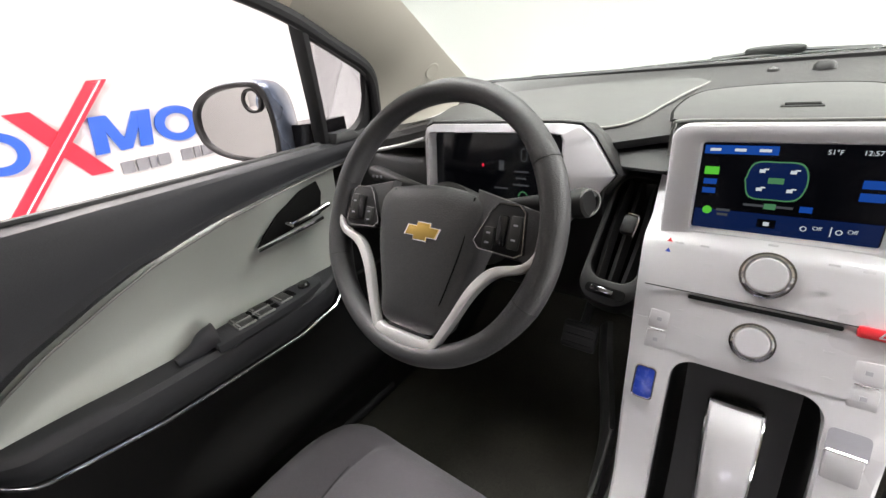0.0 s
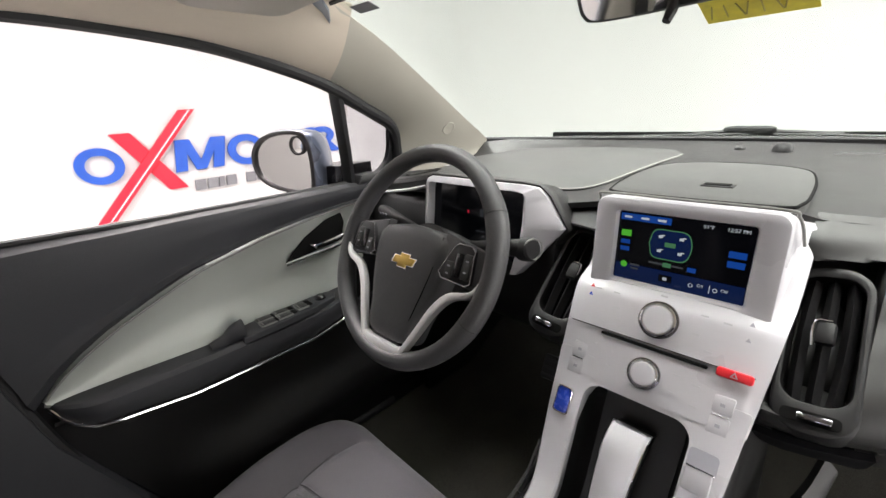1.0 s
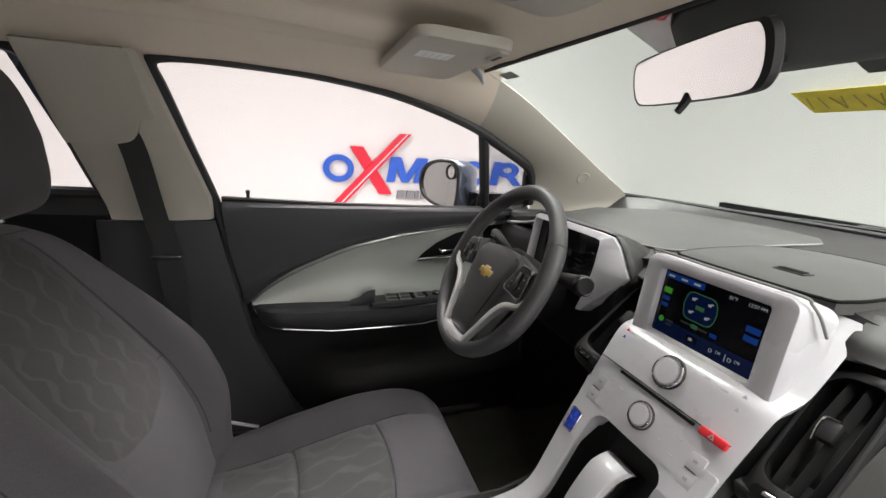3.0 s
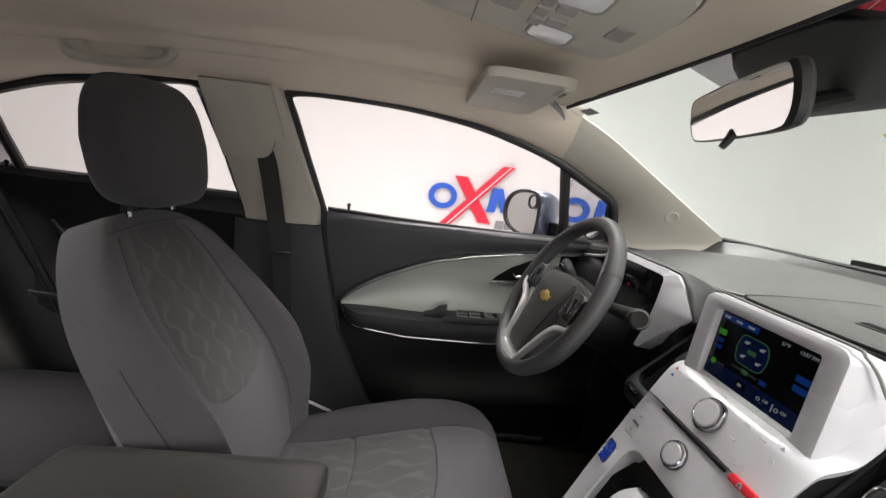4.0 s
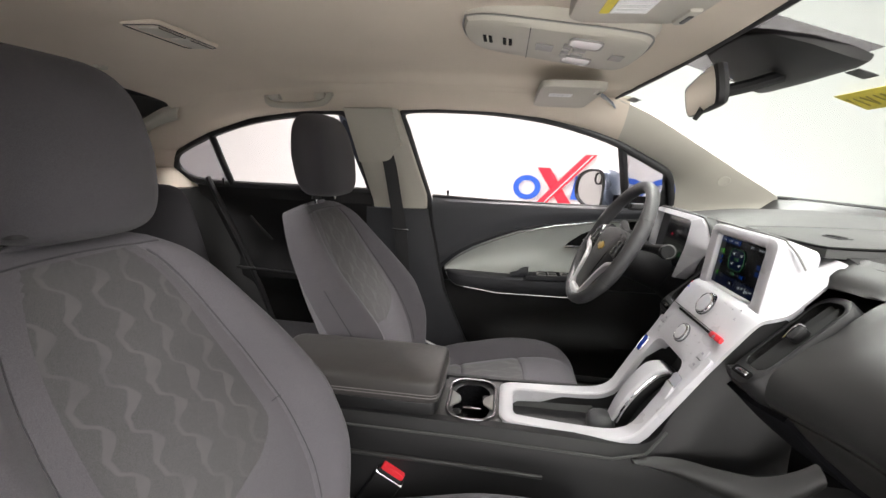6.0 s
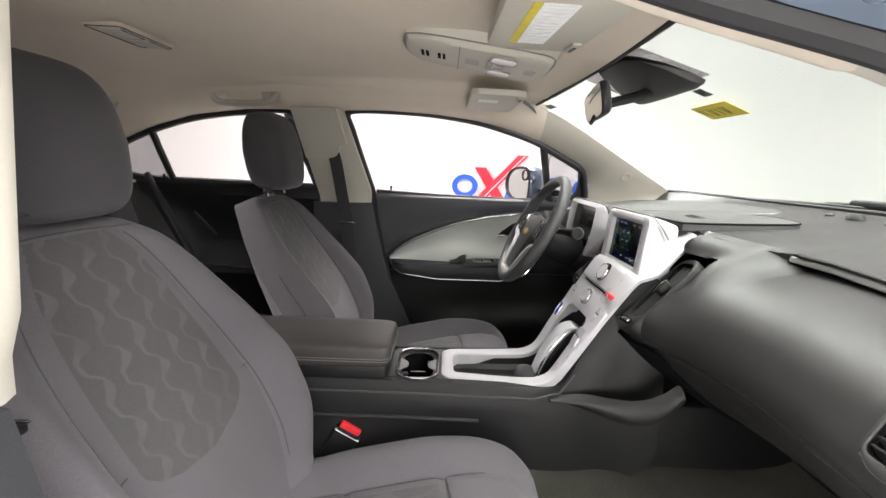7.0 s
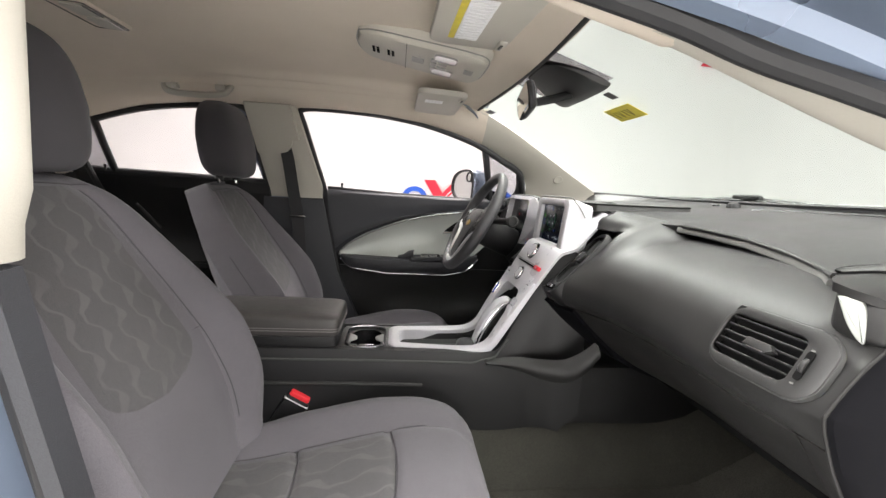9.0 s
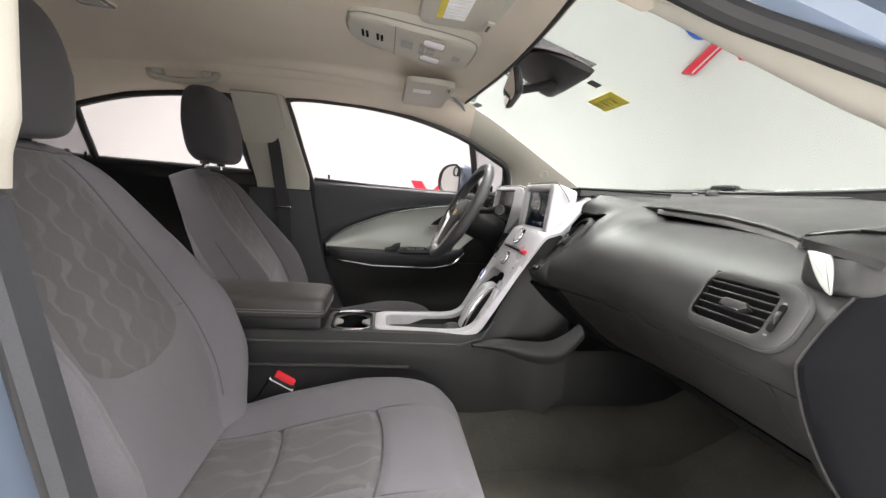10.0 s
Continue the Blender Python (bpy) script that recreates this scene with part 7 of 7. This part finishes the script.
part("recess_line", ring(rrect(0.158, 0.075, 0.010), rrect(0.152, 0.069, 0.008), 0.0012, DM @ Matrix.Translation((0, 0, 0.0042))), "dash", dome)
for s in (-1, 1):
    part("lens", prism(rrect(0.062, 0.046, 0.008), 0.004, DM @ Matrix.Translation((s * 0.038, 0.008, 0.004)), 0.001), "pillar", dome)
    part("lens_edge", box(0, 0, 0, 0.062, 0.0035, 0.004, 0.001, 1, DM @ Matrix.Translation((s * 0.038, 0.032, 0.007))), "chrome", dome)
hook = part("coat_hook", box(-0.104, -1.348, 1.343, 0.030, 0.016, 0.010, 0.004, 2), "pillar")
tagged(hook, "small beige clip on the headliner", "clip")

# ---- tailgate glass and parcel area ----
tg = part("rear_window", sheet([[(x, y, 1.318 - 0.55 * (-1.47 - y) ** 1.1) for x in np.linspace(-0.56, 0.56, 9)] for y in np.linspace(-2.0, -1.47, 10)], thick=0.005), "rear_glass")
tg.visible_shadow = False
tagged(tg, "sloping rear window with fine heating lines", "window", kind="structure")


def tail_glass_z(y):
    return 1.318 - 0.55 * max(0.0, -1.47 - y) ** 1.1


part("top_band", sheet([[(x, y, (tail_glass_z(y) - 0.006) * (1 - v) + v * (1.350 - 0.036 * (abs(x) / 0.465) ** 3.2)) for x in np.linspace(-0.47, 0.47, 21)] for y, v in ((-1.500, 0.0), (-1.485, 0.1), (-1.455, 1.0))], thick=0.003), "black", tg, "black upper border of the rear window")
for s in (-1, 1):
    part("side_band", sheet([[(s * x, y, tail_glass_z(y) - 0.006) for x in (0.30 - 0.10 * v, 0.38 - 0.08 * v, 0.475 - 0.04 * v)] for y, v in ((-1.475, 0.0), (-1.55, 0.15), (-1.70, 0.55), (-1.95, 1.0))], thick=0.003), "black", tg, "black side border of the rear window")
    rows = [[(s * (0.470 - 0.045 * v - 0.012 * math.sin(math.pi * w)), y - 0.01 * w, tail_glass_z(y) - 0.010 - 0.052 * w) for w in (0, 0.25, 0.5, 0.75, 1)] for y, v in ((-1.455, 0.0), (-1.50, 0.1), (-1.60, 0.3), (-1.75, 0.6), (-1.92, 1.0))]
    tagged(part("tailgate_side_trim", sheet(rows, thick=0.008), "pillar"), "pale plastic trim along the rear window's side", "trim", kind="structure")
for k in range(72):
    x = -0.29 + 0.0081 * k
    part("heating_line", tube([(x, y, tail_glass_z(y) - 0.005) for y in (-1.498, -1.55, -1.60)], 0.0015, 5), "black", tg)
tagged(part("parcel_shelf", box(0, -1.80, 0.90, 1.2, 0.50, 0.02, 0.005), "black"), "dark cover over the load space", "shelf", kind="structure")
tagged(part("tail_panel", box(0, -2.05, 0.70, 1.4, 0.04, 0.75, 0.01), "black"), "dark panel at the tail", "trim", kind="structure")

# ---- wipers and cowl outside the windscreen ----
wip = thing("wiper", -0.1, 0.66, 1.07, "black windscreen wiper parked at the glass's foot", "wiper", group="wipers")
part("blade", tube(spline([(-0.40, 0.580, 1.058), (-0.20, 0.625, 1.062), (0.0, 0.650, 1.062), (0.20, 0.655, 1.058)], 20), 0.0036, 6), "black", wip)
part("arm", tube(spline([(-0.16, 0.640, 1.064), (-0.05, 0.660, 1.068), (0.10, 0.680, 1.060)], 10), 0.005, 6), "black", wip)
part("joint", cushion(-0.055, 0.655, 1.070, 0.100, 0.026, 0.020, 0.5, 0.5, 24, 10), "black", wip)
copy_thing(wip, Matrix.Translation((0.40, 0.615, 1.050)))
tagged(part("cowl", sheet([[(x, y + 0.06 * (1 - (x / 0.66) ** 2), 1.032 - 0.02 * abs(x) - 0.10 * max(0.0, y - 0.58)) for x in np.linspace(-0.70, 0.70, 17)] for y in (0.50, 0.58, 0.70, 0.80)], thick=0.01), "black"), "black plastic cowl under the wipers", "cowl", kind="structure")

# ---- pedals ----
ped = thing("brake_pedal", -0.28, 0.30, 0.5, "black rubber brake pedal on its arm", "pedal")
part("pad", box(0, 0, 0, 0.075, 0.014, 0.06, 0.006, 2, Matrix.Translation((-0.285, 0.26, 0.55)) @ Matrix.Rotation(radians(-30), 4, "X")), "black", ped)
part("arm", tube([(-0.285, 0.28, 0.56), (-0.285, 0.42, 0.68), (-0.285, 0.5, 0.80)], 0.01, 8), "black", ped)
for k in range(3):
    part("ridge", box(0, 0, 0, 0.065, 0.003, 0.006, 0.001, 1, Matrix.Translation((-0.285, 0.2515 + 0.009 * (k - 1), 0.554 + 0.016 * (k - 1))) @ Matrix.Rotation(radians(-30), 4, "X")), "rubber", ped)
